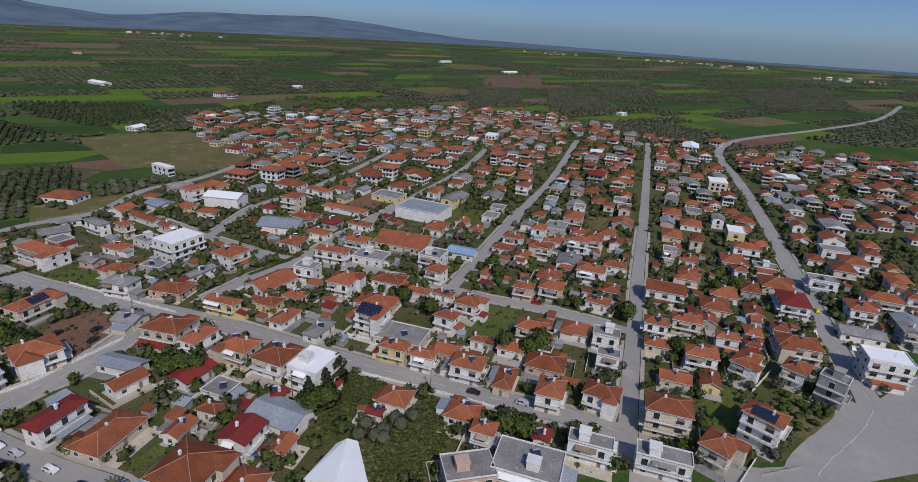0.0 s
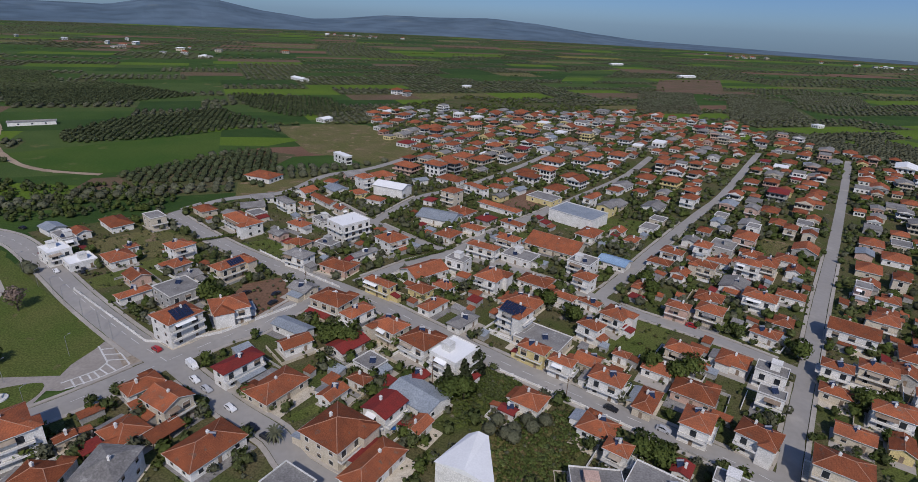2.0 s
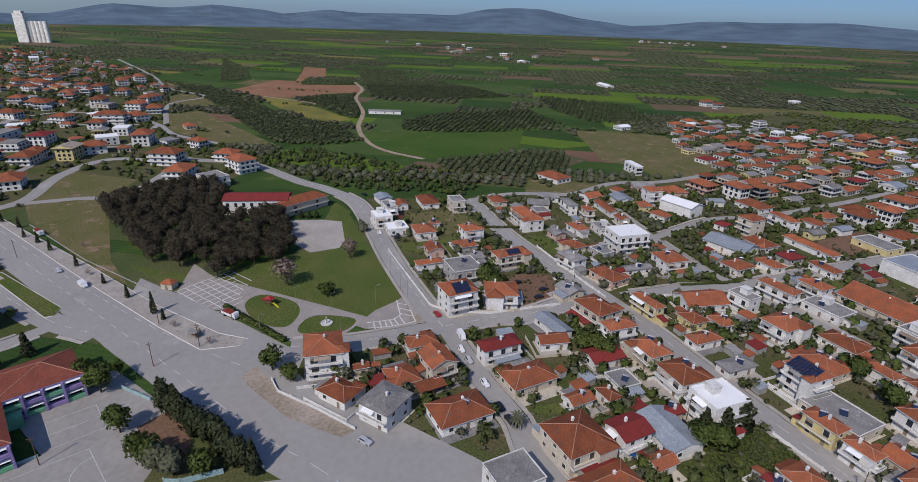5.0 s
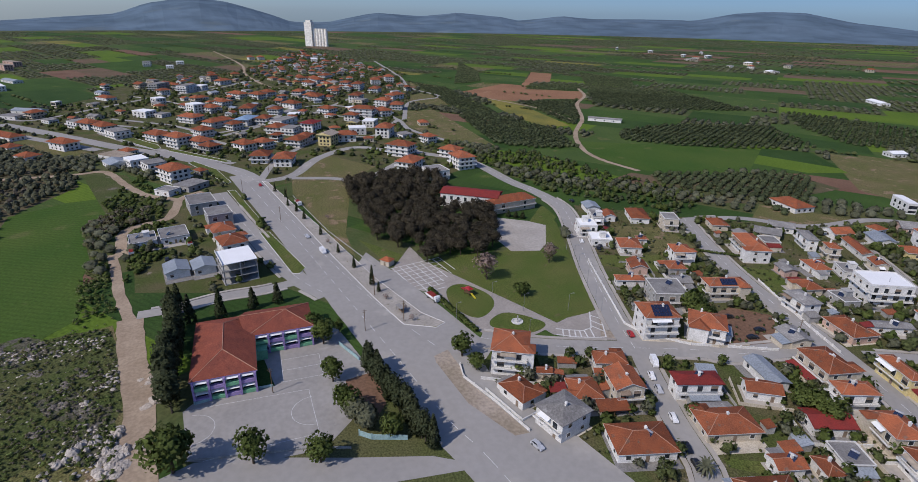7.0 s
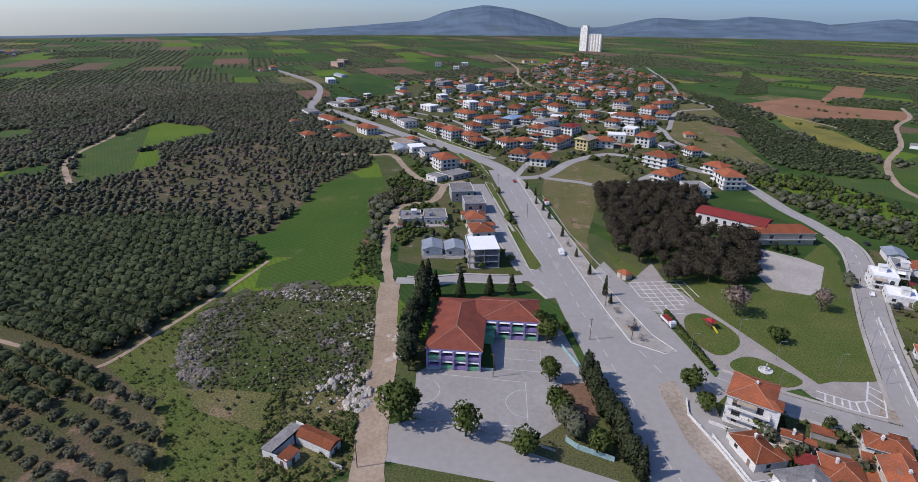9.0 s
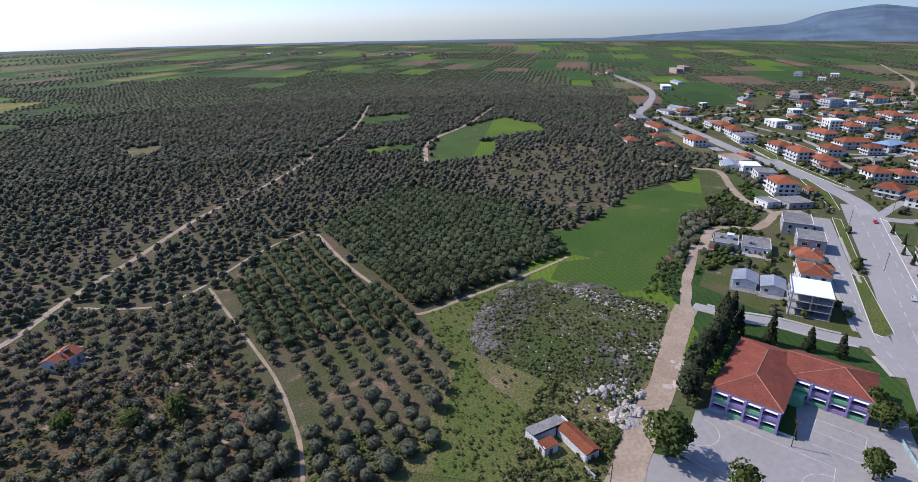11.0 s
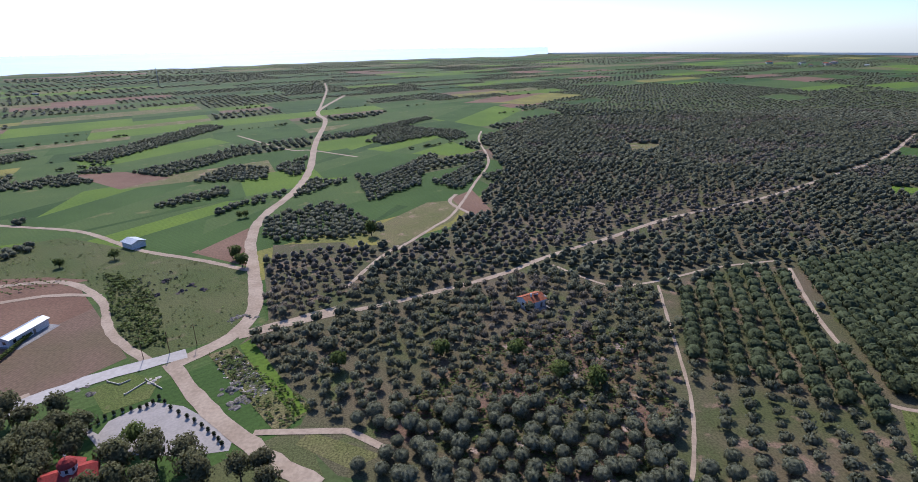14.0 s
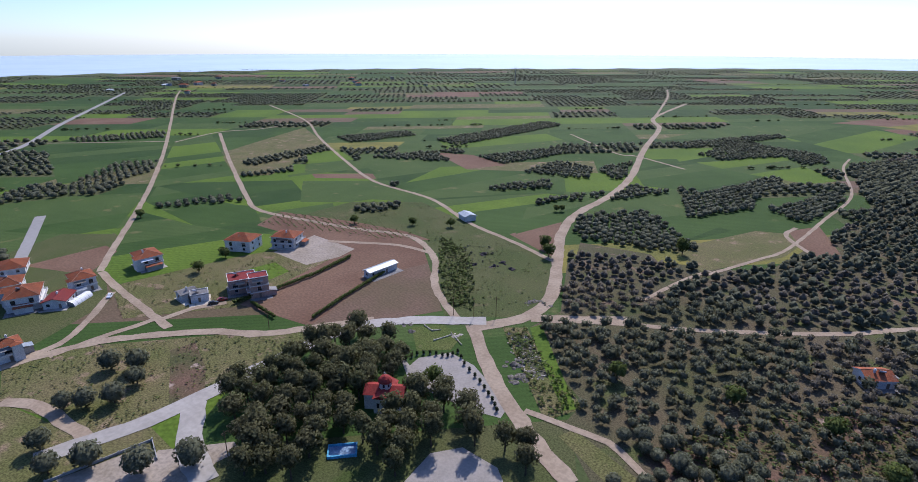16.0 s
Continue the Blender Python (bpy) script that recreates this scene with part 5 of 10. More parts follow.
house(73.7, 171.2, 6.6, 9.5, 72, 1, "hip", "tile", "b")
house(72.9, 150.8, 7.2, 10.3, 73, 1, "gable", "tile", "b")
house(76.2, 181.9, 6.6, 9.5, 72, 2, "hip", "tile", "w")
house(198.3, 271.2, 9.1, 12.9, 73, 2, "flat", "grey", "w")
house(223.9, 281.5, 11.8, 8.3, 73, 2, "hip", "tile", "p")
house(151.5, 249.0, 8.0, 11.4, 72, 1, "flat", "grey", "w")
house(150.3, 268.0, 9.6, 13.7, 73, 2, "hip", "tile", "w")
house(60.0, 256.3, 7.7, 10.9, 72, 3, "hip", "tile", "w")
house(41.1, 253.2, 8.0, 11.5, 71, 2, "hip", "tile", "b")
house(28.0, 263.3, 7.5, 10.6, 71, 2, "hip", "tile", "w")
house(22.5, 255.3, 7.8, 11.1, 71, 1, "hip", "tile", "w")
house(60.8, 227.7, 9.0, 12.9, 72, 2, "hip", "tile", "w")
house(75.5, 241.0, 7.9, 11.2, 72, 1, "hip", "tile", "w")
house(59.0, 202.1, 10.1, 7.1, -26, 1, "hip", "tile", "w")
house(54.9, 171.1, 6.6, 9.4, 72, 2, "flat", "grey", "w")
house(52.4, 157.6, 5.3, 7.6, 72, 2, "flat", "grey", "w")
house(-67.4, 301.4, 7.0, 29.0, 68, 1, "hip", "tile", "w")
house(-45.9, 332.0, 13.0, 18.5, 67, 1, "flat", "grey", "y")
house(-21.5, 303.1, 19.3, 27.6, 67, 2, "flat", "metal", "w")
house(-85.5, 284.8, 10.5, 15.0, 68, 1, "hip", "tile", "w")
house(-72.1, 261.6, 7.7, 12.5, 68, 1, "hip", "tile", "w")
house(-94.2, 271.3, 15.8, 22.5, 83, 1, "gable", "metal", "w")
house(-137.5, 303.5, 13.2, 21.6, 83, 2, "gable", "white", "w")
house(-139.0, 282.7, 8.1, 11.6, 83, 1, "hip", "tile", "w")
house(-157.2, 304.0, 10.8, 9.4, -29, 3, "hip", "tile", "w")
house(-128.1, 356.3, 10.0, 14.3, 73, 3, "hip", "tile", "w")
house(-149.1, 354.1, 11.1, 15.9, 76, 2, "hip", "tile", "p")
house(-203.6, 359.0, 5.3, 17.7, 61, 2, "flat", "white", "w")
house(-179.0, 250.2, 14.3, 6.1, -29, 2, "hip", "grey", "w")
house(-165.4, 268.2, 22.3, 6.2, -29, 1, "gable", "tile", "w")
house(-227.2, 295.9, 14.9, 21.3, 85, 1, "hip", "tile", "w")
house(-112.3, 345.4, 12.9, 18.5, 73, 1, "hip", "tile", "w")
house(-88.8, 325.8, 6.9, 17.8, 61, 2, "hip", "tile", "w")
house(-78.4, 340.6, 8.9, 12.7, 73, 1, "hip", "tile", "w")
house(-63.0, 367.4, 9.8, 13.9, 73, 2, "hip", "tile", "w")
house(-54.8, 420.7, 10.9, 15.6, 76, 2, "hip", "tile", "w")
house(-18.8, 413.0, 10.6, 15.2, 69, 2, "hip", "tile", "w")
house(-40.6, 235.4, 15.4, 10.8, -16, 1, "flat", "grey", "w")
house(-29.0, 211.4, 13.8, 9.6, -16, 1, "hip", "tile", "w")
house(-15.5, 202.0, 10.5, 5.9, -22, 1, "hip", "tile", "w")
house(-4.5, 200.7, 8.2, 5.1, -24, 1, "hip", "tile", "w")
house(15.6, 225.1, 8.1, 8.5, 70, 1, "hip", "tile", "b")
house(-54.0, 277.2, 6.7, 14.2, 68, 1, "hip", "tile", "w")
house(-63.3, 192.0, 8.4, 7.3, -21, 1, "hip", "tile", "w")
house(-64.5, 213.3, 9.8, 7.3, -14, 2, "flat", "grey", "w")
house(-150.8, 170.8, 8.6, 17.2, -17, 2, "hip", "tile", "b")
house(-136.2, 125.3, 11.9, 13.0, -16, 3, "hip", "tile", "w")
house(-171.0, 139.5, 5.6, 12.5, -20, 1, "hip", "tile", "w")
house(-163.2, 159.4, 7.8, 8.5, -17, 1, "gable", "grey", "w")
house(-130.9, 189.8, 12.3, 8.2, -10, 2, "hip", "grey", "w")
house(-238.5, 193.0, 17.4, 10.8, -23, 1, "hip", "tile", "w")
house(-237.2, 164.8, 14.3, 5.7, -19, 2, "flat", "grey", "w")
house(-215.0, 153.5, 10.7, 10.6, -22, 1, "flat", "white", "w")
house(-207.2, 172.6, 5.2, 5.6, -22, 1, "hip", "tile", "w")
house(-60.5, 99.0, 14.2, 14.5, -15, 2, "hip", "tile", "b")
house(-62.2, 77.1, 10.2, 11.7, -15, 2, "flat", "grey", "w")
house(-47.6, 93.6, 8.6, 17.3, -15, 1, "hip", "tile", "w")
house(-134.4, 67.2, 12.2, 13.4, 62, 3, "hip", "tile", "w")
house(-124.4, 74.3, 5.3, 3.7, 68, 1, "gable", "tile", "b")
house(-118.4, 63.3, 11.4, 8.4, 16, 1, "hip", "tile", "w")
house(-103.7, 69.2, 11.1, 12.0, 16, 2, "hip", "grey", "w")
house(-112.6, 81.4, 10.4, 9.4, -14, 1, "hip", "tile", "p")
house(-109.4, 93.0, 9.6, 11.0, 77, 2, "gable", "tile", "b")
house(-123.8, 97.7, 10.8, 7.6, 70, 1, "hip", "tile", "w")
house(-89.7, 84.6, 11.7, 16.7, -15, 1, "hip", "tile", "w")
house(-513.0, -151.0, 21.5, 14.0, 44, 2, "hip", "tile", "w")
house(-608.1, -162.5, 16.3, 13.9, 43, 2, "flat", "grey", "w")
house(-599.5, -153.0, 17.3, 14.0, 50, 2, "hip", "tile", "w")
house(-580.0, -135.8, 19.1, 14.0, 34, 2, "hip", "tile", "w")
house(-550.8, -120.1, 20.3, 14.0, 34, 2, "flat", "grey", "w")
house(-466.7, -105.4, 24.1, 14.0, 46, 1, "flat", "sand", "w")
house(-443.9, -102.0, 18.4, 14.0, 27, 1, "gable", "metal", "w")
house(-437.6, -87.8, 14.4, 12.3, 27, 2, "flat", "white", "w")
house(-423.5, -74.7, 14.8, 12.6, 27, 2, "flat", "grey", "w")
house(-392.0, -58.2, 17.7, 14.0, 33, 3, "hip", "tile", "w")
house(-362.0, -59.3, 11.3, 9.6, 52, 1, "flat", "grey", "w")
house(-371.3, -46.9, 16.1, 13.7, -43, 1, "flat", "grey", "g")
house(-325.5, -37.8, 18.9, 14.0, 13, 2, "flat", "grey", "g")
house(-528.5, -86.0, 19.3, 14.0, 39, 2, "hip", "tile", "w")
house(-497.7, -66.4, 18.2, 14.0, 39, 3, "hip", "tile", "w")
house(-491.5, -48.9, 16.9, 14.0, 35, 2, "hip", "tile", "w")
house(-537.4, -50.1, 16.2, 13.8, 32, 2, "hip", "tile", "w")
house(-609.4, -66.6, 22.1, 14.0, 47, 2, "hip", "tile", "w")
house(-579.2, -39.8, 26.7, 14.0, -49, 2, "hip", "tile", "w")
house(-654.0, -114.3, 18.5, 14.0, 50, 2, "flat", "white", "w")
house(-650.5, -98.5, 14.4, 12.3, 50, 1, "flat", "grey", "w")
house(-670.0, -66.5, 16.1, 13.7, 35, 3, "flat", "white", "w")
house(-665.7, -50.2, 17.3, 14.0, 35, 2, "hip", "tile", "w")
house(-791.3, -176.6, 24.2, 14.0, 41, 1, "hip", "tile", "w")
house(-873.1, -128.6, 26.3, 14.0, -28, 3, "flat", "grey", "g")
house(-844.9, -90.8, 25.3, 14.0, -28, 3, "flat", "grey", "w")
house(-861.3, -74.9, 15.4, 13.1, -28, 2, "flat", "white", "w")
house(-920.7, -48.4, 22.0, 14.0, -47, 2, "hip", "tile", "w")
house(-770.5, -24.7, 26.1, 14.0, 35, 2, "hip", "tile", "w")
house(-759.4, -0.8, 19.6, 14.0, 35, 2, "hip", "tile", "w")
house(-779.2, 12.6, 18.6, 14.0, 26, 2, "hip", "tile", "w")
house(-656.5, -12.7, 26.2, 14.0, -13, 2, "hip", "tile", "w")
house(-585.7, -14.3, 24.6, 14.0, -25, 2, "hip", "blue", "w")
house(-675.3, 35.3, 20.2, 14.0, 41, 2, "hip", "tile", "w")
house(-534.9, 12.3, 17.2, 14.0, -39, 2, "hip", "tile", "w")
house(-470.7, -14.9, 16.1, 13.7, 35, 2, "hip", "tile", "w")
house(-473.5, -0.5, 14.3, 12.2, 35, 2, "hip", "tile", "w")
house(-428.2, -3.2, 15.6, 13.3, -15, 2, "hip", "tile", "w")
house(-416.0, 12.9, 18.6, 14.0, -15, 2, "hip", "tile", "w")
house(-475.6, 26.2, 16.3, 13.9, -34, 2, "hip", "tile", "w")
house(-570.0, 20.4, 25.1, 14.0, -39, 2, "flat", "grey", "w")
house(-727.0, 68.6, 21.8, 14.0, -30, 2, "hip", "tile", "w")
house(-530.6, 42.8, 18.1, 14.0, -34, 3, "hip", "maroon", "w")
house(-472.9, 51.7, 15.3, 13.0, -34, 3, "gable", "sand", "y")
house(-525.8, 24.7, 15.8, 13.5, -34, 2, "flat", "grey", "w")
house(-484.1, 68.0, 18.7, 14.0, 85, 2, "hip", "tile", "w")
house(-510.2, 82.8, 15.6, 13.2, 85, 2, "flat", "white", "w")
house(-739.3, 62.6, 17.7, 14.0, -30, 2, "hip", "tile", "w")
house(-776.5, 51.0, 17.0, 14.0, -28, 2, "hip", "tile", "w")
house(-817.4, 136.3, 21.4, 14.0, -28, 3, "hip", "tile", "w")
house(-863.3, 172.1, 24.5, 14.0, -8, 3, "hip", "tile", "w")
house(-899.7, 201.5, 20.1, 14.0, -8, 3, "hip", "tile", "w")
house(-703.8, 115.1, 21.3, 14.0, -30, 3, "hip", "tile", "w")
house(-784.8, 155.1, 19.1, 14.0, -28, 2, "hip", "tile", "w")
house(-715.3, 167.1, 24.9, 14.0, -52, 2, "hip", "tile", "w")
house(-652.3, 138.8, 17.3, 14.0, 40, 3, "hip", "tile", "w")
house(-599.0, 104.7, 25.5, 14.0, 57, 3, "hip", "tile", "w")
house(-601.1, 127.5, 18.4, 14.0, 12, 2, "hip", "tile", "w")
house(-638.0, 151.5, 18.3, 14.0, -18, 2, "hip", "tile", "w")
house(-627.6, 70.1, 16.4, 13.9, 39, 2, "hip", "tile", "w")
house(-872.6, 73.8, 20.9, 14.0, 26, 2, "hip", "tile", "w")
house(-908.7, 89.7, 19.9, 14.0, 26, 2, "hip", "tile", "w")
house(-938.4, 67.3, 18.7, 14.0, 10, 2, "hip", "tile", "w")
house(-966.3, 108.3, 19.3, 14.0, -47, 2, "hip", "tile", "w")
house(-493.4, 105.2, 19.2, 14.0, -29, 3, "hip", "tile", "w")
house(-542.4, 101.1, 14.4, 12.2, -29, 2, "flat", "white", "w")
house(-419.3, 102.0, 20.1, 14.0, 45, 3, "hip", "tile", "w")
house(-380.5, 98.8, 19.2, 14.0, -41, 2, "hip", "tile", "w")
house(-350.4, 109.2, 16.5, 14.0, 7, 2, "flat", "grey", "w")
house(-405.9, 139.2, 15.6, 13.3, 40, 2, "hip", "tile", "w")
house(-371.5, 136.1, 17.7, 14.0, 7, 3, "hip", "tile", "w")
house(-457.7, 136.2, 12.5, 10.6, 19, 2, "hip", "tile", "w")
house(-485.3, 121.1, 14.1, 12.0, 19, 1, "flat", "grey", "w")
house(-279.7, -60.7, 13.8, 11.7, 13, 1, "flat", "grey", "w")
house(-283.5, -47.6, 15.1, 12.8, 13, 1, "flat", "grey", "w")
house(-239.9, -41.8, 12.0, 10.2, 12, 1, "gable", "metal", "w")
house(-240.3, -31.2, 11.4, 9.7, 12, 1, "gable", "metal", "w")
house(-284.1, -25.3, 13.8, 11.7, 13, 1, "hip", "tile", "w")
house(-258.2, -19.8, 14.2, 12.1, 17, 2, "hip", "tile", "w")
house(-301.7, -27.6, 14.5, 12.3, 13, 2, "flat", "grey", "g")
house(-1378.2, -6.7, 27.3, 14.0, 10, 2, "hip", "tile", "w")
house(-1375.5, 14.4, 21.8, 14.0, 10, 2, "hip", "tile", "w")
house(-1437.1, 116.2, 20.0, 14.0, 10, 2, "hip", "tile", "w")
house(-1310.3, 125.3, 36.5, 14.0, -4, 2, "flat", "white", "w")
house(-1283.6, 146.1, 20.5, 14.0, -4, 1, "hip", "tile", "w")
house(-1360.7, 57.7, 18.9, 14.0, 10, 1, "hip", "tile", "w")
house(-1240.8, -195.8, 14.9, 12.7, 3, 3, "flat", "grey", "w")
house(-1271.6, -141.1, 17.7, 14.0, 10, 2, "flat", "white", "w")
house(-1181.6, -149.0, 14.1, 12.0, 3, 2, "flat", "white", "w")
house(-706.6, -231.0, 34.0, 14.0, 61, 1, "gable", "metal", "w")
house(-675.0, -236.6, 21.4, 14.0, 61, 1, "flat", "grey", "w")
house(-1008.7, -340.9, 42.2, 14.0, 38, 1, "gable", "metal", "w")
house(-569.7, -207.9, 36.4, 14.0, 44, 1, "hip", "tile", "w")
house(-1274.1, -422.2, 45.0, 14.0, 38, 3, "flat", "sand", "p")
house(-1148.2, 47.0, 18.2, 14.0, 3, 1, "hip", "tile", "w")
house(-707.5, -40.4, 16.9, 14.0, 35, 2, "hip", "tile", "w")
house(-559.6, -24.7, 13.5, 11.4, -49, 2, "hip", "tile", "w")
house(-584.8, 2.2, 15.2, 12.9, -25, 2, "hip", "tile", "w")
house(-637.1, 15.5, 14.0, 11.9, -25, 2, "hip", "tile", "w")
house(-488.3, 33.5, 12.8, 10.9, -34, 2, "hip", "tile", "w")
house(-580.2, 88.9, 14.1, 12.0, 57, 2, "hip", "tile", "w")
house(-796.9, 99.9, 17.6, 14.0, -28, 2, "hip", "tile", "w")
house(-861.7, 126.1, 17.3, 14.0, -28, 2, "hip", "tile", "w")
house(-735.6, 84.0, 14.7, 12.5, -30, 1, "hip", "tile", "w")
house(-227.3, 152.9, 10.9, 9.3, -19, 2, "flat", "white", "w")
house(266.1, -130.3, 13.6, 11.5, -12, 2, "hip", "tile", "w")
house(264.5, -99.6, 11.8, 10.0, -12, 2, "hip", "tile", "w")
house(314.5, -90.9, 14.9, 12.7, -28, 1, "hip", "tile", "w")
house(284.1, -79.4, 12.3, 10.4, -28, 2, "hip", "tile", "w")
house(266.9, -78.3, 15.2, 12.9, -28, 2, "hip", "tile", "w")
house(256.0, -86.3, 11.4, 9.7, -44, 1, "gable", "maroon", "w")
house(246.4, -171.8, 15.6, 13.3, 22, 2, "hip", "tile", "w")
house(230.3, -187.9, 14.2, 12.1, 22, 2, "hip", "tile", "w")
house(223.6, -56.3, 8.9, 7.6, 81, 2, "hip", "tile", "w")
house(202.8, -137.7, 12.0, 10.2, 58, 2, "flat", "maroon", "p")
house(191.6, -138.1, 8.1, 6.8, 58, 3, "flat", "maroon", "p")
house(162.5, -186.0, 18.0, 5.6, 80, 1, "gable", "metal", "w")
house(215.8, -118.9, 7.9, 6.7, 81, 1, "gable", "grey", "w")
house(209.5, -120.9, 7.3, 6.2, 58, 1, "flat", "grey", "w")
house(171.5, -280.9, 10.2, 8.7, -31, 1, "gable", "metal", "w")
house(-33.6, -203.4, 10.0, 8.5, 30, 1, "gable", "tile", "w")
house(-480.7, -100.4, 11.9, 10.1, 46, 1, "hip", "tile", "w")
house(-1110.5, -516.8, 19.4, 14.0, 38, 2, "hip", "tile", "w")
house(-1083.8, -528.6, 16.7, 14.0, 38, 1, "hip", "tile", "w")
house(-913.7, -327.1, 32.7, 14.0, 27, 2, "flat", "white", "w")
house(-1210.2, -415.6, 45.0, 14.0, 38, 3, "flat", "sand", "p")
house(-482.6, -166.6, 15.4, 13.1, 44, 1, "hip", "tile", "w")
house(-613.9, -246.3, 26.4, 14.0, 38, 1, "flat", "grey", "w")
house(-486.9, -200.2, 15.9, 13.5, 44, 1, "hip", "tile", "w")
house(-1252.6, 48.2, 22.3, 14.0, 3, 2, "hip", "tile", "w")
house(-1329.3, 69.3, 23.7, 14.0, 10, 2, "hip", "tile", "w")
house(-1063.1, -72.3, 16.9, 14.0, 3, 1, "hip", "tile", "w")
house(-549.8, -240.3, 9.6, 8.2, 44, 1, "hip", "tile", "w")
house(-519.4, -188.9, 14.4, 12.3, 44, 1, "hip", "tile", "w")
house(225.4, 546.6, 24.8, 14.0, 69, 2, "gable", "white", "w")
house(266.7, 582.5, 15.3, 13.0, 56, 2, "hip", "tile", "w")
house(211.3, 538.0, 11.6, 9.8, 73, 1, "hip", "tile", "w")
house(-519.2, 788.1, 37.5, 14.0, -29, 1, "gable", "white", "w")
house(100.0, 1408.5, 45.0, 14.0, 39, 1, "gable", "white", "w")
house(-70.9, 1668.6, 45.0, 14.0, 48, 1, "gable", "white", "w")
house(-326.2, 734.4, 14.4, 12.2, 76, 2, "hip", "tile", "w")
house(-306.6, 724.3, 10.9, 9.3, 76, 2, "hip", "tile", "w")
house(-264.9, 873.3, 12.7, 10.8, 76, 1, "flat", "white", "w")
house(216.3, 778.5, 11.2, 9.6, 40, 1, "flat", "white", "w")
house(-505.0, 348.0, 36.0, 8.0, 49, 1, "gable", "grey", "w")
house(-301.5, 497.3, 14.0, 11.9, 76, 1, "gable", "white", "w")
house(387.9, 501.7, 12.7, 10.8, 56, 1, "gable", "white", "w")


def fill_town(poly, tries, seed, near_road):
    """More houses along the streets, where plots are free."""
    q = np.random.default_rng(seed)
    p = np.asarray(poly, float)
    x, y = q.uniform(p[:, 0].min(), p[:, 0].max(), tries), q.uniform(p[:, 1].min(), p[:, 1].max(), tries)
    k = inside(p, x, y)
    x, y = x[k], y[k]
    for v in VACANT:
        k = ~inside(v, x, y)
        x, y = x[k], y[k]
    gap, way = road_gap(x, y)
    reach = np.where(np.hypot(x, y) < 400, near_road, 220)
    k = (gap > 7) & (gap < reach)
    x, y, gap, way = x[k], y[k], gap[k], way[k]
    r = random.Random(seed)
    spots = np.array(HOUSE_SPOTS + [(0, 0, 0)] * 3000)
    n = len(HOUSE_SPOTS)
    for px, py, gp, wy in zip(x, y, gap, way):
        s = r.uniform(8, 15.5)
        if (np.hypot(px - spots[:n, 0], py - spots[:n, 1]) < spots[:n, 2] + s * 0.52).any():
            continue
        style, roof = r.choices((("hip", "tile"), ("gable", "tile"), ("flat", "grey"), ("flat", "white"), ("gable", "metal"), ("hip", "maroon"), ("gable", "grey")), (50, 17, 11, 2, 4, 3, 13))[0]
        st = 1 if roof in ("metal",) else r.choices((1, 2, 3), (72, 26, 2))[0]
        house(px, py, s, s * r.uniform(0.7, 0.95), math.degrees(wy) % 180, st, style, roof, r.choices("wbpyg", (46, 26, 9, 5, 14))[0])
        spots[n] = HOUSE_SPOTS[-1]
        n += 1


HOUSE_SPOTS.append((-25, 99, 10))
fill_town(TOWN, 9500, 3, 45)
fill_town(SUBURB, 700, 8, 40)


# hamlets scattered over the far plain
ham = random.Random(21)
for hx, hy, n, spread in [(943, 2530, 16, 90), (1148, 2419, 18, 110), (1232, 1862, 14, 90), (339, 2679, 10, 90), (-1266, 2385, 10, 120), (-1267, -1921, 12, 90), (-1420, -1461, 14, 80), (1280, -770, 8, 120), (1129, -1114, 8, 120), (-1007, 1101, 8, 160), (-1366, 1148, 8, 120)]:
    for i in range(n):
        w = ham.uniform(10, 22)
        far_house(hx + ham.gauss(0, spread), hy + ham.gauss(0, spread * 0.6), w, w * ham.uniform(0.5, 0.8), ham.uniform(0, 180), ham.choice((1, 2, 2)), "hip", ham.choice(("tile", "tile", "grey", "white")), ham.choice("wwb"))
tagged(new("far_houses", FAR.mesh("far_houses", FAR_MATS)), "far houses of the town with red roofs and white walls", "house", kind="stuff")


# ---- the park, the school and other landmarks ----
material("grass_park", (0.088, 0.122, 0.028), (0.122, 0.134, 0.04), 0.06, 1.8, third=(0.15, 0.128, 0.062), third_at=0.63, bump=0.5, bump_scale=1.2, grain=0.5)
material("court", (0.30, 0.283, 0.26), (0.262, 0.247, 0.227), 0.05, 0.6, third=(0.31, 0.30, 0.28), grain=0.88)
material("line", (0.62, 0.62, 0.60), (0.52, 0.52, 0.50), 0.5, 3.0)
material("lilac", (0.36, 0.27, 0.50), (0.32, 0.24, 0.45), 0.5, 3.0)
material("mint", (0.20, 0.48, 0.28), (0.17, 0.42, 0.25), 0.5, 3.0)
material("teal", (0.32, 0.46, 0.46), (0.28, 0.40, 0.40), 0.5, 3.0)
material("rock", (0.48, 0.43, 0.37), (0.37, 0.325, 0.28), 0.4, 2.0, bump=1.0, bump_scale=1.5, grain=0.6)
material("rubble", (0.235, 0.205, 0.175), (0.165, 0.145, 0.12), 0.4, 1.5, third=(0.11, 0.12, 0.046), third_at=0.56, bump=1.0, bump_scale=2.0, grain=0.5)
material("sandrock", (0.48, 0.42, 0.35), (0.40, 0.34, 0.28), 0.4, 2.0, bump=0.8, bump_scale=1.5)
material("bush", (0.11, 0.085, 0.085), (0.08, 0.065, 0.06), 0.4, 2.0, bump=1.0, bump_scale=3.0)
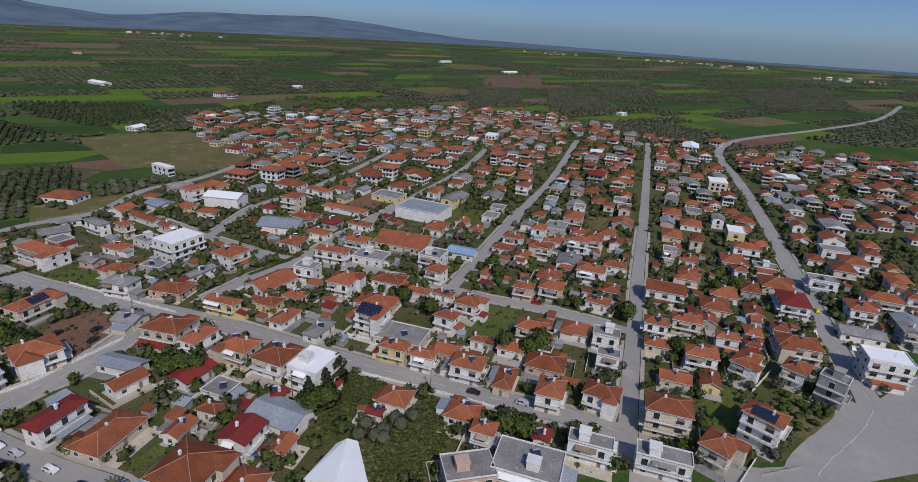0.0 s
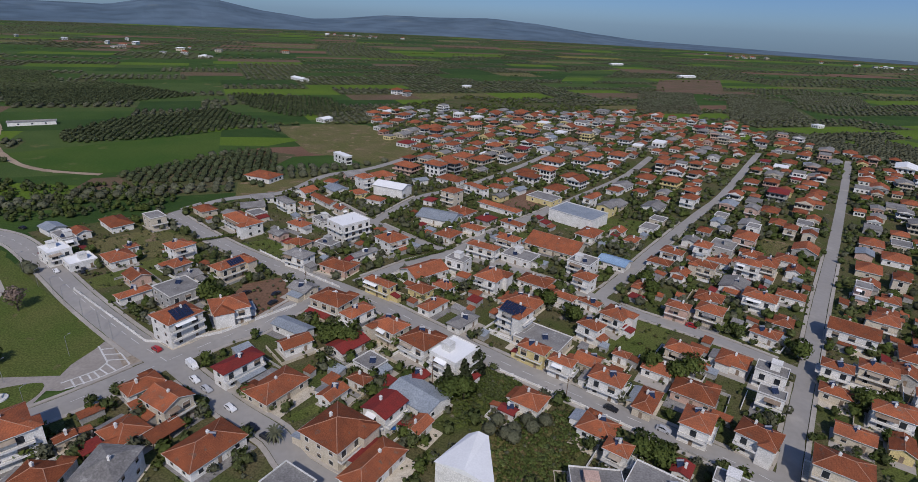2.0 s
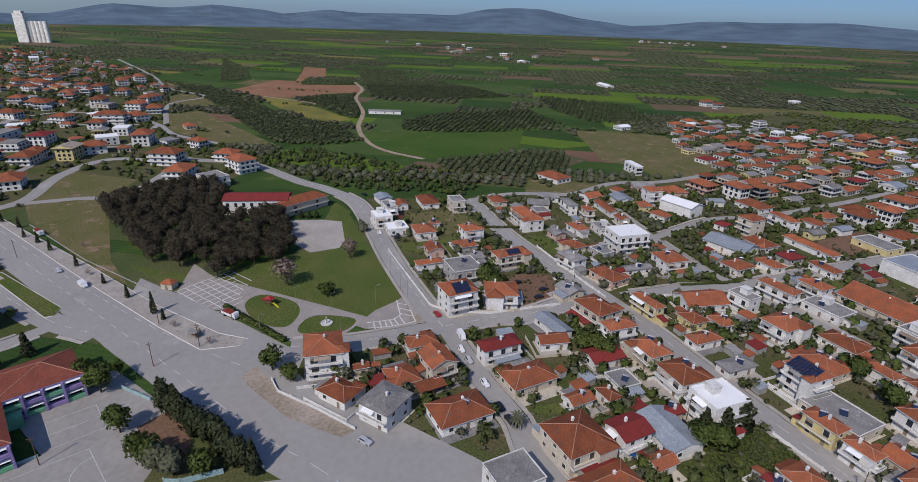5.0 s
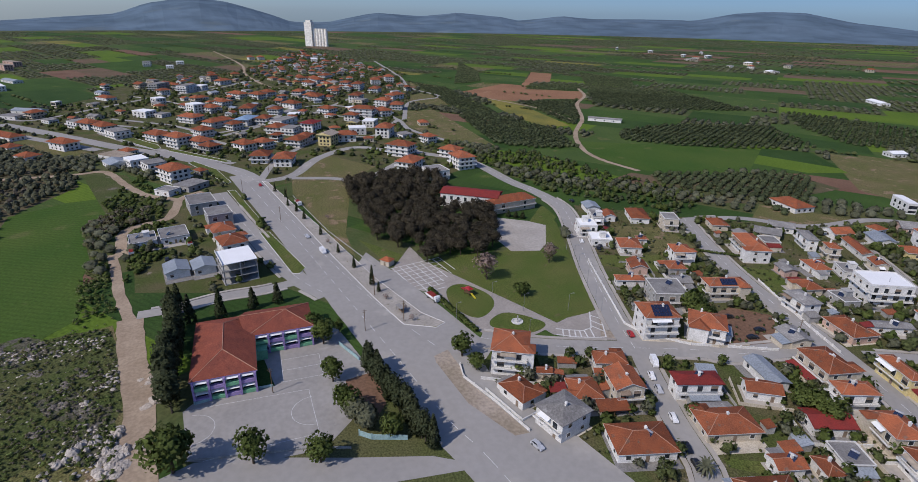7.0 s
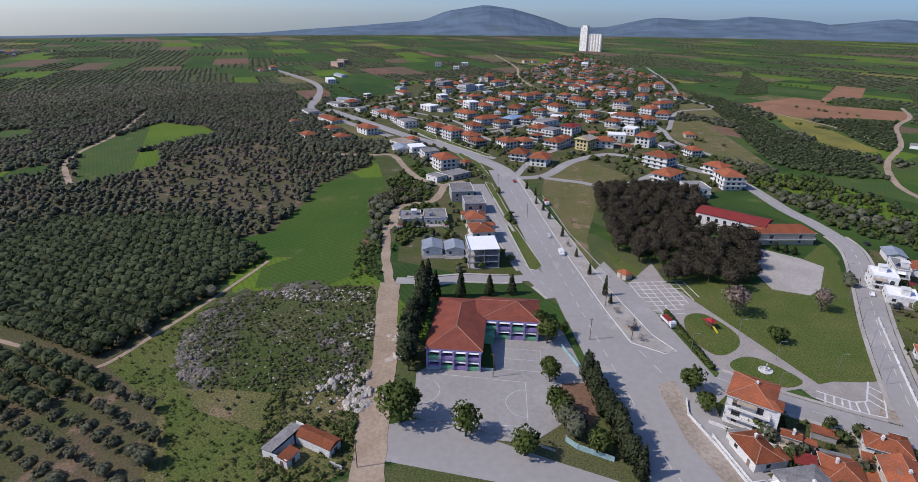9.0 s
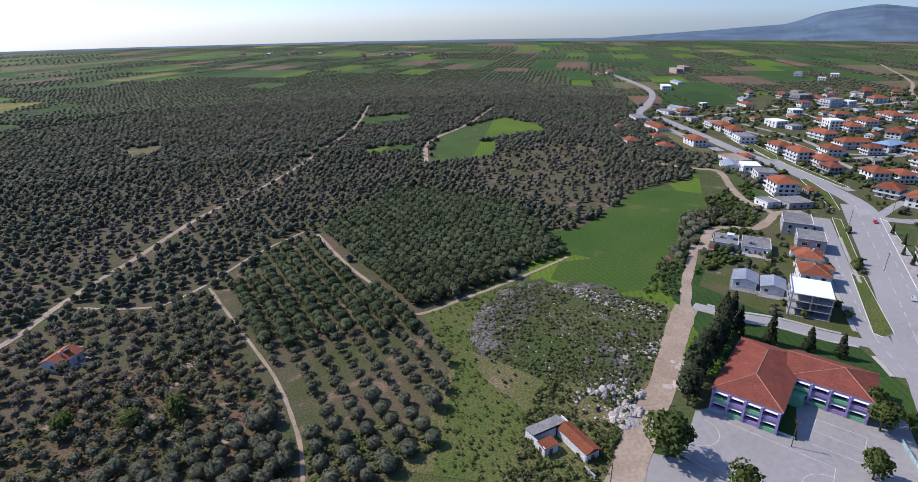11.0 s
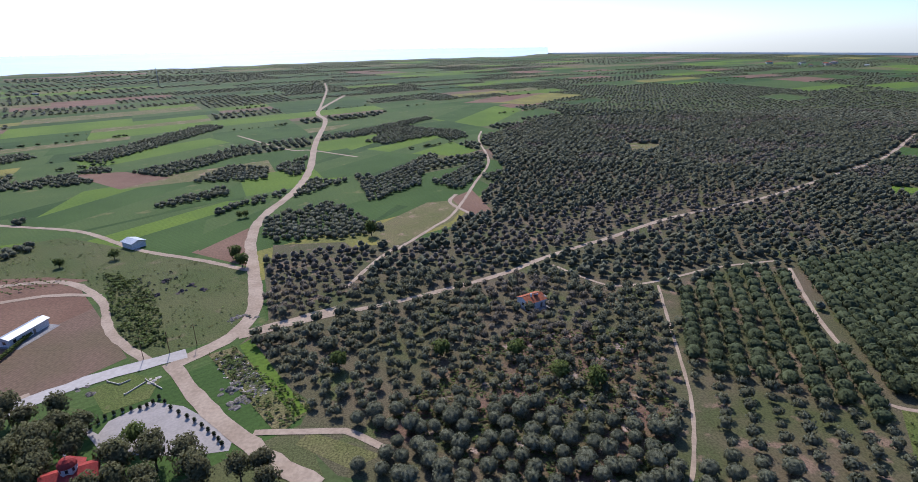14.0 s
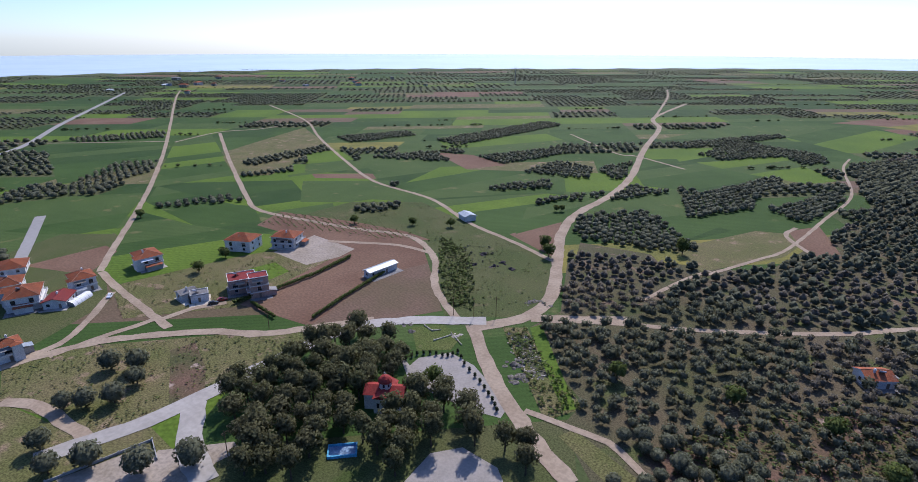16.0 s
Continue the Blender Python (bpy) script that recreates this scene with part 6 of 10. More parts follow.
for nm, c in (("silver", (0.45, 0.46, 0.48)), ("black", (0.015, 0.016, 0.02)), ("red", (0.35, 0.02, 0.02)), ("paint_white", (0.75, 0.75, 0.74)), ("paint_yellow", (0.6, 0.5, 0.03)), ("tractor_blue", (0.02, 0.12, 0.4))):
    material(nm, c, tuple(k * 0.9 for k in c), 0.5, 4.0, rough=0.3, spec=0.6)
material("rubber", (0.02, 0.02, 0.02), (0.03, 0.03, 0.03), 2.0, 6.0)
material("pool", (0.12, 0.42, 0.60), (0.10, 0.36, 0.54), 0.3, 2.0, rough=0.2)
material("median", (0.36, 0.33, 0.285), (0.29, 0.265, 0.23), 0.2, 1.2, third=(0.17, 0.155, 0.09), third_at=0.62, grain=0.8)
material("silo", (0.80, 0.77, 0.70), (0.74, 0.71, 0.63), 0.02, 0.2)

SURFACE_WORDS = {"grass_park": "mown park lawn with dry patches", "median": "paved median strip with dusty joints", "paving": "grey paved square", "stony": "heap of stones and dry weeds", "lush": "bright green grass verge", "sand": "pale bare gravel ground", "concrete": "worn concrete playing court", "court": "grey concrete school yard", "soil": "bare reddish earth", "asphalt": "worn grey asphalt", "grass": "rough dry grass"}


def surface(kind, pts, z):
    g = Geo()
    if z > 0.15:
        n = len(pts)
        g.loft([[(*p, 0.0) for p in pts], [(*p, z + 0.03) for p in pts]])
    else:
        g.face([(*p, z) for p in pts])
    FIELDS.append((kind, np.array(pts)))
    if z > 0.15:
        k = Geo()
        for a, b in zip(pts, pts[1:] + pts[:1]):
            k.beam((*a, z - 0.02), (*b, z - 0.02), 0.17, n=4)
        tagged(new("kerb", k.mesh("kerb", "white_stone")), "pale stone kerb round a traffic island", "kerb", kind="structure")
    tagged(new("pavement" if kind in ("paving", "concrete", "court") else "lawn", g.mesh("surface", kind)), SURFACE_WORDS[kind], "ground", kind="structure")


def crown_mesh(name, model, mat, z0):
    V, F = model
    W = V.copy()
    W[:, 2] += z0 - V[:, 2].min()
    return np_mesh(name, W, F, [mat], soft_normals(W))


def trunk_mesh(h, r, seed, limbs=4):
    q = random.Random(seed)
    g = Geo()
    g.beam((0, 0, -0.2), (0.1, 0.05, h), r, 0, r * 0.65, 7)
    for i in range(limbs):
        a = 2 * math.pi * i / limbs + q.uniform(-0.4, 0.4)
        g.beam((0.1, 0.05, h * 0.9), (math.cos(a) * h * 0.55, math.sin(a) * h * 0.55, h * 1.75), r * 0.5, 0, r * 0.2, 5)
    return g.mesh("trunk", "bark")


TREES = {
    "broad": [(trunk_mesh(1.8, 0.22, s), crown_mesh("crown", blob(640, 2.8, 2.6, 0.5, 40 + s, lobes=14), "leaf", 1.0)) for s in (1, 2, 3)],
    "cypress": [(trunk_mesh(1.2, 0.2, s, 2), crown_mesh("crown", blob(620, 1.7, 3.6, 0.46, 50 + s, shape="cone"), "cypress", 0.5)) for s in (1, 2)],
    "conifer": [(trunk_mesh(1.4, 0.22, s, 3), crown_mesh("crown", blob(700, 2.0, 3.9, 0.5, 54 + s, lobes=18), "cypress", 0.5)) for s in (1, 2, 3)],
    "blossom": [(trunk_mesh(1.8, 0.22, 8), crown_mesh("crown", blob(560, 3.0, 2.9, 0.45, 60, core=False, lobes=12), "blossom", 1.2))],
    "bare": [(trunk_mesh(1.4, 0.16, 9, 6), crown_mesh("crown", blob(60, 2.4, 2.0, 0.6, 61, core=False), "blossom", 1.2))],
    "olive": [(trunk_mesh(1.1, 0.24, 10 + s, 3), crown_mesh("crown", blob(260, 2.8, 2.3, 0.6, 70 + s, shape="round"), "olive", 0.7)) for s in (1, 2, 3)],
    "park_pine": [(trunk_mesh(3.0, 0.28, 30 + s, 4), crown_mesh("crown", blob(820, 3.4, 3.2, 0.5, 84 + s, lobes=15), "pine_brown", 1.8)) for s in (1, 2, 3)],
    "pine": [(trunk_mesh(3.0, 0.28, 20 + s, 4), crown_mesh("crown", blob(900, 3.4, 3.0, 0.5, 80 + s, lobes=15), "pine", 2.4)) for s in (1, 2, 3)],
}
TREE_WORDS = {"broad": "leafy green broadleaf tree", "cypress": "dark green conical cypress tree", "conifer": "tall shaggy dark conifer beside the school", "blossom": "tall tamarisk with pinkish-brown feathery crown", "bare": "small shrub tree with bare brown twigs",
              "olive": "grey-green olive tree on dry grove soil", "pine": "dark green pine tree beside the church", "park_pine": "dark brownish pine tree in the park wood"}


def tree_at(x, y, kind, s, h, group=""):
    q = random.Random(int(x * 13 + y * 7))
    tr, cr = q.choice(TREES[kind])
    root = thing({"broad": "broadleaf_tree", "cypress": "cypress_tree", "conifer": "conifer_tree", "blossom": "tamarisk_tree", "bare": "shrub_tree", "olive": "olive_tree", "pine": "pine_tree", "park_pine": "pine_tree"}[kind], TREE_WORDS[kind], "tree", pose(x, y, 0, 0, 0, q.uniform(0, 360)) @ Matrix.Diagonal((s, s, h, 1)), group=group)
    part("trunk", tr, root)
    part("crown", cr, root)
    HOUSE_SPOTS.append((x, y, 1.5 * s))
    return root


def wheel_mesh(r, w):
    g = Geo()
    g.beam((0, -w / 2, 0), (0, w / 2, 0), r, 0, n=12)
    g.beam((0, -w / 2 - 0.01, 0), (0, w / 2 + 0.01, 0), r * 0.55, 1, n=8)
    return g.mesh("wheel", ["rubber", "steel"])


WHEEL, BIG_WHEEL = wheel_mesh(0.32, 0.22), wheel_mesh(0.5, 0.35)


def profile(pts, w, inset):
    """Rings across a vehicle's length from x, floor, top and half-width."""
    return [[(x, -w * k, lo), (x, w * k, lo), (x, w * k * inset, hi), (x, -w * k * inset, hi)] for x, lo, hi, k in pts]


CAR_BODY = {}
material("lush_leaf", (0.17, 0.21, 0.075), (0.13, 0.175, 0.05), 0.1, 1.0, island=0.3, leafy=True)
material("tuft", (0.16, 0.15, 0.06), (0.12, 0.13, 0.045), 0.1, 1.0, island=0.3, leafy=True)
PAINT = {"white": "paint_white", "yellow": "paint_yellow"}


def car(x, y, rot, colour, kind):
    paint = PAINT.get(colour, colour)
    if (colour, kind) not in CAR_BODY:
        if kind == "car":
            body = Geo().loft(profile([(-2.1, 0.35, 0.75, 0.9), (-1.9, 0.22, 0.95, 1), (-0.9, 0.2, 0.98, 1), (0.7, 0.2, 0.95, 1), (1.9, 0.22, 0.78, 0.97), (2.1, 0.35, 0.6, 0.85)], 0.86, 0.93))
            body.loft(profile([(-1.75, 0.93, 0.96, 0.9), (-1.2, 0.9, 1.42, 0.86), (0.1, 0.9, 1.46, 0.86), (0.95, 0.9, 0.95, 0.9)], 0.8, 0.84))
            glass = Geo().loft(profile([(-1.6, 0.98, 1.02, 0.9), (-1.22, 0.98, 1.34, 0.88), (0.12, 0.98, 1.38, 0.88), (0.82, 0.98, 1.0, 0.9)], 0.84, 0.88))
            wheels, wm = [(-1.3, 0.78), (1.3, 0.78)], WHEEL
        elif kind == "van":
            body = Geo().loft(profile([(-2.6, 0.3, 1.9, 0.95), (-2.4, 0.25, 2.2, 1), (1.2, 0.25, 2.2, 1), (1.9, 0.25, 1.25, 1), (2.6, 0.3, 1.0, 0.92)], 0.95, 0.92))
            glass = Geo().loft(profile([(1.15, 1.3, 2.05, 0.97), (1.75, 1.28, 1.34, 0.97)], 0.97, 0.93))
            wheels, wm = [(-1.6, 0.85), (1.6, 0.85)], WHEEL
        else:
            body = Geo().loft(profile([(2.1, 0.5, 2.5, 1), (3.2, 0.5, 2.6, 1), (3.6, 0.5, 1.5, 1)], 1.15, 0.95)).box(-3.8, -1.2, 0.9, 1.9, 1.2, 1.1)
            body.box(-3.8, -1.2, 1.1, 1.9, -1.12, 1.9).box(-3.8, 1.12, 1.1, 1.9, 1.2, 1.9).box(-3.8, -1.12, 1.1, -3.72, 1.12, 1.9)
            glass = Geo().loft(profile([(3.18, 1.7, 2.45, 0.95), (3.52, 1.65, 1.75, 0.95)], 1.17, 0.95))
            wheels, wm = [(-2.4, 1.05), (2.6, 1.05)], BIG_WHEEL
        CAR_BODY[(colour, kind)] = (body.mesh("body", paint), glass.mesh("glass", "glass"), wheels, wm)
    body, glass, wheels, wm = CAR_BODY[(colour, kind)]
    root = thing({"car": "car", "van": "van", "truck": "truck"}[kind], "%s %s parked at the roadside" % (colour, {"car": "small car", "van": "panel van", "truck": "flatbed truck"}[kind]), kind, pose(x, y, 0.16, 0, 0, rot))
    part("body", body, root)
    part("glazing", glass, root)
    for wx, wy in wheels:
        for sy in (-1, 1):
            part("wheel", wm, root, m=pose(wx, sy * wy, 0.32 if wm is WHEEL else 0.5))
    if kind == "truck":
        part("load", Geo().loft(profile([(-3.6, 1.1, 1.9, 0.9), (-2.8, 1.1, 2.4, 1), (0.8, 1.1, 2.4, 1), (1.6, 1.1, 1.9, 0.9)], 1.08, 0.8)).mesh("load", "maroon"), root)


g = Geo()
g.beam((0, 0, -0.3), (0, 0, 1), 0.14, 0, 0.09, 8)
POLE = g.mesh("post", "wood")
ARM = Geo().box(-0.9, -0.05, -0.7, 0.9, 0.05, -0.58).box(-0.6, -0.05, -1.3, 0.6, 0.05, -1.2).mesh("crossarm", "wood")
g = Geo()
g.beam((0, 0, -0.3), (0, 0, 7.5), 0.08, 0, 0.05, 8)
LAMP_POST = g.mesh("post", "steel")
g = Geo()
g.beam((0, 0, 7.4), (1.3, 0, 7.8), 0.04, 0, n=6)
g.box(1.1, -0.14, 7.74, 1.8, 0.14, 7.88)
LAMP_ARM = g.mesh("lamp_head", "steel")


def pole(x, y, rot, h):
    root = thing("utility_pole", "tall weathered wooden utility pole", "pole", pose(x, y, 0, 0, 0, rot + (x * 7) % 90))
    part("post", POLE, root, m=Matrix.Diagonal((1, 1, h, 1)))
    part("crossarm", ARM, root, m=pose(0, 0, h))


def lamp(x, y, rot):
    root = thing("street_lamp", "slim grey metal street lamp", "street lamp", pose(x, y, 0, 0, 0, 75))
    part("post", LAMP_POST, root)
    part("lamp_head", LAMP_ARM, root)


def garden_wall(pts, kind, h):
    mat = {"white": "plaster_w", "sand": "plaster_b", "teal": "teal", "grey": "plaster_g"}[kind]
    root = thing("garden_wall", "low %s masonry wall with posts along the street" % {"white": "white", "sand": "beige", "teal": "pale teal", "grey": "grey"}[kind], "wall", pose(*pts[0], 0))
    o = Vector(pts[0])
    for a, b in zip(pts, pts[1:]):
        a, b = Vector(a) - o, Vector(b) - o
        w = (b - a).normalized()
        nrm = Vector((-w.y, w.x)) * 0.12
        g = Geo()
        g.loft([[(*(a - nrm), -0.2), (*(b - nrm), -0.2), (*(b + nrm), -0.2), (*(a + nrm), -0.2)], [(*(a - nrm), h), (*(b - nrm), h), (*(b + nrm), h), (*(a + nrm), h)]])
        part("wall_panel", g.mesh("wall_panel", mat), root)
        n = max(1, int((b - a).length / 4))
        for i in range(n):
            c = a + (b - a) * (i / n)
            part("post", WALL_POST[mat], root, m=pose(c.x, c.y, 0) @ Matrix.Diagonal((1, 1, h + 0.25, 1)))


WALL_POST = {m: Geo().box(-0.19, -0.19, 0, 0.19, 0.19, 1).mesh("post", m) for m in ("plaster_w", "plaster_b", "teal", "plaster_g")}


def hedge(pts, h, w):
    q = np.random.default_rng(int(abs(pts[0][0]) * 10))
    P = []
    for a, b in zip(pts, pts[1:]):
        a, b = Vector(a), Vector(b)
        n = max(2, int((b - a).length / 0.8))
        for i in range(n):
            c = a + (b - a) * (i / n)
            P.append((c.x + q.normal() * 0.1, c.y + q.normal() * 0.1, w * 0.3, h * 0.33))
    V, F = blob(26, 1.9, 1.5, 1.5, 91)
    P = np.array(P)
    ob = scatter("hedge", "dense dark green clipped hedge", (V, F), P, "leaf", "hedge")
    ob["kind"] = ""
    del ob["kind"]


def rock_pile(x, y, w, d, h, kind):
    """A cluster of lumpy boulders."""
    q = random.Random(int(x * 3 + y))
    words = {"rock": "pile of pale weathered boulders", "rubble": "heap of grey rubble and stones", "sandrock": "bank of pale earth and stones", "bush": "low dry purple-brown thicket"}
    root = thing("rock_pile", words[kind], "rocks", pose(x, y, 0, 0, 0, q.uniform(0, 180)))
    for i in range(11 if kind in ("rock", "rubble") else 6):
        cx, cy = q.uniform(-0.42, 0.42) * w, q.uniform(-0.42, 0.42) * d
        r = q.uniform(0.12, 0.26) * min(w, d) * 1.25
        fall = max(0.25, 1 - (abs(cx) / w + abs(cy) / d))
        g = Geo()
        rings = []
        for k in range(5):
            th = math.pi * 0.5 * k / 4.6
            rings.append([(cx + r * math.cos(th) * math.cos(2 * math.pi * j / 9) * q.uniform(0.75, 1.2), cy + r * math.cos(th) * math.sin(2 * math.pi * j / 9) * q.uniform(0.75, 1.2), -0.1 + h * fall * math.sin(th) * q.uniform(0.8, 1.1)) for j in range(9)])
        g.loft(rings)
        part("boulder", g.mesh("boulder", kind), root)


def church(x, y):
    root = thing("church", "small white church with red roofs and a dome", "church", pose(x, y, 0, 0, 0, 25))
    g = Geo().box(-6, -3.2, -0.2, 6, 3.2, 5.2).box(-2.6, -5, -0.2, 2.6, 5, 5.2)
    part("wall", g.mesh("wall", "plaster_w"), root)
    for ax in (0, 1):
        A, B, z, hgt = (6.3, 3.5, 5.2, 1.7) if ax == 0 else (5.3, 2.9, 5.22, 1.5)
        s = (lambda a, b, c: (a, b, c)) if ax == 0 else (lambda a, b, c: (b, a, c))
        g = Geo().loft([[s(-A, -B, z), s(-A, B, z), s(-A, 0, z + hgt)], [s(A, -B, z), s(A, B, z), s(A, 0, z + hgt)]])
        part("roof", g.mesh("roof", "red_tile"), root)
    ring = lambda r, z: [(r * math.cos(i * math.pi / 6), r * math.sin(i * math.pi / 6), z) for i in range(12)]
    drum = part("drum", Geo().loft([ring(1.9, 5.5), ring(1.9, 8.4)]).mesh("drum", "plaster_w"), root)
    for i in range(8):
        a = i * 45
        part("window", WIN[0], drum, m=pose(0, 0, 7.0, 0, 0, a) @ pose(0, -1.9, 0) @ Matrix.Diagonal((0.5, 1, 0.9, 1)))
    part("dome", Geo().loft([ring(2.25, 8.4), ring(2.1, 9.0), ring(1.6, 9.7), ring(0.9, 10.2), ring(0.15, 10.45)]).mesh("dome", "red_tile"), root)
    g = Geo().box(-0.06, -0.06, 10.4, 0.06, 0.06, 11.6).box(-0.35, -0.05, 11.0, 0.35, 0.05, 11.12)
    part("cross", g.mesh("cross", "steel"), root)
    for fx, fy, r in ((-6, 0, 270), (6, 0, 90), (0, -5, 0), (0, 5, 180)):
        for k in (-1, 1):
            part("window", WIN[0], root, m=pose(fx, fy, 2.0, 0, 0, r) @ pose(k * 1.2, -0.02, 0) @ Matrix.Diagonal((0.6, 1, 1.3, 1)))
    HOUSE_SPOTS.append((x, y, 8))


material("red_tile", (0.34, 0.05, 0.04), (0.27, 0.05, 0.04), 0.5, 3.0, rough=0.6, bump=0.4)


def basin(x, y):
    HOUSE_SPOTS.append((x - 5, y + 5, 9))
    g = Geo().box(-4, -2.5, 0, 4, 2.5, 0.7)
    root = thing("water_basin", "rectangular water basin with a bright blue rim", "basin", pose(x, y, 0, 0, 0, 40))
    for a in ((-4, -2.5, 4, -2.1), (-4, 2.1, 4, 2.5), (-4, -2.1, -3.6, 2.1), (3.6, -2.1, 4, 2.1)):
        part("rim", Geo().box(a[0], a[1], 0, a[2], a[3], 0.8).mesh("rim", "pool"), root)
    part("floor", Geo().box(-3.6, -2.1, 0.05, 3.6, 2.1, 0.25).mesh("floor", "blue"), root)
    HOUSE_SPOTS.append((x, y, 5))


def silo(x, y):
    root = thing("grain_silo", "tall cream concrete grain silo with a head tower", "silo", pose(x, y, 0, 0, 0, 58))
    part("tower", Geo().box(-14, -11, 0, 10, 11, 70).box(-10, -8, 70, 6, 8, 76).mesh("tower", "silo"), root)
    for i in range(5):
        g = Geo()
        g.beam((14 + i * 9.6, 0, 0), (14 + i * 9.6, 0, 52), 5.2, n=16)
        part("cell", g.mesh("cell", "silo"), root)


def mast(x, y):
    root = thing("lattice_mast", "thin dark radio mast in the fields", "mast", pose(x, y, 0))
    g = Geo()
    g.beam((0, 0, 0), (0, 0, 42), 1.2, n=4, r2=0.5)
    part("shaft", g.mesh("shaft", "steel"), root)
    part("base", Geo().box(-2, -2, -0.3, 2, 2, 1).mesh("base", "plaster_g"), root)


def playground(x, y):
    root = thing("play_frame", "red and yellow climbing frame with a slide", "playground", pose(x, y, 0, 0, 0, 20))
    for px, py in ((-1.5, -1), (1.5, -1), (1.5, 1), (-1.5, 1)):
        g = Geo()
        g.beam((px, py, -0.2), (px, py, 3), 0.08, n=6)
        part("post", g.mesh("post", "wood"), root)
    part("deck", Geo().box(-1.6, -1.1, 1.3, 1.6, 1.1, 1.42).mesh("deck", "wood"), root)
    g = Geo().loft([[(-1.8, -1.3, 3), (1.8, -1.3, 3), (1.8, 1.3, 3), (-1.8, 1.3, 3)], [(-0.1, -0.1, 4), (0.1, -0.1, 4), (0.1, 0.1, 4), (-0.1, 0.1, 4)]])
    part("roof", g.mesh("roof", "red"), root)
    g = Geo()
    g.loft([[(1.6, -0.4, 1.3), (1.6, 0.4, 1.3), (1.6, 0.4, 1.45), (1.6, -0.4, 1.45)], [(4.4, -0.4, 0.1), (4.4, 0.4, 0.1), (4.4, 0.4, 0.25), (4.4, -0.4, 0.25)]])
    part("slide", g.mesh("slide", "paint_yellow"), root)
    g = Geo()
    g.loft([[(-1.6, -0.4, 1.3), (-1.6, 0.4, 1.3), (-1.6, 0.4, 1.45), (-1.6, -0.4, 1.45)], [(-6.5, 1.2, 0.1), (-6.5, 2.0, 0.1), (-6.5, 2.0, 0.25), (-6.5, 1.2, 0.25)]])
    part("slide", g.mesh("slide", "red"), root)


def concrete_frame(x, y):
    root = thing("building_shell", "unfinished three-storey concrete frame building", "building", pose(x, y, 0, 0, 0, 13))
    for k in range(4):
        part("slab", Geo().box(-8, -7, 3.1 * k, 8, 7, 3.1 * k + 0.25).mesh("slab", "white" if k == 3 else "plaster_g"), root)
    col = Geo().box(-0.22, -0.22, 0, 0.22, 0.22, 2.86).mesh("column", "plaster_g")
    for k in range(3):
        for cx in (-7.6, -2.5, 2.5, 7.6):
            for cy in (-6.6, 0, 6.6):
                part("column", col, root, m=pose(cx, cy, 3.1 * k + 0.25))
        part("inner_wall", Geo().box(-7, 2.2, 3.1 * k + 0.25, 5, 2.45, 3.1 * k + 3.1).mesh("inner_wall", "plaster_g"), root)
    part("parapet", Geo().box(-8, -7, 9.55, 8, -6.8, 10.2).mesh("parapet", "plaster_w"), root)
    HOUSE_SPOTS.append((x, y, 9))


def tractor(x, y):
    root = thing("tractor", "blue farm tractor parked in a yard", "tractor", pose(x, y, 0.05, 0, 0, 20))
    part("bonnet", Geo().loft(profile([(0.2, 0.8, 1.5, 1), (2.0, 0.8, 1.4, 0.9)], 0.4, 0.9)).mesh("bonnet", "tractor_blue"), root)
    part("cab", Geo().loft(profile([(-1.3, 0.9, 2.4, 0.9), (0.2, 0.9, 2.4, 0.9)], 0.75, 0.85)).mesh("cab", "tractor_blue"), root)
    for wx, wy, s in ((-0.9, 0.95, 1.5), (1.6, 0.7, 0.85)):
        for sy in (-1, 1):
            part("wheel", BIG_WHEEL, root, m=pose(wx, sy * wy, 0.5 * s) @ Matrix.Scale(s, 4))


def planter(x, y):
    root = thing("planter", "clipped round shrub on a short stone pillar", "planter", pose(x, y, 0), group="planters round the church square")
    part("pillar", PILLAR, root)
    part("shrub", SHRUB, root)


PILLAR = Geo().box(-0.3, -0.3, -0.1, 0.3, 0.3, 0.6).mesh("pillar", "plaster_g")
SHRUB = crown_mesh("shrub", blob(90, 0.6, 0.7, 0.35, 95), "cypress", 0.5)


def garden_shed(x, y, rot, w, d, roof):
    root = thing("garden_shed", "small shed with a lean-to roof in a yard", "shed", pose(x, y, 0, 0, 0, rot))
    part("wall", Geo().loft([[(-w, -d, -0.2), (w, -d, -0.2), (w, d, -0.2), (-w, d, -0.2)], [(-w, -d, 2.1), (w, -d, 2.1), (w, d, 2.6), (-w, d, 2.6)]]).mesh("wall", "plaster_g"), root)
    part("roof", Geo().loft([[(-w - 0.2, -d - 0.25, 2.05), (w + 0.2, -d - 0.25, 2.05), (w + 0.2, d + 0.2, 2.64), (-w - 0.2, d + 0.2, 2.64)], [(-w - 0.2, -d - 0.25, 2.15), (w + 0.2, -d - 0.25, 2.15), (w + 0.2, d + 0.2, 2.74), (-w - 0.2, d + 0.2, 2.74)]]).mesh("roof", roof), root)
    HOUSE_SPOTS.append((x, y, max(w, d)))


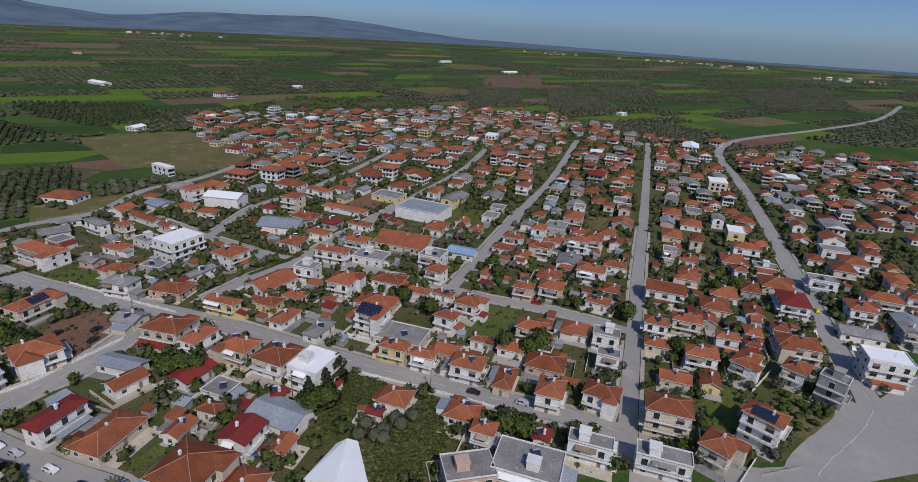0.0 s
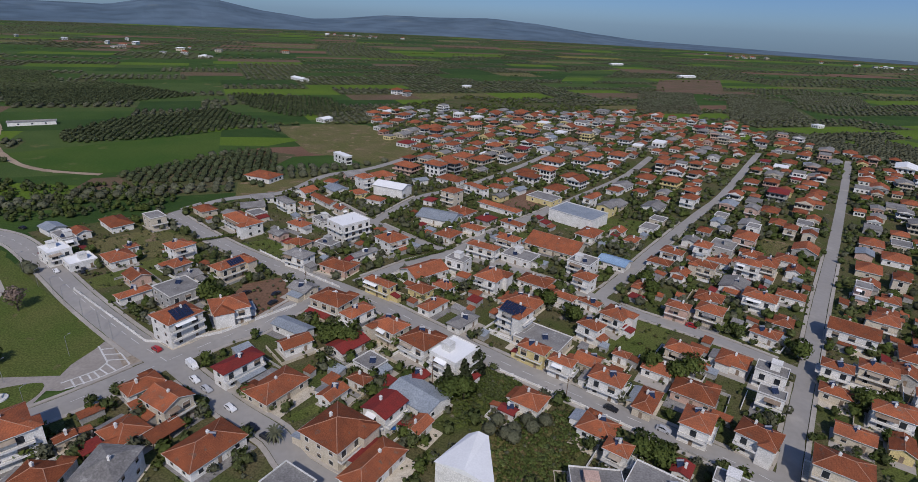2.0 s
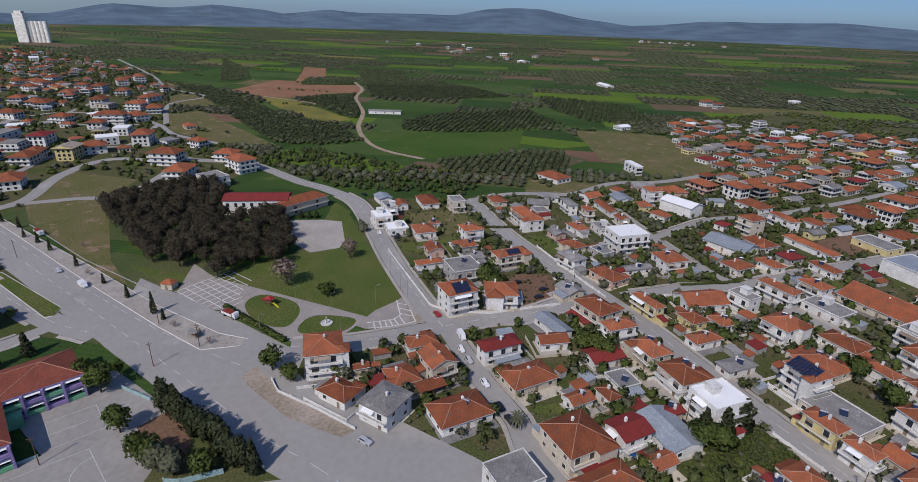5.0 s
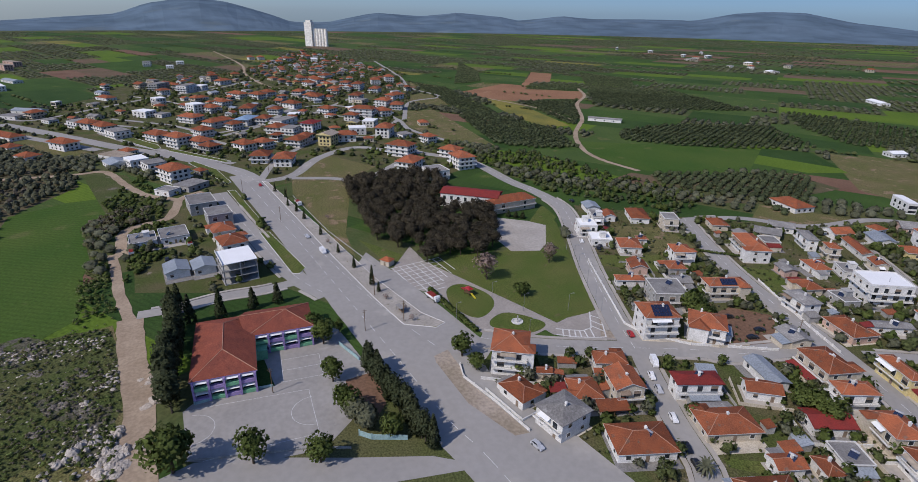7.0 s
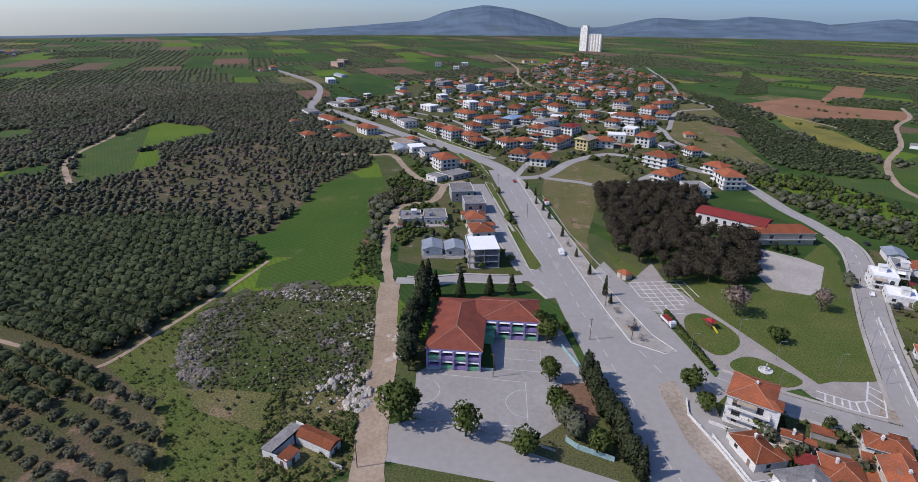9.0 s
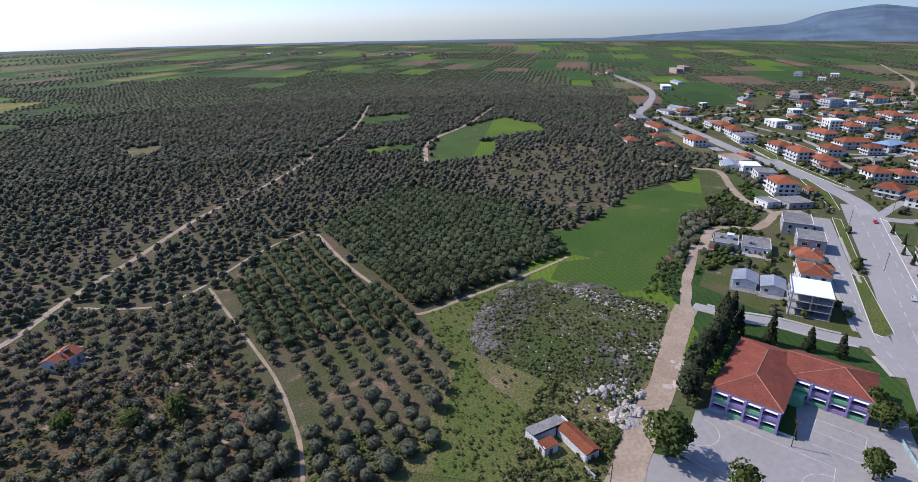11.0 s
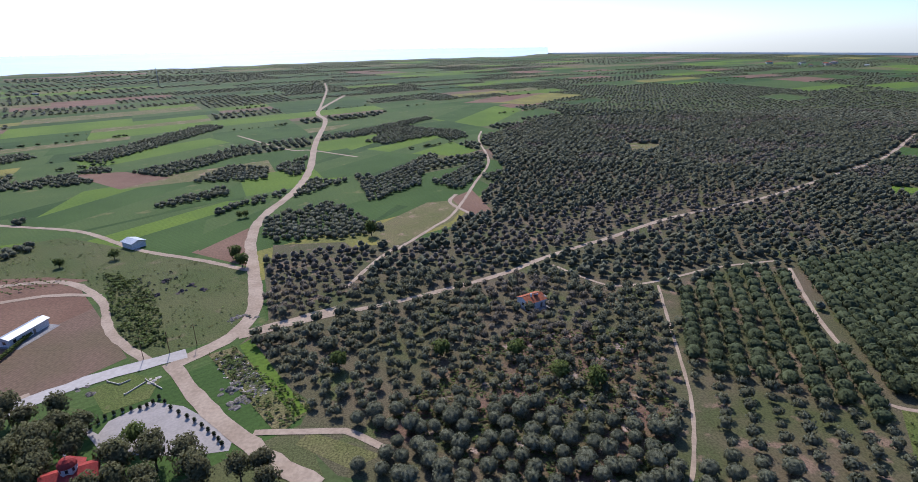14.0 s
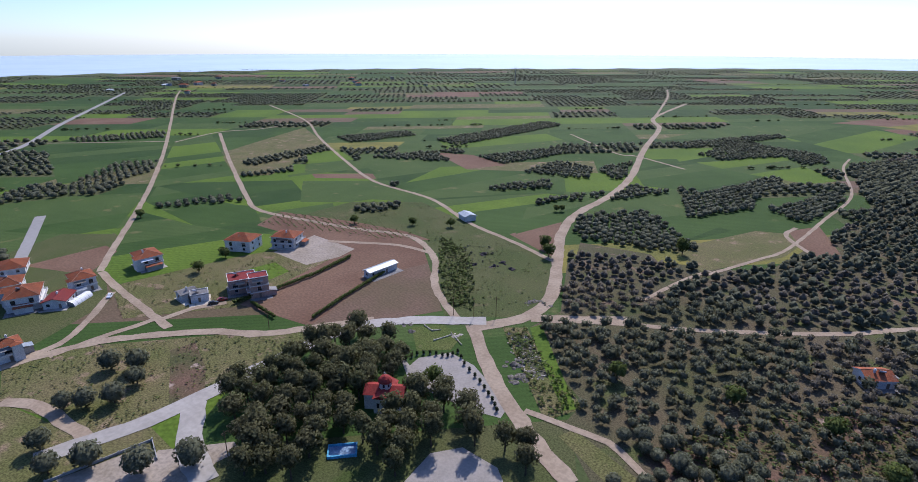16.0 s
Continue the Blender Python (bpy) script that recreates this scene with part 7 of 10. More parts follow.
def palm(x, y):
    root = thing("palm_tree", "short palm with drooping grey-green fronds", "palm tree", pose(x, y, 0))
    g = Geo()
    g.beam((0, 0, -0.2), (0, 0, 3.2), 0.3, 0, 0.25, 9)
    part("trunk", g.mesh("trunk", "bark"), root)
    for i in range(22):
        a, e = i * 137.5, 0.15 + 0.55 * (i % 5) / 4
        g = Geo()
        c, sn2 = math.cos(radians(a)), math.sin(radians(a))
        pts = [(r * c, r * sn2, 3.2 + e * 2.2 * r - 0.42 * r * r) for r in (0.1, 0.9, 1.7, 2.5)]
        wd = (0.08, 0.32, 0.28, 0.04)
        for (p, w1), (q2, w2) in zip(zip(pts, wd), zip(pts[1:], wd[1:])):
            g.face([(p[0] - sn2 * w1, p[1] + c * w1, p[2] - 0.08), p, q2, (q2[0] - sn2 * w2, q2[1] + c * w2, q2[2] - 0.08)])
            g.face([p, (p[0] + sn2 * w1, p[1] - c * w1, p[2] - 0.08), (q2[0] + sn2 * w2, q2[1] - c * w2, q2[2] - 0.08), q2])
        part("frond", g.mesh("frond", "olive"), root)


def bands(rows):
    g = Geo()
    for x0, y0, x1, y1 in rows:
        a, b = Vector((x0, y0)), Vector((x1, y1))
        nn = Vector((-(b - a).y, (b - a).x)).normalized() * 0.25
        z = 0.15 + 0.0005 * len(g.f)
        g.face([(*(a + nn), z), (*(a - nn), z), (*(b - nn), z), (*(b + nn), z)])
    tagged(new("paving_band", g.mesh("paving_band", "white_stone")), "light stone bands on the street corner", "paving", kind="structure")


def hut(x, y):
    root = thing("kiosk", "little beige kiosk with an orange tile roof", "kiosk", pose(x, y, 0, 0, 0, 40))
    part("wall", Geo().box(-2.4, -2, -0.2, 2.4, 2, 2.6).mesh("wall", "plaster_b"), root)
    part("roof", Geo().loft([[(-2.8, -2.4, 2.6), (2.8, -2.4, 2.6), (2.8, 2.4, 2.6), (-2.8, 2.4, 2.6)], [(-0.5, -0.05, 3.9), (0.5, -0.05, 3.9), (0.5, 0.05, 3.9), (-0.5, 0.05, 3.9)]]).mesh("roof", "tile"), root)
    part("door", DOOR, root, m=pose(0, -2.03, 0))


def school():
    """Two wings at right angles, coloured bays to the yard, hipped tile roofs."""
    root = thing("school", "two-storey school with tile roofs, lilac and mint bays", "school", pose(-163.5, -19.5, 0, 0, 0, 1))
    for name, (x0, y0, x1, y1) in (("west", (-16.4, -8.4, 16.6, 8.6)), ("north", (-18.6, 8.6, -3.2, 27.4))):
        part("wall", Geo().box(x0, y0, -0.2, x1, y1, 7.3).mesh("wall", "plaster_w"), root)
        a, b = 0.8, 3.4
        X0, Y0, X1, Y1 = x0 - a, y0 - a if name == "west" else y0 - 2, x1 + a, y1 + a
        z = 7.3 if name == "west" else 7.32
        hw = min(X1 - X0, Y1 - Y0) / 2
        lo = [(X0, Y0, z), (X1, Y0, z), (X1, Y1, z), (X0, Y1, z)]
        if name == "west":
            e1, e2 = (X0 + hw, (Y0 + Y1) / 2, z + b), (X1 - hw, (Y0 + Y1) / 2, z + b)
            fs = [(lo[0], lo[1], e2, e1), (lo[1], lo[2], e2), (lo[2], lo[3], e1, e2), (lo[3], lo[0], e1)]
        else:
            e1, e2 = ((X0 + X1) / 2, Y0 - 2, z + b - 0.05), ((X0 + X1) / 2, Y1 - hw, z + b - 0.05)
            fs = [(lo[1], lo[2], e2, e1), (lo[2], lo[3], e2), (lo[3], lo[0], e1, e2)]
        g = Geo()
        for f in fs:
            g.face(f)
        for i in range(4):
            p, q = lo[i], lo[(i + 1) % 4]
            g.face([(p[0], p[1], z - 0.3), (q[0], q[1], z - 0.3), q, p], 1)
        g.face([(p[0], p[1], z - 0.3) for p in lo[::-1]], 1)
        part("roof", g.mesh("roof", ["school_tile", "lilac"]), root)
        g = Geo()
        for p, q in [(lo[1], e2), (lo[2], e2), (e1, e2), (lo[3], e1 if name == "west" else e2)]:
            g.beam(p, q, 0.14, n=5)
        part("ridge_cap", g.mesh("ridge_cap", "mortar"), root)
        n = 4
        L = (y1 - y0) / n
        for s in (0, 1):
            for i in range(n):
                yy = y0 + i * L
                c = "mint" if (i + s) % 2 else "lilac"
                part("bay_panel", Geo().box(x1, yy + 0.3, 3.6 * s + 0.2, x1 + 1.2, yy + L - 0.3, 3.6 * s + 1.35).mesh("bay_panel", c), root)
                part("window", WIN[2], root, m=pose(x1 + 0.03, yy + L / 2, 3.6 * s + 1.2, 0, 0, 90) @ Matrix.Diagonal((1.9, 1, 0.85, 1)))
                part("awning", Geo().loft([[(x1, yy + 0.4, 3.6 * s + 3.1), (x1, yy + L - 0.4, 3.6 * s + 3.1), (x1, yy + L - 0.4, 3.6 * s + 3.2), (x1, yy + 0.4, 3.6 * s + 3.2)], [(x1 + 1.3, yy + 0.4, 3.6 * s + 2.75), (x1 + 1.3, yy + L - 0.4, 3.6 * s + 2.75), (x1 + 1.3, yy + L - 0.4, 3.6 * s + 2.8), (x1 + 1.3, yy + 0.4, 3.6 * s + 2.8)]]).mesh("awning", "white"), root)
        for i in range(n + 1):
            yy = y0 + i * L
            part("pier", Geo().box(x1, yy - 0.3, -0.2, x1 + 1.5, yy + 0.3, 7.0).mesh("pier", "lilac"), root)
    part("stair_link", Geo().box(-6, 8.6, -0.1, 1.5, 12.5, 3.4).mesh("stair_link", "mint"), root)
    HOUSE_SPOTS.extend([(-170, -20, 15), (-156, -20, 15), (-174, -2, 15)])


material("school_tile", (0.28, 0.085, 0.055), (0.22, 0.072, 0.05), 0.3, 3.0, rough=0.8, ribs=0.22, third=(0.31, 0.10, 0.065), bump=0.8, bump_scale=5.0)


def gym():
    a = math.degrees(math.atan2(28, 20))
    root = thing("sports_hall", "white sports hall with a dark red metal roof", "hall", pose(-288, 112, 0, 0, 0, a))
    part("wall", Geo().box(-17, -7, -0.2, 17, 7, 8).mesh("wall", "plaster_w"), root)
    g = Geo().loft([[(-17.5, -7.5, 8), (-17.5, 7.5, 8), (-17.5, 7.5, 8.3), (-17.5, 0, 10), (-17.5, -7.5, 8.3)], [(17.5, -7.5, 8), (17.5, 7.5, 8), (17.5, 7.5, 8.3), (17.5, 0, 10), (17.5, -7.5, 8.3)]])
    part("roof", g.mesh("roof", "maroon"), root)
    for i in range(8):
        for s in (0, 1):
            part("window", WIN[2], root, m=pose(-14.5 + 4.2 * i, -7.03, 1 + 3.6 * s))
    for sy in (-5, -1.7, 1.7, 5):
        part("window", WIN[2], root, m=pose(-17.03, sy, 4.5, 0, 0, 270))
        part("window", WIN[2], root, m=pose(-17.03, sy, 1.0, 0, 0, 270))
    for sy in (-7, 6.6):
        part("pier", Geo().box(-17.3, sy, 0, -17, sy + 0.4, 8).mesh("pier", "red"), root)
    HOUSE_SPOTS.extend([(-294, 102, 11), (-282, 120, 11), (-275, 132, 12)])
    house(-276, 131, 30, 13, 98, 2, "hip", "tile", "b")


def wedge_hall():
    """A white hall that narrows towards its back, under a low ridge."""
    root = thing("hall", "white workshop hall with a pale metal roof", "hall", pose(-25, 100, 0))
    ground = [(-7.4, -3.6), (8.0, -6.6), (2.2, 9.0), (-2.6, 7.8)]
    part("wall", Geo().loft([[(*p, -0.2) for p in ground], [(*p, 6.6) for p in ground]]).mesh("wall", "plaster_w"), root)
    a, b, c, d = [Vector((*p, 6.6)) * 1.0 for p in ((-7.8, -3.9), (8.4, -7.0), (2.4, 9.4), (-2.8, 8.2))]
    f, k = (a + b) / 2 + Vector((0, 0, 1.5)), (c + d) / 2 + Vector((0, 0, 1.2))
    g = Geo()
    g.face([a, f, k, d]), g.face([f, b, c, k]), g.face([a, b, f]), g.face([c, d, k]), g.face([a, d, c, b])
    part("roof", g.mesh("roof", "white"), root)
    for t in (0.18, 0.36, 0.54, 0.72):
        p = a.lerp(b, t)
        part("window", WIN[0], root, m=pose(p.x, p.y + 0.38, 4.3, 0, 0, -11))
    for t in (0.3, 0.6):
        p = d.lerp(a, t)
        part("window", WIN[2], root, m=pose(p.x + 0.42, p.y, 3.2, 0, 0, -68.5))


def ruin():
    """A farmhouse half fallen in: three roofs round an open court."""
    root = thing("ruined_farmhouse", "roofless white farmhouse ruin with broken red tiles", "ruin", pose(-105.5, -55, 0, 0, 0, -21))
    for x0, y0, x1, y1, h in ((-4.6, -6.2, 6.1, -5.9, 3.0), (5.8, -5.9, 6.1, 2.3, 2.8), (1.6, 2.0, 5.8, 2.3, 2.5), (1.6, -1.0, 1.9, 2.0, 2.3), (-1.6, -2.9, 5.8, -2.6, 2.7), (-6.1, -5.9, -5.8, 9.3, 2.9), (-5.8, 9.0, -1.9, 9.3, 2.9), (-2.1, -2.3, -1.8, 9.0, 2.7), (-4.6, -5.9, -4.3, -2.4, 2.8)):
        part("wall", Geo().box(x0, y0, -0.2, x1, y1, h).mesh("wall", "plaster_w"), root)

    def slab(name, lo, hi, x0, x1, y0, y1, mat):
        g = Geo().loft([[(x0, y0, lo), (x1, y0, lo), (x1, y1, hi), (x0, y1, hi)], [(x0, y0, lo + 0.15), (x1, y0, lo + 0.15), (x1, y1, hi + 0.15), (x0, y1, hi + 0.15)]])
        part(name, g.mesh(name, mat), root)

    slab("sheet_roof", 2.95, 3.5, -4.8, 6.3, -6.5, -2.5, "grey")
    slab("roof", 2.9, 2.5, 1.5, 6.3, -0.8, 2.5, "tile")
    g = Geo().loft([[(-6.4, -2.6, 2.9), (-1.6, -2.6, 2.75), (-1.6, -2.6, 2.9), (-4.0, -2.6, 3.9), (-6.4, -2.6, 3.05)], [(-6.4, 9.6, 2.9), (-1.6, 9.6, 2.75), (-1.6, 9.6, 2.9), (-4.0, 9.6, 3.9), (-6.4, 9.6, 3.05)]])
    part("roof", g.mesh("roof", "tile"), root)
    for x, y, r in ((4.0, 2.33, 180), (6.13, -3.0, 90), (6.13, 0.5, 90), (-4.0, 9.33, 180)):
        part("doorway", Geo().box(-0.5, -0.05, 0, 0.5, 0.05, 1.9).mesh("doorway", "wood"), root, m=pose(x, y, 0, 0, 0, r))
    part("fallen_wall", Geo().box(-0.5, 10.5, -0.1, -0.1, 14.5, 1.1).mesh("fallen_wall", "plaster_g"), root)
    HOUSE_SPOTS.append((-105.5, -55, 8))


def porch(x, y, rot, w, d, h, roof):
    root = thing("porch", "timber porch with a sloping tiled roof beside a house", "porch", pose(x, y, 0, 0, 0, rot))
    for px in (-w + 0.2, 0, w - 0.2):
        part("post", Geo().box(px - 0.1, -d, -0.1, px + 0.1, -d + 0.2, h).mesh("post", "wood"), root)
    part("roof", Geo().loft([[(-w, -d - 0.3, h), (w, -d - 0.3, h), (w, d, h + 1.0), (-w, d, h + 1.0)], [(-w, -d - 0.3, h + 0.14), (w, -d - 0.3, h + 0.14), (w, d, h + 1.14), (-w, d, h + 1.14)]]).mesh("roof", roof), root)


def monument(x, y):
    """A small round stone basin with a pillar, on the park lawn."""
    root = thing("monument", "small round stone basin with a pillar on a lawn", "monument", pose(x, y, 0))
    ring = lambda r, z: [(r * math.cos(i * math.pi / 8), r * math.sin(i * math.pi / 8), z) for i in range(16)]
    part("basin", Geo().loft([ring(2.2, 0), ring(2.2, 0.45), ring(1.8, 0.45), ring(1.8, 0.2)]).mesh("basin", "white_stone"), root)
    part("plinth", Geo().box(-0.5, -0.5, 0.1, 0.5, 0.5, 0.9).mesh("plinth", "white_stone"), root)
    part("pillar", Geo().loft([ring(0.3, 0.9), ring(0.25, 2.4), ring(0.4, 2.5), ring(0.15, 2.8)]).mesh("pillar", "plaster_g"), root)


def bus_shelter(x, y, rot):
    root = thing("bus_shelter", "small bus shelter with a flat roof on the median", "bus shelter", pose(x, y, 0.18, 0, 0, rot))
    for px in (-1.8, 1.8):
        for py in (-0.6, 0.6):
            part("post", Geo().box(px - 0.05, py - 0.05, 0, px + 0.05, py + 0.05, 2.3).mesh("post", "steel"), root)
    part("roof", Geo().box(-2.1, -0.9, 2.3, 2.1, 0.9, 2.42).mesh("roof", "grey"), root)
    part("back_panel", Geo().box(-1.75, 0.56, 0.3, 1.75, 0.6, 2.1).mesh("back_panel", "glass"), root)
    part("bench", Geo().box(-1.5, 0.05, 0.42, 1.5, 0.45, 0.5).box(-1.3, 0.1, 0, -1.2, 0.4, 0.42).box(1.2, 0.1, 0, 1.3, 0.4, 0.42).mesh("bench", "wood"), root)


def greenhouse(x, y, rot, length, r):
    """A polytunnel: hoops under white sheeting."""
    root = thing("polytunnel", "white plastic polytunnel beside farm houses", "greenhouse", pose(x, y, 0, 0, 0, rot))
    arc = lambda s, px: [(px, s * r * math.cos(math.pi * i / 10), s * r * math.sin(math.pi * i / 10)) for i in range(11)]
    part("sheet", Geo().loft([arc(1.0, -length / 2), arc(1.0, length / 2)]).mesh("sheet", "white"), root)
    for i in range(6):
        px = -length / 2 + length * i / 5
        part("hoop", Geo().loft([arc(1.02, px - 0.05), arc(1.02, px + 0.05)]).mesh("hoop", "steel"), root)


# the park, its paths and squares
surface("grass_park", [(-254.4, 38.7), (-223.1, 46.0), (-222.8, 68.2), (-192.5, 101.9), (-160.6, 115.9), (-216.4, 134.6), (-236.7, 135.6), (-255.3, 151.2), (-276.2, 152.7), (-212.8, 99.7), (-226.1, 57.8)], 0.062)
surface("grass_park", [(-223.2, 66.9), (-219.0, 102.5), (-271.4, 150.2), (-247.0, 146.5), (-203.1, 130.1), (-160.4, 116.5), (-149.7, 90.4), (-178.3, 76.7), (-197.4, 68.3), (-214.0, 64.2)], 0.063)
surface("grass_park", [(-191.4, 56.6), (-193.4, 64.0), (-195.6, 70.6), (-179.8, 79.9), (-159.4, 107.1), (-169.9, 122.0), (-153.4, 114.0), (-151.2, 93.8), (-147.7, 81.6), (-153.8, 69.9), (-153.8, 64.5), (-181.4, 62.0)], 0.064)
surface("paving", [(-213.5, 45.6), (-238.6, 61.0), (-218.7, 63.3), (-196.0, 73.6), (-194.9, 65.1), (-191.0, 56.5), (-191.7, 54.0)], 0.085)
surface("paving", [(-218.7, 63.3), (-197.6, 73.4), (-175.7, 83.7), (-166.3, 88.5), (-152.1, 94.9), (-147.8, 82.7), (-147.3, 80.7), (-152.0, 93.2), (-165.2, 85.7), (-171.3, 76.1), (-161.7, 66.2), (-156.6, 66.1), (-164.1, 65.7), (-170.6, 75.8), (-175.3, 79.0), (-194.8, 72.1)], 0.085)
surface("paving", [(-149.9, 88.1), (-154.6, 100.2), (-155.3, 109.2), (-157.2, 117.0), (-135.6, 109.0), (-141.2, 95.9), (-145.8, 89.6)], 0.13)
surface("sand", [(-159.5, 117.0), (-157.2, 119.8), (-136.2, 109.8), (-139.2, 105.0)], 0.134)
surface("paving", [(-191, 55.5), (-196, 66), (-218.7, 63.5), (-197, 74), (-166, 88.6), (-152, 95), (-147, 81), (-153.8, 66)], 0.087)


def round_lawn(pts, z):
    n, res = len(pts), []
    for i in range(n):
        a, b, c, d = (Vector(pts[(i + k) % n]) for k in range(4))
        for j in range(5):
            t = j / 5
            res.append(tuple(0.5 * (2 * b + (c - a) * t + (2 * a - 5 * b + 4 * c - d) * t * t + (3 * b - a - 3 * c + d) * t ** 3)))
    surface("grass_park", res, z)


round_lawn([(-190, 64), (-193, 72), (-181, 79), (-171, 77), (-165, 68), (-176, 62)], 0.092)
round_lawn([(-163, 73), (-165, 81), (-154, 90.5), (-149.5, 82), (-157, 71)], 0.093)
surface("concrete", [(-263.3, 118.2), (-253.3, 132.3), (-244.6, 138.8), (-220.8, 126.4), (-214.6, 119.6), (-218.2, 106.2), (-234.0, 105.2)], 0.08)
surface("court", [(-142.7, -30.7), (-145.8, -28.2), (-146.8, -5.5), (-167.7, -9.3), (-171.1, -8.3), (-174.3, 11.7), (-174.7, 16.9), (-161.7, 20.1), (-143.0, 24.4), (-123.9, 13.9), (-115.5, 5.6), (-116.3, -13.8), (-122.1, -27.7)], 0.08)
surface("soil", [(-142.9, 15.2), (-144.5, 24.7), (-128.1, 24.8), (-121.8, 20.1), (-125.8, 14.2)], 0.095)
surface("asphalt", [(-105.5, -38.1), (-117.7, -34.9), (-121.2, -26.3), (-116.8, -7.3), (-110.5, 11.1), (-104.2, 31.6), (-96.3, 44.4)], 0.07)
surface("paving", [(110.9, -134.1), (101.5, -128.8), (101.8, -134.4), (94.1, -143.5), (82.7, -140.9), (71.7, -133.7), (62.0, -125.5), (61.5, -120.9), (71.8, -119.3), (95.2, -120.5)], 0.085)
surface("paving", [(70.4, -85.4), (70.7, -97.5), (64.5, -104.2), (52.6, -102.6), (49.0, -99.1)], 0.085)
surface("grass", [(219.7, -93.4), (255.5, -106.9), (239.3, -160.1), (216.5, -204.3), (157.6, -212.8), (160.8, -183.7), (176.7, -150.2), (190.8, -124.2)], 0.058)
surface("grass_park", [(117.2, -150.6), (108.4, -159.0), (96.7, -155.6), (95.2, -145.1), (105.1, -137.8)], 0.086)
surface("sand", [(128.3, -48.5), (134.4, -58.1), (119.8, -71.6), (115.4, -70.3), (116.9, -64.0), (115.7, -56.5)], 0.06)
# green strips along the boulevard
surface("grass_park", [(-359.0, -25.2), (-357.6, -20.7), (-296.2, -6.3), (-291.6, -9.3)], 0.17)
surface("grass_park", [(-278.8, -7.5), (-278.2, -2.9), (-229.1, 10.8), (-223.9, 7.9), (-224.8, 5.0)], 0.17)
surface("grass_park", [(-438.2, -54.5), (-442.7, -51.7), (-413.6, -34.2), (-377.2, -23.6), (-373.8, -26.0)], 0.17)
surface("grass_park", [(-589.6, -140.4), (-508.3, -83.7), (-494.0, -79.7), (-490.8, -83.6), (-572.8, -139.4)], 0.17)
surface("grass_park", [(-484.0, -74.3), (-486.5, -68.2), (-435.0, -25.0), (-432.6, -29.0)], 0.17)
surface("median", [(-374.3, -4.3), (-370.4, -0.7), (-266.8, 25.3), (-210.0, 38.0), (-175.2, 48.9), (-165.6, 55.2), (-163.5, 51.1), (-169.1, 40.5), (-192.1, 34.3), (-244.4, 22.5)], 0.18)
# trees of the park, the boulevard and the school
tree_at(-348.0, 2.8, "cypress", 0.55, 0.75)
tree_at(-334.0, 8.4, "cypress", 0.55, 0.75)
tree_at(-306.1, 12.8, "cypress", 0.55, 0.75)
tree_at(-292.2, 15.8, "cypress", 0.55, 0.75)
tree_at(-266.3, 21.7, "cypress", 0.55, 0.75)
tree_at(-222.6, 31.3, "cypress", 0.55, 0.75)
tree_at(-203.4, 35.6, "cypress", 0.7, 1.15)
tree_at(-196.9, 37.0, "cypress", 0.5, 0.6)
tree_at(-241.5, 27.0, "cypress", 0.5, 0.6)
tree_at(-317.9, 8.8, "cypress", 0.5, 0.6)
tree_at(-254.4, 23.7, "bare", 0.6, 0.6)
tree_at(-189.7, 38.6, "bare", 0.6, 0.6)
tree_at(-170.8, 44.3, "bare", 0.6, 0.6)
tree_at(-179.4, 43.1, "bare", 0.6, 0.6)
tree_at(-288.5, 28.0, "bare", 0.6, 0.6)
tree_at(-193.9, 83.5, "blossom", 1.9, 1.7)
tree_at(-201.1, 117.4, "blossom", 1.35, 1.35)
tree_at(-175.9, 91.3, "broad", 1.35, 1.1)
tree_at(-143.6, 54.0, "broad", 1.5, 1.6)
tree_at(-135.0, 55.7, "broad", 1.2, 1.1)
tree_at(-262.9, 124.9, "cypress", 0.9, 0.5)
tree_at(-260.0, 128.1, "cypress", 0.9, 0.5)
tree_at(-258.2, 131.4, "cypress", 0.9, 0.5)
tree_at(-135.5, 143.9, "broad", 1.7, 1.6)
tree_at(-143.6, 147.4, "broad", 1.7, 1.6)
tree_at(-119.4, -30.6, "broad", 2.3, 2.3)
tree_at(-116.3, -11.9, "broad", 1.5, 1.7)
tree_at(-111.3, 4.2, "broad", 1.5, 1.5)
tree_at(-143.4, 11.5, "broad", 1.3, 1.6)
tree_at(-125.1, 14.2, "broad", 1.3, 1.6)
tree_at(-129.1, 12.9, "broad", 1.3, 1.6)
tree_at(-114.6, 23.5, "broad", 1.4, 1.3)
tree_at(-165.6, 11.3, "broad", 1.5, 1.6)
tree_at(-171.8, 8.6, "broad", 1.5, 1.6)
tree_at(-201.3, -39.3, "cypress", 1.3, 1.5)
tree_at(-193.4, -32.6, "cypress", 1.3, 1.5)
tree_at(-203.6, -37.3, "cypress", 1.3, 1.5)
tree_at(-194.8, -22.5, "cypress", 1.3, 1.5)
tree_at(-198.5, -11.2, "cypress", 1.2, 1.1)
tree_at(-200.1, -2.2, "cypress", 1.2, 1.1)
tree_at(-170.9, 17.5, "broad", 0.7, 1)
row_rnd = random.Random(17)
for i in range(17):
    t = i / 16
    tree_at(-143.5 - 47 * t + row_rnd.uniform(-0.6, 0.6), -34.2 - 2.6 * t + row_rnd.uniform(-1.3, 1.3), "conifer", row_rnd.uniform(1.35, 1.8), row_rnd.uniform(1.5, 2.0), "conifers behind the school")
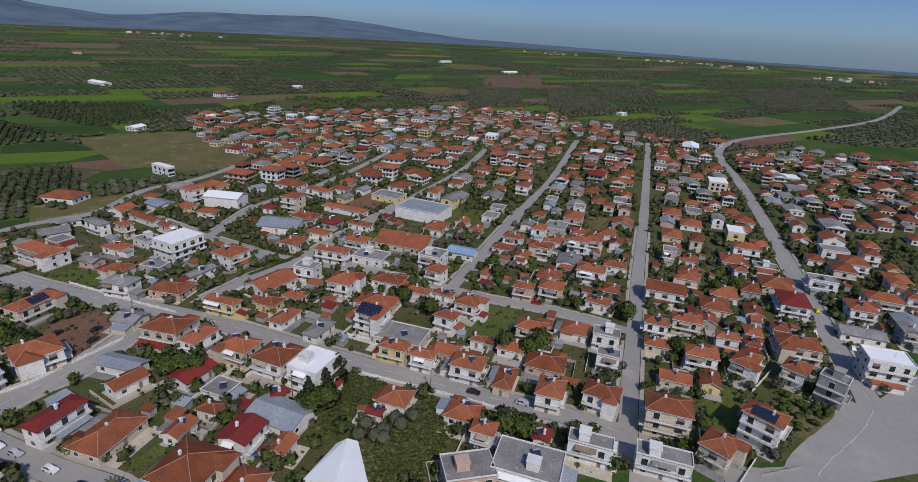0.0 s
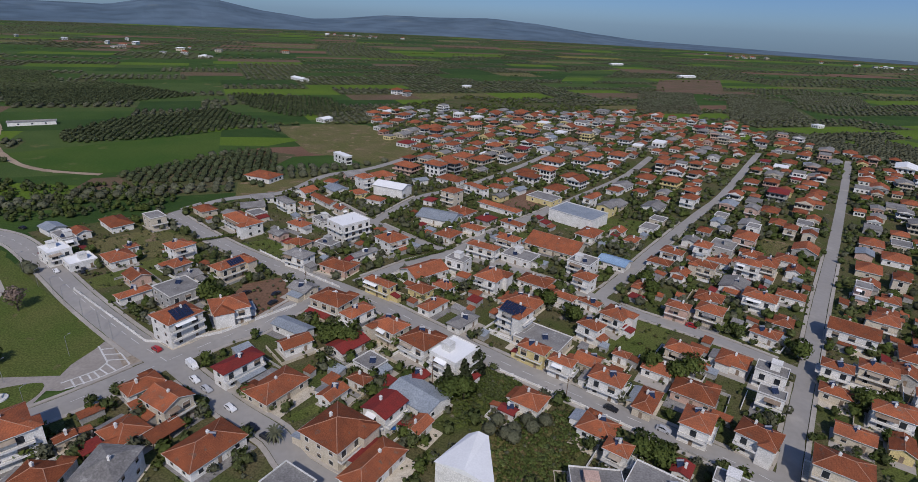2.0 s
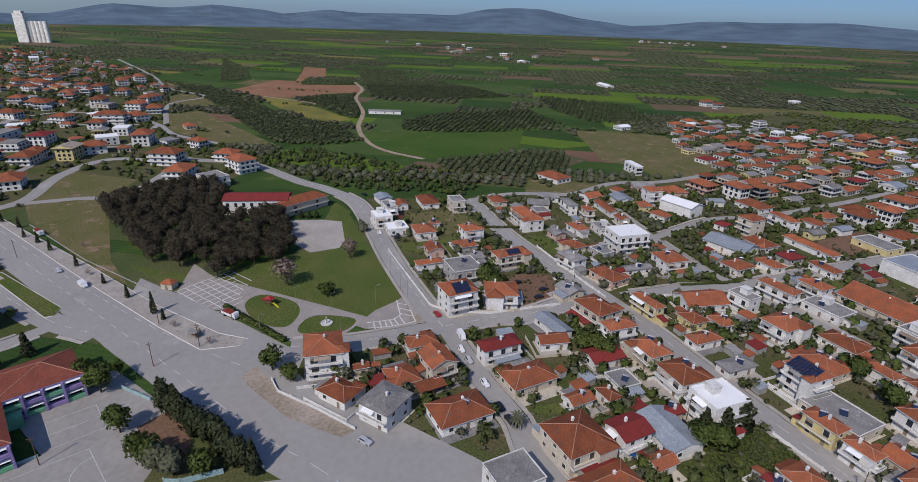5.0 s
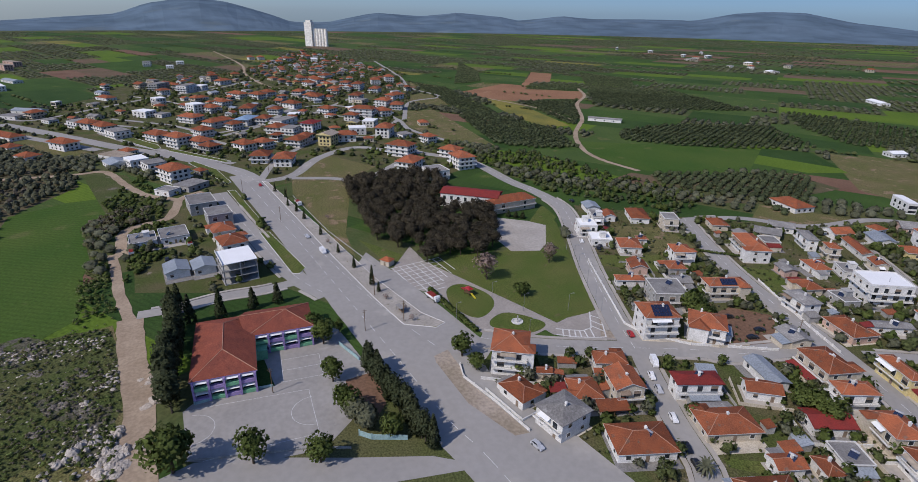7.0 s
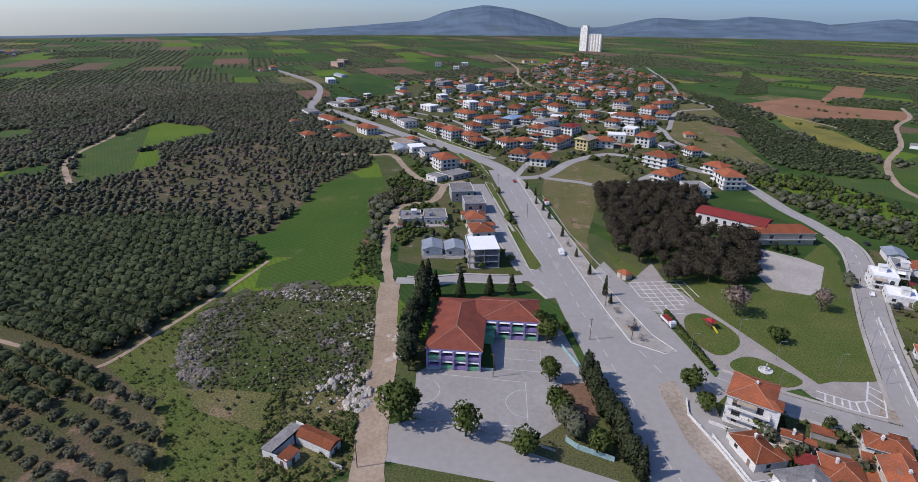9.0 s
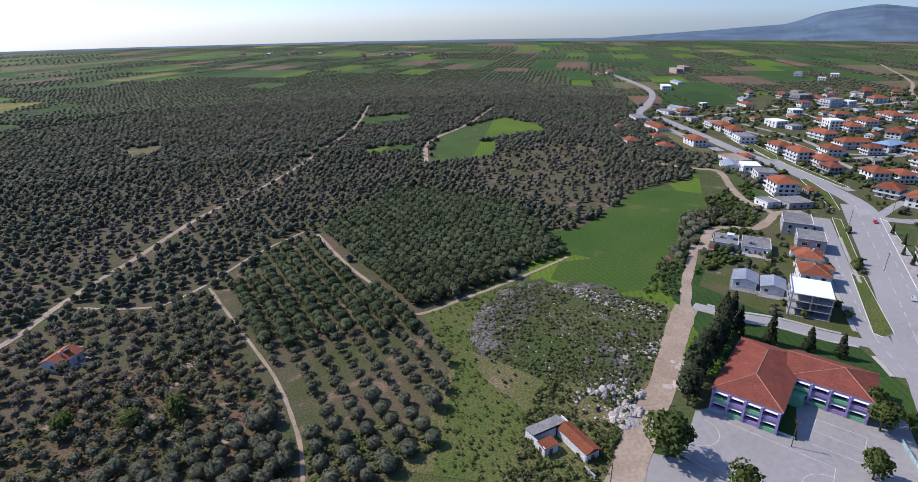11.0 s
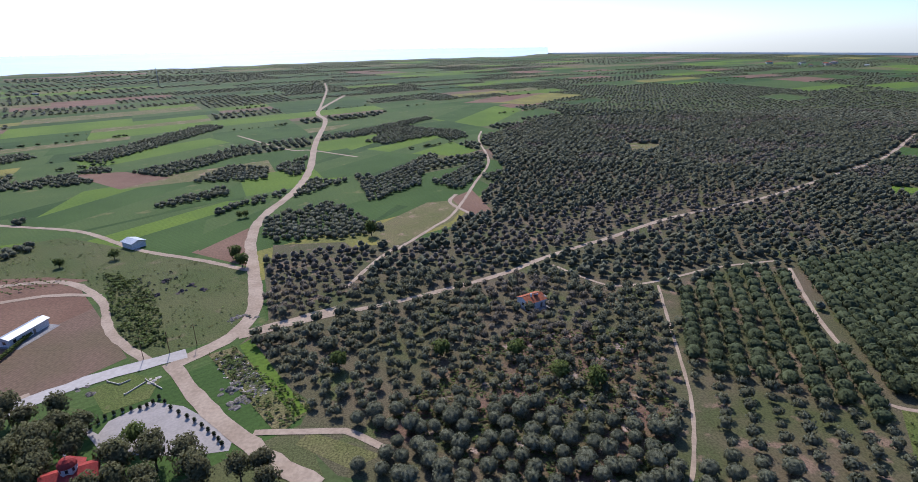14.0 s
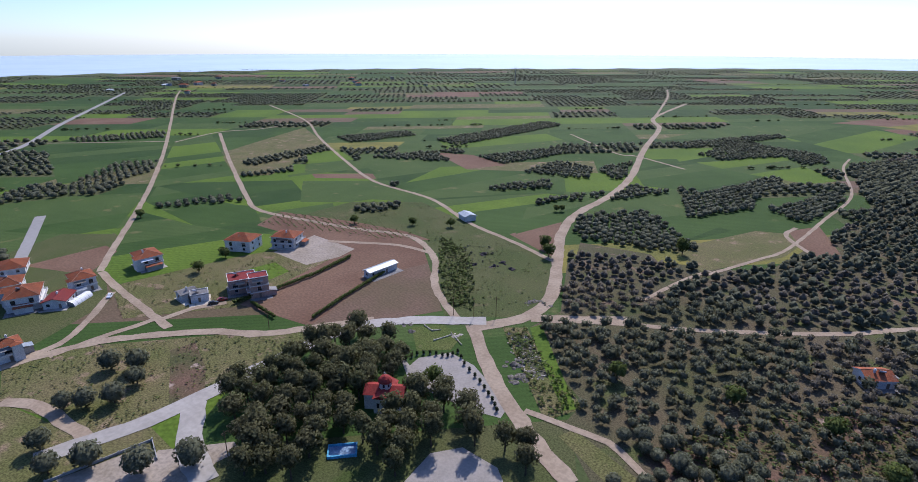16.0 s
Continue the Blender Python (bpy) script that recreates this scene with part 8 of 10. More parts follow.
for i in range(22):
    t = i / 21
    tree_at(-147 + 39 * t + row_rnd.uniform(-0.7, 0.7), 23.2 + 8.6 * t + row_rnd.uniform(-1.5, 1.5), "conifer" if i % 3 else "cypress", row_rnd.uniform(0.95, 1.35), row_rnd.uniform(1.0, 1.4), "cypresses along the boulevard")
tree_at(-119.2, 17.6, "olive", 1.2, 1.5)
tree_at(-123.5, 15.2, "olive", 1.1, 1.5)
for bx, by, bs in ((186, -72, 1.25), (178, -77, 1.3), (170, -72, 1.1), (166, -63, 1.2), (171, -57, 1.15), (176, -53, 1.0), (162, -41, 1.1), (144, -45, 1.3), (130, -51, 1.35), (121, -60, 1.4), (150, -38, 1.1)):
    tree_at(bx, by, "olive", bs, bs * 1.05)
tree_at(347.4, -171.1, "broad", 1.2, 1)
tree_at(243.1, -157.6, "broad", 1.2, 1)
tree_at(237.2, -138.7, "broad", 1.2, 1)
tree_at(171.9, -262.5, "broad", 1, 0.9)
tree_at(193.3, -252.7, "broad", 1, 0.9)
tree_at(225.6, -235.8, "broad", 1, 0.9)
tree_at(101.9, -248.7, "broad", 1.3, 1.4)
tree_at(109.0, -259.4, "broad", 1.3, 1.4)
tree_at(130.6, -326.7, "broad", 0.8, 0.8)
tree_at(127.4, -328.8, "broad", 0.8, 0.8)
tree_at(44.1, -291.0, "broad", 1.4, 1.6)
tree_at(87.8, -123.4, "broad", 1.2, 1.3)
tree_at(38.3, -159.3, "broad", 1.3, 1.2)
tree_at(3.9, -165.3, "broad", 1.3, 1.2)
tree_at(-22.4, -164.0, "broad", 1.3, 1.2)
tree_at(-35.1, -150.6, "broad", 1.3, 1.2)
tree_at(-45.7, -145.7, "broad", 1.3, 1.2)
tree_at(-134.3, 147.3, "broad", 1.5, 1.2)
tree_at(-145.0, 151.4, "broad", 1.5, 1.2)
tree_at(-139.9, 148.4, "broad", 1.5, 1.2)
tree_at(-86.7, 139.3, "broad", 1.5, 1.4)
tree_at(-84.0, 141.1, "broad", 1.5, 1.4)
tree_at(-79.6, 141.5, "broad", 1.5, 1.4)
tree_at(18.3, 221.6, "broad", 1.5, 1.4)
tree_at(16.0, 230.6, "broad", 1.5, 1.4)
tree_at(-35.2, 128.7, "broad", 1.5, 1.4)
tree_at(-39.0, 127.0, "broad", 1.5, 1.4)
tree_at(-9.5, 186.6, "broad", 1.5, 1.4)
tree_at(-20.7, 194.8, "broad", 1.5, 1.4)
tree_at(20.4, 121.1, "broad", 1.5, 1.4)
tree_at(15.5, 121.9, "broad", 1.5, 1.4)
tree_at(25.9, 162.0, "broad", 1.5, 1.4)
tree_at(30.4, 166.1, "broad", 1.5, 1.4)
tree_at(114.8, 219.4, "broad", 1.5, 1.4)
tree_at(87.3, 168.2, "broad", 1.5, 1.4)
tree_at(80.8, 167.5, "broad", 1.5, 1.4)
tree_at(124.4, 223.5, "broad", 1.5, 1.4)
tree_at(17.9, 164.8, "broad", 1.5, 1.4)
tree_at(68.1, 190.9, "broad", 1.5, 1.4)
tree_at(-22.8, 121.1, "olive", .75, .75)
tree_at(-19.6, 116.7, "olive", .75, .75)
tree_at(-17.6, 119.2, "olive", .75, .75)
tree_at(-15.0, 124.1, "olive", .75, .75)
tree_at(-13.1, 121.9, "olive", .75, .75)
tree_at(-17.1, 115.8, "olive", .75, .75)
tree_at(-24.1, 117.0, "olive", .75, .75)
tree_at(-10.2, 125.7, "olive", .75, .75)
tree_at(-36.2, 132.6, "cypress", 1.9, 1.1)
tree_at(-43.2, 139.0, "cypress", 1.9, 1.1)
tree_at(-35.5, 141.2, "cypress", 1.9, 1.1)
tree_at(-40.6, 129.4, "cypress", 1.7, 1.2)
tree_at(-37.2, 135.0, "cypress", 1.7, 1.2)
tree_at(-35.4, 143.0, "cypress", 1.7, 1.2)
# parked cars
car(-98.4, 58.9, 16, "silver", "car")
car(-107.6, 104.9, -18, "silver", "car")
car(-113.9, 107.2, -21, "white", "car")
car(-95.6, 100.5, -18, "white", "car")
car(-216.1, 153.2, 158, "white", "car")
car(-119.7, 112.6, -21, "white", "van")
car(-243.6, 20.2, 13, "white", "van")
car(-84.9, 96.1, -15, "black", "car")
car(-79.2, 94.3, -15, "black", "car")
car(-209.8, 150.5, 158, "black", "car")
car(-136.9, 115.8, 164, "red", "car")
car(-363.6, -5.6, 11, "red", "car")
car(-265.1, 14.9, 13, "silver", "car")
car(-183.9, 56.3, 17, "white", "truck")
car(-318.3, 14.8, 11, "white", "truck")
car(-55.9, 98.0, -15, "black", "car")
car(-64.6, 173.7, -21, "black", "car")
car(7.2, 140.0, -17, "black", "car")
car(33.5, 201.3, -16, "red", "car")
car(22.0, 136.1, -17, "silver", "car")
car(126.0, 178.8, 74, "silver", "car")
car(143.7, 225.9, 72, "silver", "car")
car(142.1, 190.2, 72, "white", "car")
car(150.4, 179.7, 72, "white", "car")
car(152.0, 191.2, 72, "black", "car")
car(148.0, 202.4, 72, "black", "car")
car(45.3, 118.6, 73, "white", "van")
car(43.9, 112.8, 73, "white", "van")
car(154.4, 209.1, 72, "yellow", "car")
car(-135.4, 159.0, 78, "black", "car")
car(-124.4, 162.9, 78, "black", "car")
car(-121.3, 156.4, 78, "black", "car")
car(200.5, -121.2, -122, "black", "car")
car(120.3, -98.1, -100, "black", "car")
car(200.3, -125.3, -122, "red", "car")
car(-269.7, -64.2, -167, "white", "truck")
car(-272.8, -39.6, -170, "white", "truck")
car(-256.3, -47.7, -170, "black", "car")
car(-275.9, 173.1, -178, "black", "car")
car(-208.1, 148.3, 158, "black", "car")
car(-218.2, 145.0, 158, "white", "car")
car(244.6, -100.9, 136, "white", "car")
# street lamps and utility poles
pole(-169.1, 26.3, 0, 9)
pole(-171.1, 41.0, 0, 9)
pole(-194.5, 34.8, 0, 9)
pole(-291.3, 3.5, 0, 9)
pole(-387.6, 0.6, 0, 9)
pole(-351.2, -16.2, 0, 9)
pole(-343.4, 9.6, 0, 9)
pole(-268.4, -18.3, 0, 9)
pole(101.1, -171.4, 0, 9)
pole(108.7, -167.9, 0, 9)
pole(93.7, -176.7, 0, 9)
pole(115.6, -66.7, 0, 9)
pole(163.4, -119.8, 0, 9)
pole(-101.8, -37.9, 0, 9)
pole(-143.5, -6.2, 0, 9)
lamp(-212.1, 132.9, 0)
lamp(-232.4, 141.5, 0)
lamp(-200.3, 130.1, 0)
lamp(-190.5, 126.6, 0)
lamp(-176.3, 122.3, 0)
lamp(-163.2, 118.0, 0)
lamp(-155.1, 115.5, 0)
lamp(-177.3, 78.9, 0)
lamp(-164.4, 86.7, 0)
lamp(-189.5, 55.5, 0)
lamp(-165.8, 59.7, 0)
lamp(-159.2, 103.2, 0)
lamp(-146.8, 80.4, 0)
pole(-46.8, 133.0, 0, 8)
pole(-6.2, 140.1, 0, 8)
pole(93.3, 172.6, 0, 8)
pole(136.1, 162.4, 0, 8)
pole(-82.6, 145.9, 0, 8)
pole(-116.3, 172.0, 0, 8)
# walls, fences and hedges
garden_wall([(-138.9, 51.6), (-132.7, 50.5), (-117.8, 55.7), (-104.2, 59.5)], "white", 1)
garden_wall([(-140.7, 120.6), (-134.0, 122.0), (-124.8, 132.1), (-112.3, 158.7)], "white", 1)
garden_wall([(-197.2, 136.1), (-171.2, 127.3), (-143.9, 118.2), (-137.2, 120.4)], "white", 1)
garden_wall([(-133.7, 122.9), (-120.4, 140.3), (-117.4, 151.0)], "sand", 1)
garden_wall([(-117.8, 15.1), (-115.2, 18.0), (-112.0, 27.0)], "teal", 1.6)
garden_wall([(-145.1, -27.7), (-146.8, -15.2), (-146.8, -6.0)], "teal", 0.9)
garden_wall([(-122.7, -29.6), (-120.9, -20.0), (-116.9, 2.2), (-113.6, 12.2)], "grey", 0.6)
garden_wall([(-163.2, 16.3), (-152.0, 21.1)], "teal", 1.2)
garden_wall([(-28.3, 146.5), (-1.6, 138.5), (17.8, 132.0)], "white", 1)
garden_wall([(-156.1, 195.8), (-120.3, 182.7), (-104.3, 177.8)], "white", 1)
garden_wall([(0.3, 137.2), (19.6, 132.1), (32.9, 128.2)], "grey", 0.8)
garden_wall([(-129.4, 174.9), (-103.7, 163.8), (-82.4, 159.5)], "white", 1)
garden_wall([(72.2, 116.4), (82.7, 112.1), (95.7, 116.1)], "grey", 0.8)
garden_wall([(-175.9, 261.2), (-167.3, 303.3), (-156.3, 352.2), (-140.4, 403.9)], "white", 1)
garden_wall([(-38.0, 169.0), (-14.7, 162.8), (1.2, 161.4)], "white", 1)
garden_wall([(-221.6, 40.3), (-270.9, 25.8), (-336.3, 12.7)], "grey", 0.4)
hedge([(-191.3, 57.1), (-176.4, 59.7), (-155.8, 63.8)], 1.5, 2.2)
hedge([(193.2, -125.9), (189.7, -138.3), (186.8, -166.9), (188.3, -193.0)], 1.6, 1.5)
hedge([(155.0, -134.8), (157.3, -152.3), (160.7, -188.0)], 1.5, 1.3)
hedge([(186.9, -130.0), (168.0, -126.5)], 1.5, 1.3)
hedge([(-101.8, 223.4), (-107.2, 248.0), (-82.6, 236.0), (-74.7, 235.0), (-89.9, 211.5)], 1.2, 1)
hedge([(-195.5, 185.9), (-173.5, 213.3)], 1.3, 1.2)
# rocks and rubble on the rough land
rock_pile(-134.3, -54.5, 13, 6, 2.6, "rock")
rock_pile(-124.8, -45.7, 7, 7, 1.6, "rock")
rock_pile(-164.2, -54.0, 4, 3, 1, "rock")
rock_pile(-155.8, -57.3, 4, 3, 1, "rock")
rock_pile(-169.1, -53.5, 4, 3, 1, "rock")
rock_pile(-140.6, -108.0, 9, 7, 1.4, "rubble")
rock_pile(-152.5, -113.8, 9, 7, 1.4, "rubble")
rock_pile(-168.4, -116.0, 9, 7, 1.4, "rubble")
rock_pile(-133.0, -97.4, 9, 7, 1.4, "rubble")
rock_pile(-134.1, -103.3, 9, 7, 1.4, "rubble")
rock_pile(-193.9, -93.1, 9, 6, 1.2, "rubble")
rock_pile(-193.7, -81.9, 9, 6, 1.2, "rubble")
rock_pile(-187.9, -101.5, 9, 6, 1.2, "rubble")
rock_pile(-162.6, -41.7, 8, 6, 1, "sandrock")
rock_pile(-150.4, -38.8, 8, 6, 1, "sandrock")
rock_pile(-146.9, -109.8, 6, 4, 0.7, "rubble")
rock_pile(-158.2, -113.5, 6, 4, 0.7, "rubble")
rock_pile(-169.6, -113.9, 6, 4, 0.7, "rubble")
rock_pile(-180.2, -111.7, 6, 4, 0.7, "rubble")
rock_pile(-131.0, -101.0, 6, 4, 0.7, "rubble")
rock_pile(-163.4, -104.2, 6, 4, 0.7, "rubble")
rock_pile(-144.9, -100.4, 6, 4, 0.7, "rubble")
rock_pile(-190.1, -94.1, 6, 4, 0.7, "rubble")
rock_pile(-188.8, -85.1, 6, 4, 0.7, "rubble")
rock_pile(-189.4, -78.7, 6, 4, 0.7, "rubble")
rock_pile(-156.8, -63.2, 6, 4, 0.7, "rubble")
rock_pile(-151.9, -56.8, 6, 4, 0.7, "rubble")
rock_pile(-137.9, -45.5, 9, 5, 1.8, "rock")
rock_pile(-134.3, -48.2, 9, 5, 1.8, "rock")
rock_pile(-131.4, -43.0, 9, 5, 1.8, "rock")
rock_pile(-128.1, -45.7, 9, 5, 1.8, "rock")
rock_pile(-176.2, -75.5, 5, 4, 0.8, "rubble")
rock_pile(-166.7, -65.4, 5, 4, 0.8, "rubble")
rock_pile(-155.6, -65.5, 5, 4, 0.8, "rubble")
rock_pile(-171.7, -61.9, 5, 4, 0.8, "rubble")
rock_pile(-146.3, -67.0, 5, 4, 0.8, "rubble")
rock_pile(64.1, -146.5, 5, 4, 1, "rubble")
rock_pile(69.8, -151.3, 5, 4, 1, "rubble")
rock_pile(81.5, -197.7, 9, 4, 0.9, "rubble")
rock_pile(118.0, -228.9, 6, 4, 1.4, "bush")
rock_pile(110.7, -224.5, 6, 4, 1.4, "bush")
rock_pile(119.8, -223.1, 6, 4, 1.4, "bush")
rock_pile(71.6, -148.4, 6, 5, 1.2, "rubble")
# single landmark buildings
church(94.8, -108.0)
basin(91.4, -85.1)
silo(-1881.6, 175.8)
mast(672.3, -1335.8)
playground(-183.3, 71.1)
concrete_frame(-230.6, -17.0)
tractor(-50.4, 108.4)
hut(-221.7, 46.2)
wedge_hall()
ruin()
monument(-157.9, 81.0)
bus_shelter(-178.4, 41.4, 14)
greenhouse(252, -92, 118, 11, 2.2)
surface("sand", [(146, -38), (139, -57), (133, -54), (124, -50), (128, -36)], 0.088)
garden_wall([(147, -36), (139.5, -59.5), (131, -56)], "grey", 0.8)
garden_wall([(103.9, -147.1), (100.7, -154.0)], "sand", 0.5)
garden_wall([(113.5, -154.4), (108.7, -152.7), (106.4, -155.2)], "sand", 0.5)
garden_wall([(101.3, -155.0), (93.6, -150.0)], "sand", 0.5)
porch(-103.6, 85.4, 77, 4.6, 2.0, 2.5, "tile")
porch(-116.0, 74.4, 74, 2.6, 1.6, 2.3, "maroon")
surface("asphalt", [(-237.7, 39.4), (-201.6, 50.7), (-176.2, 57.9), (-152.4, 63.7), (-144.2, 80.3), (-134.0, 101.6), (-126.8, 100.3), (-144.2, 65.1), (-137.9, 59.4), (-120.2, 59.0), (-105.2, 69.2), (-75.6, 77.6), (-56.5, 81.4), (-84.3, 49.6), (-134.6, 25.4), (-210.6, 25.2)], 0.128)
surface("asphalt", [(73.3, 115.4), (84.2, 115.2), (101.3, 117.6), (122.9, 133.2), (135.4, 146.5), (164.3, 165.1), (155.3, 145.4), (137.8, 119.3), (95.7, 108.2), (71.8, 108.3)], 0.126)
surface("grass_park", [(-40.9, 132.2), (-34.6, 146.9), (-20.1, 143.2), (-22.2, 130.7), (-33.1, 115.8)], 0.0613)
surface("grass", [(-27.8, 121.1), (-17.4, 128.9), (4.1, 138.7), (4.1, 125.6), (-3.1, 110.1), (-2.5, 105.5), (-20.1, 100.4)], 0.0626)
surface("grass_park", [(-3.8, 187.2), (12.6, 201.4), (25.9, 200.4), (22.9, 177.1), (11.8, 167.9), (0.0, 174.6)], 0.0639)
surface("grass_park", [(77.0, 141.3), (97.1, 155.3), (84.4, 128.8), (75.7, 121.0)], 0.0652)
surface("grass", [(100.0, 143.4), (125.3, 158.0), (131.4, 143.3), (106.2, 125.8), (99.3, 130.0)], 0.0665)
surface("grass_park", [(-202.4, 140.1), (-192.8, 173.3), (-174.5, 164.9), (-190.2, 139.8)], 0.0678)
surface("soil", [(-138.7, 150.9), (-141.8, 165.8), (-131.2, 177.3), (-113.7, 159.6), (-120.1, 143.3)], 0.0691)
surface("soil", [(-71.9, 309.3), (-58.4, 354.0), (-39.5, 347.5), (-51.3, 307.0)], 0.0704)
surface("grass_park", [(-54.9, 273.2), (-29.7, 272.9), (-31.7, 264.0), (-43.3, 260.5)], 0.0717)
surface("grass_park", [(-13.2, 315.5), (15.5, 320.8), (14.9, 294.2), (-8.4, 290.2)], 0.073)
surface("grass", [(77.0, 320.5), (94.5, 318.1), (88.1, 291.9), (75.3, 294.5)], 0.0743)
surface("grass_park", [(-79.3, 103.2), (-71.8, 118.4), (-67.7, 114.2), (-76.5, 101.7)], 0.0756)
surface("grass", [(-234.6, 171.9), (-220.8, 199.9), (-179.8, 192.8), (-187.2, 175.7), (-211.4, 164.0)], 0.0782)
surface("grass_park", [(-170.4, 200.0), (-158.6, 214.1), (-138.3, 196.2), (-147.2, 189.5)], 0.0795)
planter(104.8, -130.9)
planter(104.1, -133.4)
planter(103.4, -135.7)
planter(101.7, -137.3)
planter(99.8, -138.6)
planter(97.6, -139.3)
planter(95.2, -139.8)
planter(93.6, -140.8)
planter(92.6, -142.5)
planter(91.9, -144.8)
planter(89.0, -142.4)
planter(85.8, -139.4)
planter(82.3, -137.1)
planter(78.9, -135.1)
planter(75.9, -133.2)
planter(72.9, -131.0)
planter(70.2, -128.9)
planter(67.7, -126.9)
planter(65.7, -124.9)
planter(64.0, -123.0)
palm(-76.2, 94.0)
rock_pile(98.5, -154.3, 6, 4, 0.7, "sandrock")
rock_pile(120.3, -151.9, 5, 3, 0.8, "rubble")
rock_pile(115.9, -147.7, 5, 3, 0.8, "rubble")
rock_pile(64.8, -144.4, 6, 5, 1, "rubble")
rock_pile(66.5, -141.6, 6, 5, 1, "rubble")
rock_pile(132.2, -234.6, 6, 4, 1.3, "bush")
rock_pile(128.7, -219.2, 6, 4, 1.3, "bush")
rock_pile(87.2, -196.3, 8, 4, 0.9, "rubble")
bands([(-145.5, 90.7, -141.9, 96.5), (-141.9, 96.5, -139.7, 101.9), (-139.7, 101.9, -138.5, 106.7), (-149.0, 92.2, -146.3, 97.6), (-146.3, 97.6, -144.7, 101.2), (-147.5, 94.3, -143.5, 92.4), (-146.7, 96.4, -142.6, 94.5), (-146.0, 98.3, -141.9, 96.5), (-145.3, 99.9, -140.8, 98.2), (-144.7, 101.5, -140.1, 100.4), (-145.6, 104.4, -139.4, 102.6), (-144.7, 101.2, -145.6, 105.0), (-145.6, 105.0, -155.8, 110.7), (-138.5, 106.7, -153.8, 113.9), (-150.2, 107.6, -145.8, 109.9), (-146.8, 105.6, -141.9, 108.3), (-153.5, 109.4, -150.3, 111.7)])
surface("sand", [(-150.7, 45.6), (-142.9, 44.7), (-120.5, 47.6), (-104.0, 55.0), (-103.8, 59.3), (-117.3, 55.5), (-132.2, 50.3), (-138.3, 51.4), (-148.7, 50.6)], 0.1305)
surface("grass_park", [(-134.2, -132.3), (-149.5, -128.9), (-173.8, -128.9), (-186.4, -118.6), (-155.3, -118.6), (-126.7, -101.2), (-117.1, -91.0), (-110.8, -67.5), (-84.6, -58.6), (-75.9, -73.7), (-113.3, -97.6)], 0.0885)
surface("stony", [(-126.1, -100.7), (-135.4, -108.9), (-155.3, -118.6), (-177.9, -119.3), (-191.3, -112.3), (-185.4, -102.4), (-161.0, -98.7), (-143.8, -94.1), (-131.9, -90.6), (-125.5, -94.7)], 0.091)
surface("stony", [(-195.8, -104.3), (-202.1, -85.7), (-192.9, -72.3), (-180.8, -81.4), (-183.5, -93.5)], 0.091)
surface("stony", [(-160.9, -72.1), (-163.8, -62.8), (-153.9, -53.3), (-146.1, -56.5), (-151.3, -65.3)], 0.091)
surface("stony", [(-153.6, -59.3), (-153.3, -50.5), (-134.3, -44.8), (-127.8, -50.7), (-131.9, -56.7)], 0.0912)
surface("lush", [(78.0, -175.7), (75.1, -180.4), (54.9, -152.4), (43.9, -137.1), (47.1, -134.4), (61.3, -152.4)], 0.0916)
surface("stony", [(83.5, -167.8), (75.0, -169.5), (59.1, -149.7), (59.3, -145.5), (71.5, -154.7)], 0.0914)


def solar_roof(x, y, n):
    """Photovoltaic panels on the roof slope of the nearest house that looks most to the south."""
    root = min((o for o in scene.collection.objects if o.name.startswith("house")), key=lambda o: (o.location.xy - Vector((x, y))).length)
    me = next(c for c in root.children if c.name.startswith("roof")).data
    inv = root.matrix_basis.to_3x3()
    slope = max((p for p in me.polygons if p.material_index == 0 and p.normal.z > 0.5), key=lambda p: (inv @ p.normal).dot(sun_way) + 0.02 * p.area)
    nrm = slope.normal.copy()
    u = Vector((0, 0, 1)).cross(nrm).normalized()
    v = nrm.cross(u)
    arr = part("solar_array", Geo().box(-0.1, -0.1, 0, 0.1, 0.1, 0.05).mesh("rail", "steel"), root, "dark blue photovoltaic panels on the roof", pose(*slope.center))
    pan = Geo().box(-0.5, -0.82, 0.02, 0.5, 0.82, 0.07).mesh("panel", "panel")
    rows = 3 if n > 12 else 2
    turn = Matrix((u, v, nrm)).transposed().to_4x4()
    for i in range(n):
        cx, cy = (i // rows - (n // rows - 1) / 2) * 1.08, (i % rows - (rows - 1) / 2) * 1.72
        part("panel", pan, arr, m=Matrix.Translation(u * cx + v * cy + nrm * 0.1) @ turn)


solar_roof(-139, 128, 18)
solar_roof(-150, 170, 12)
solar_roof(-29, 173, 24)
solar_roof(91, 125, 12)
# small sheds in the yards
shed_rnd = random.Random(5)
town_box = np.asarray(TOWN, float)
placed = 0
for _ in range(6000):
    sx, sy = shed_rnd.uniform(town_box[:, 0].min(), town_box[:, 0].max()), shed_rnd.uniform(town_box[:, 1].min(), town_box[:, 1].max())
    w, d = shed_rnd.uniform(1.3, 3.0), shed_rnd.uniform(1.1, 2.2)
    here = np.array([sx]), np.array([sy])
    if placed >= 170 or math.hypot(sx, sy) > 300 or not inside(TOWN, *here)[0] or any(inside(v, *here)[0] for v in VACANT):
        continue
    gap, way = road_gap(*here)
    if gap[0] > 3.5 and all(math.hypot(sx - a2, sy - b2) > c2 + max(w, d) for a2, b2, c2 in HOUSE_SPOTS):
        garden_shed(sx, sy, math.degrees(way[0]), w, d, shed_rnd.choice(("tile", "tile", "tile", "metal", "grey", "maroon")))
        placed += 1
school()
gym()


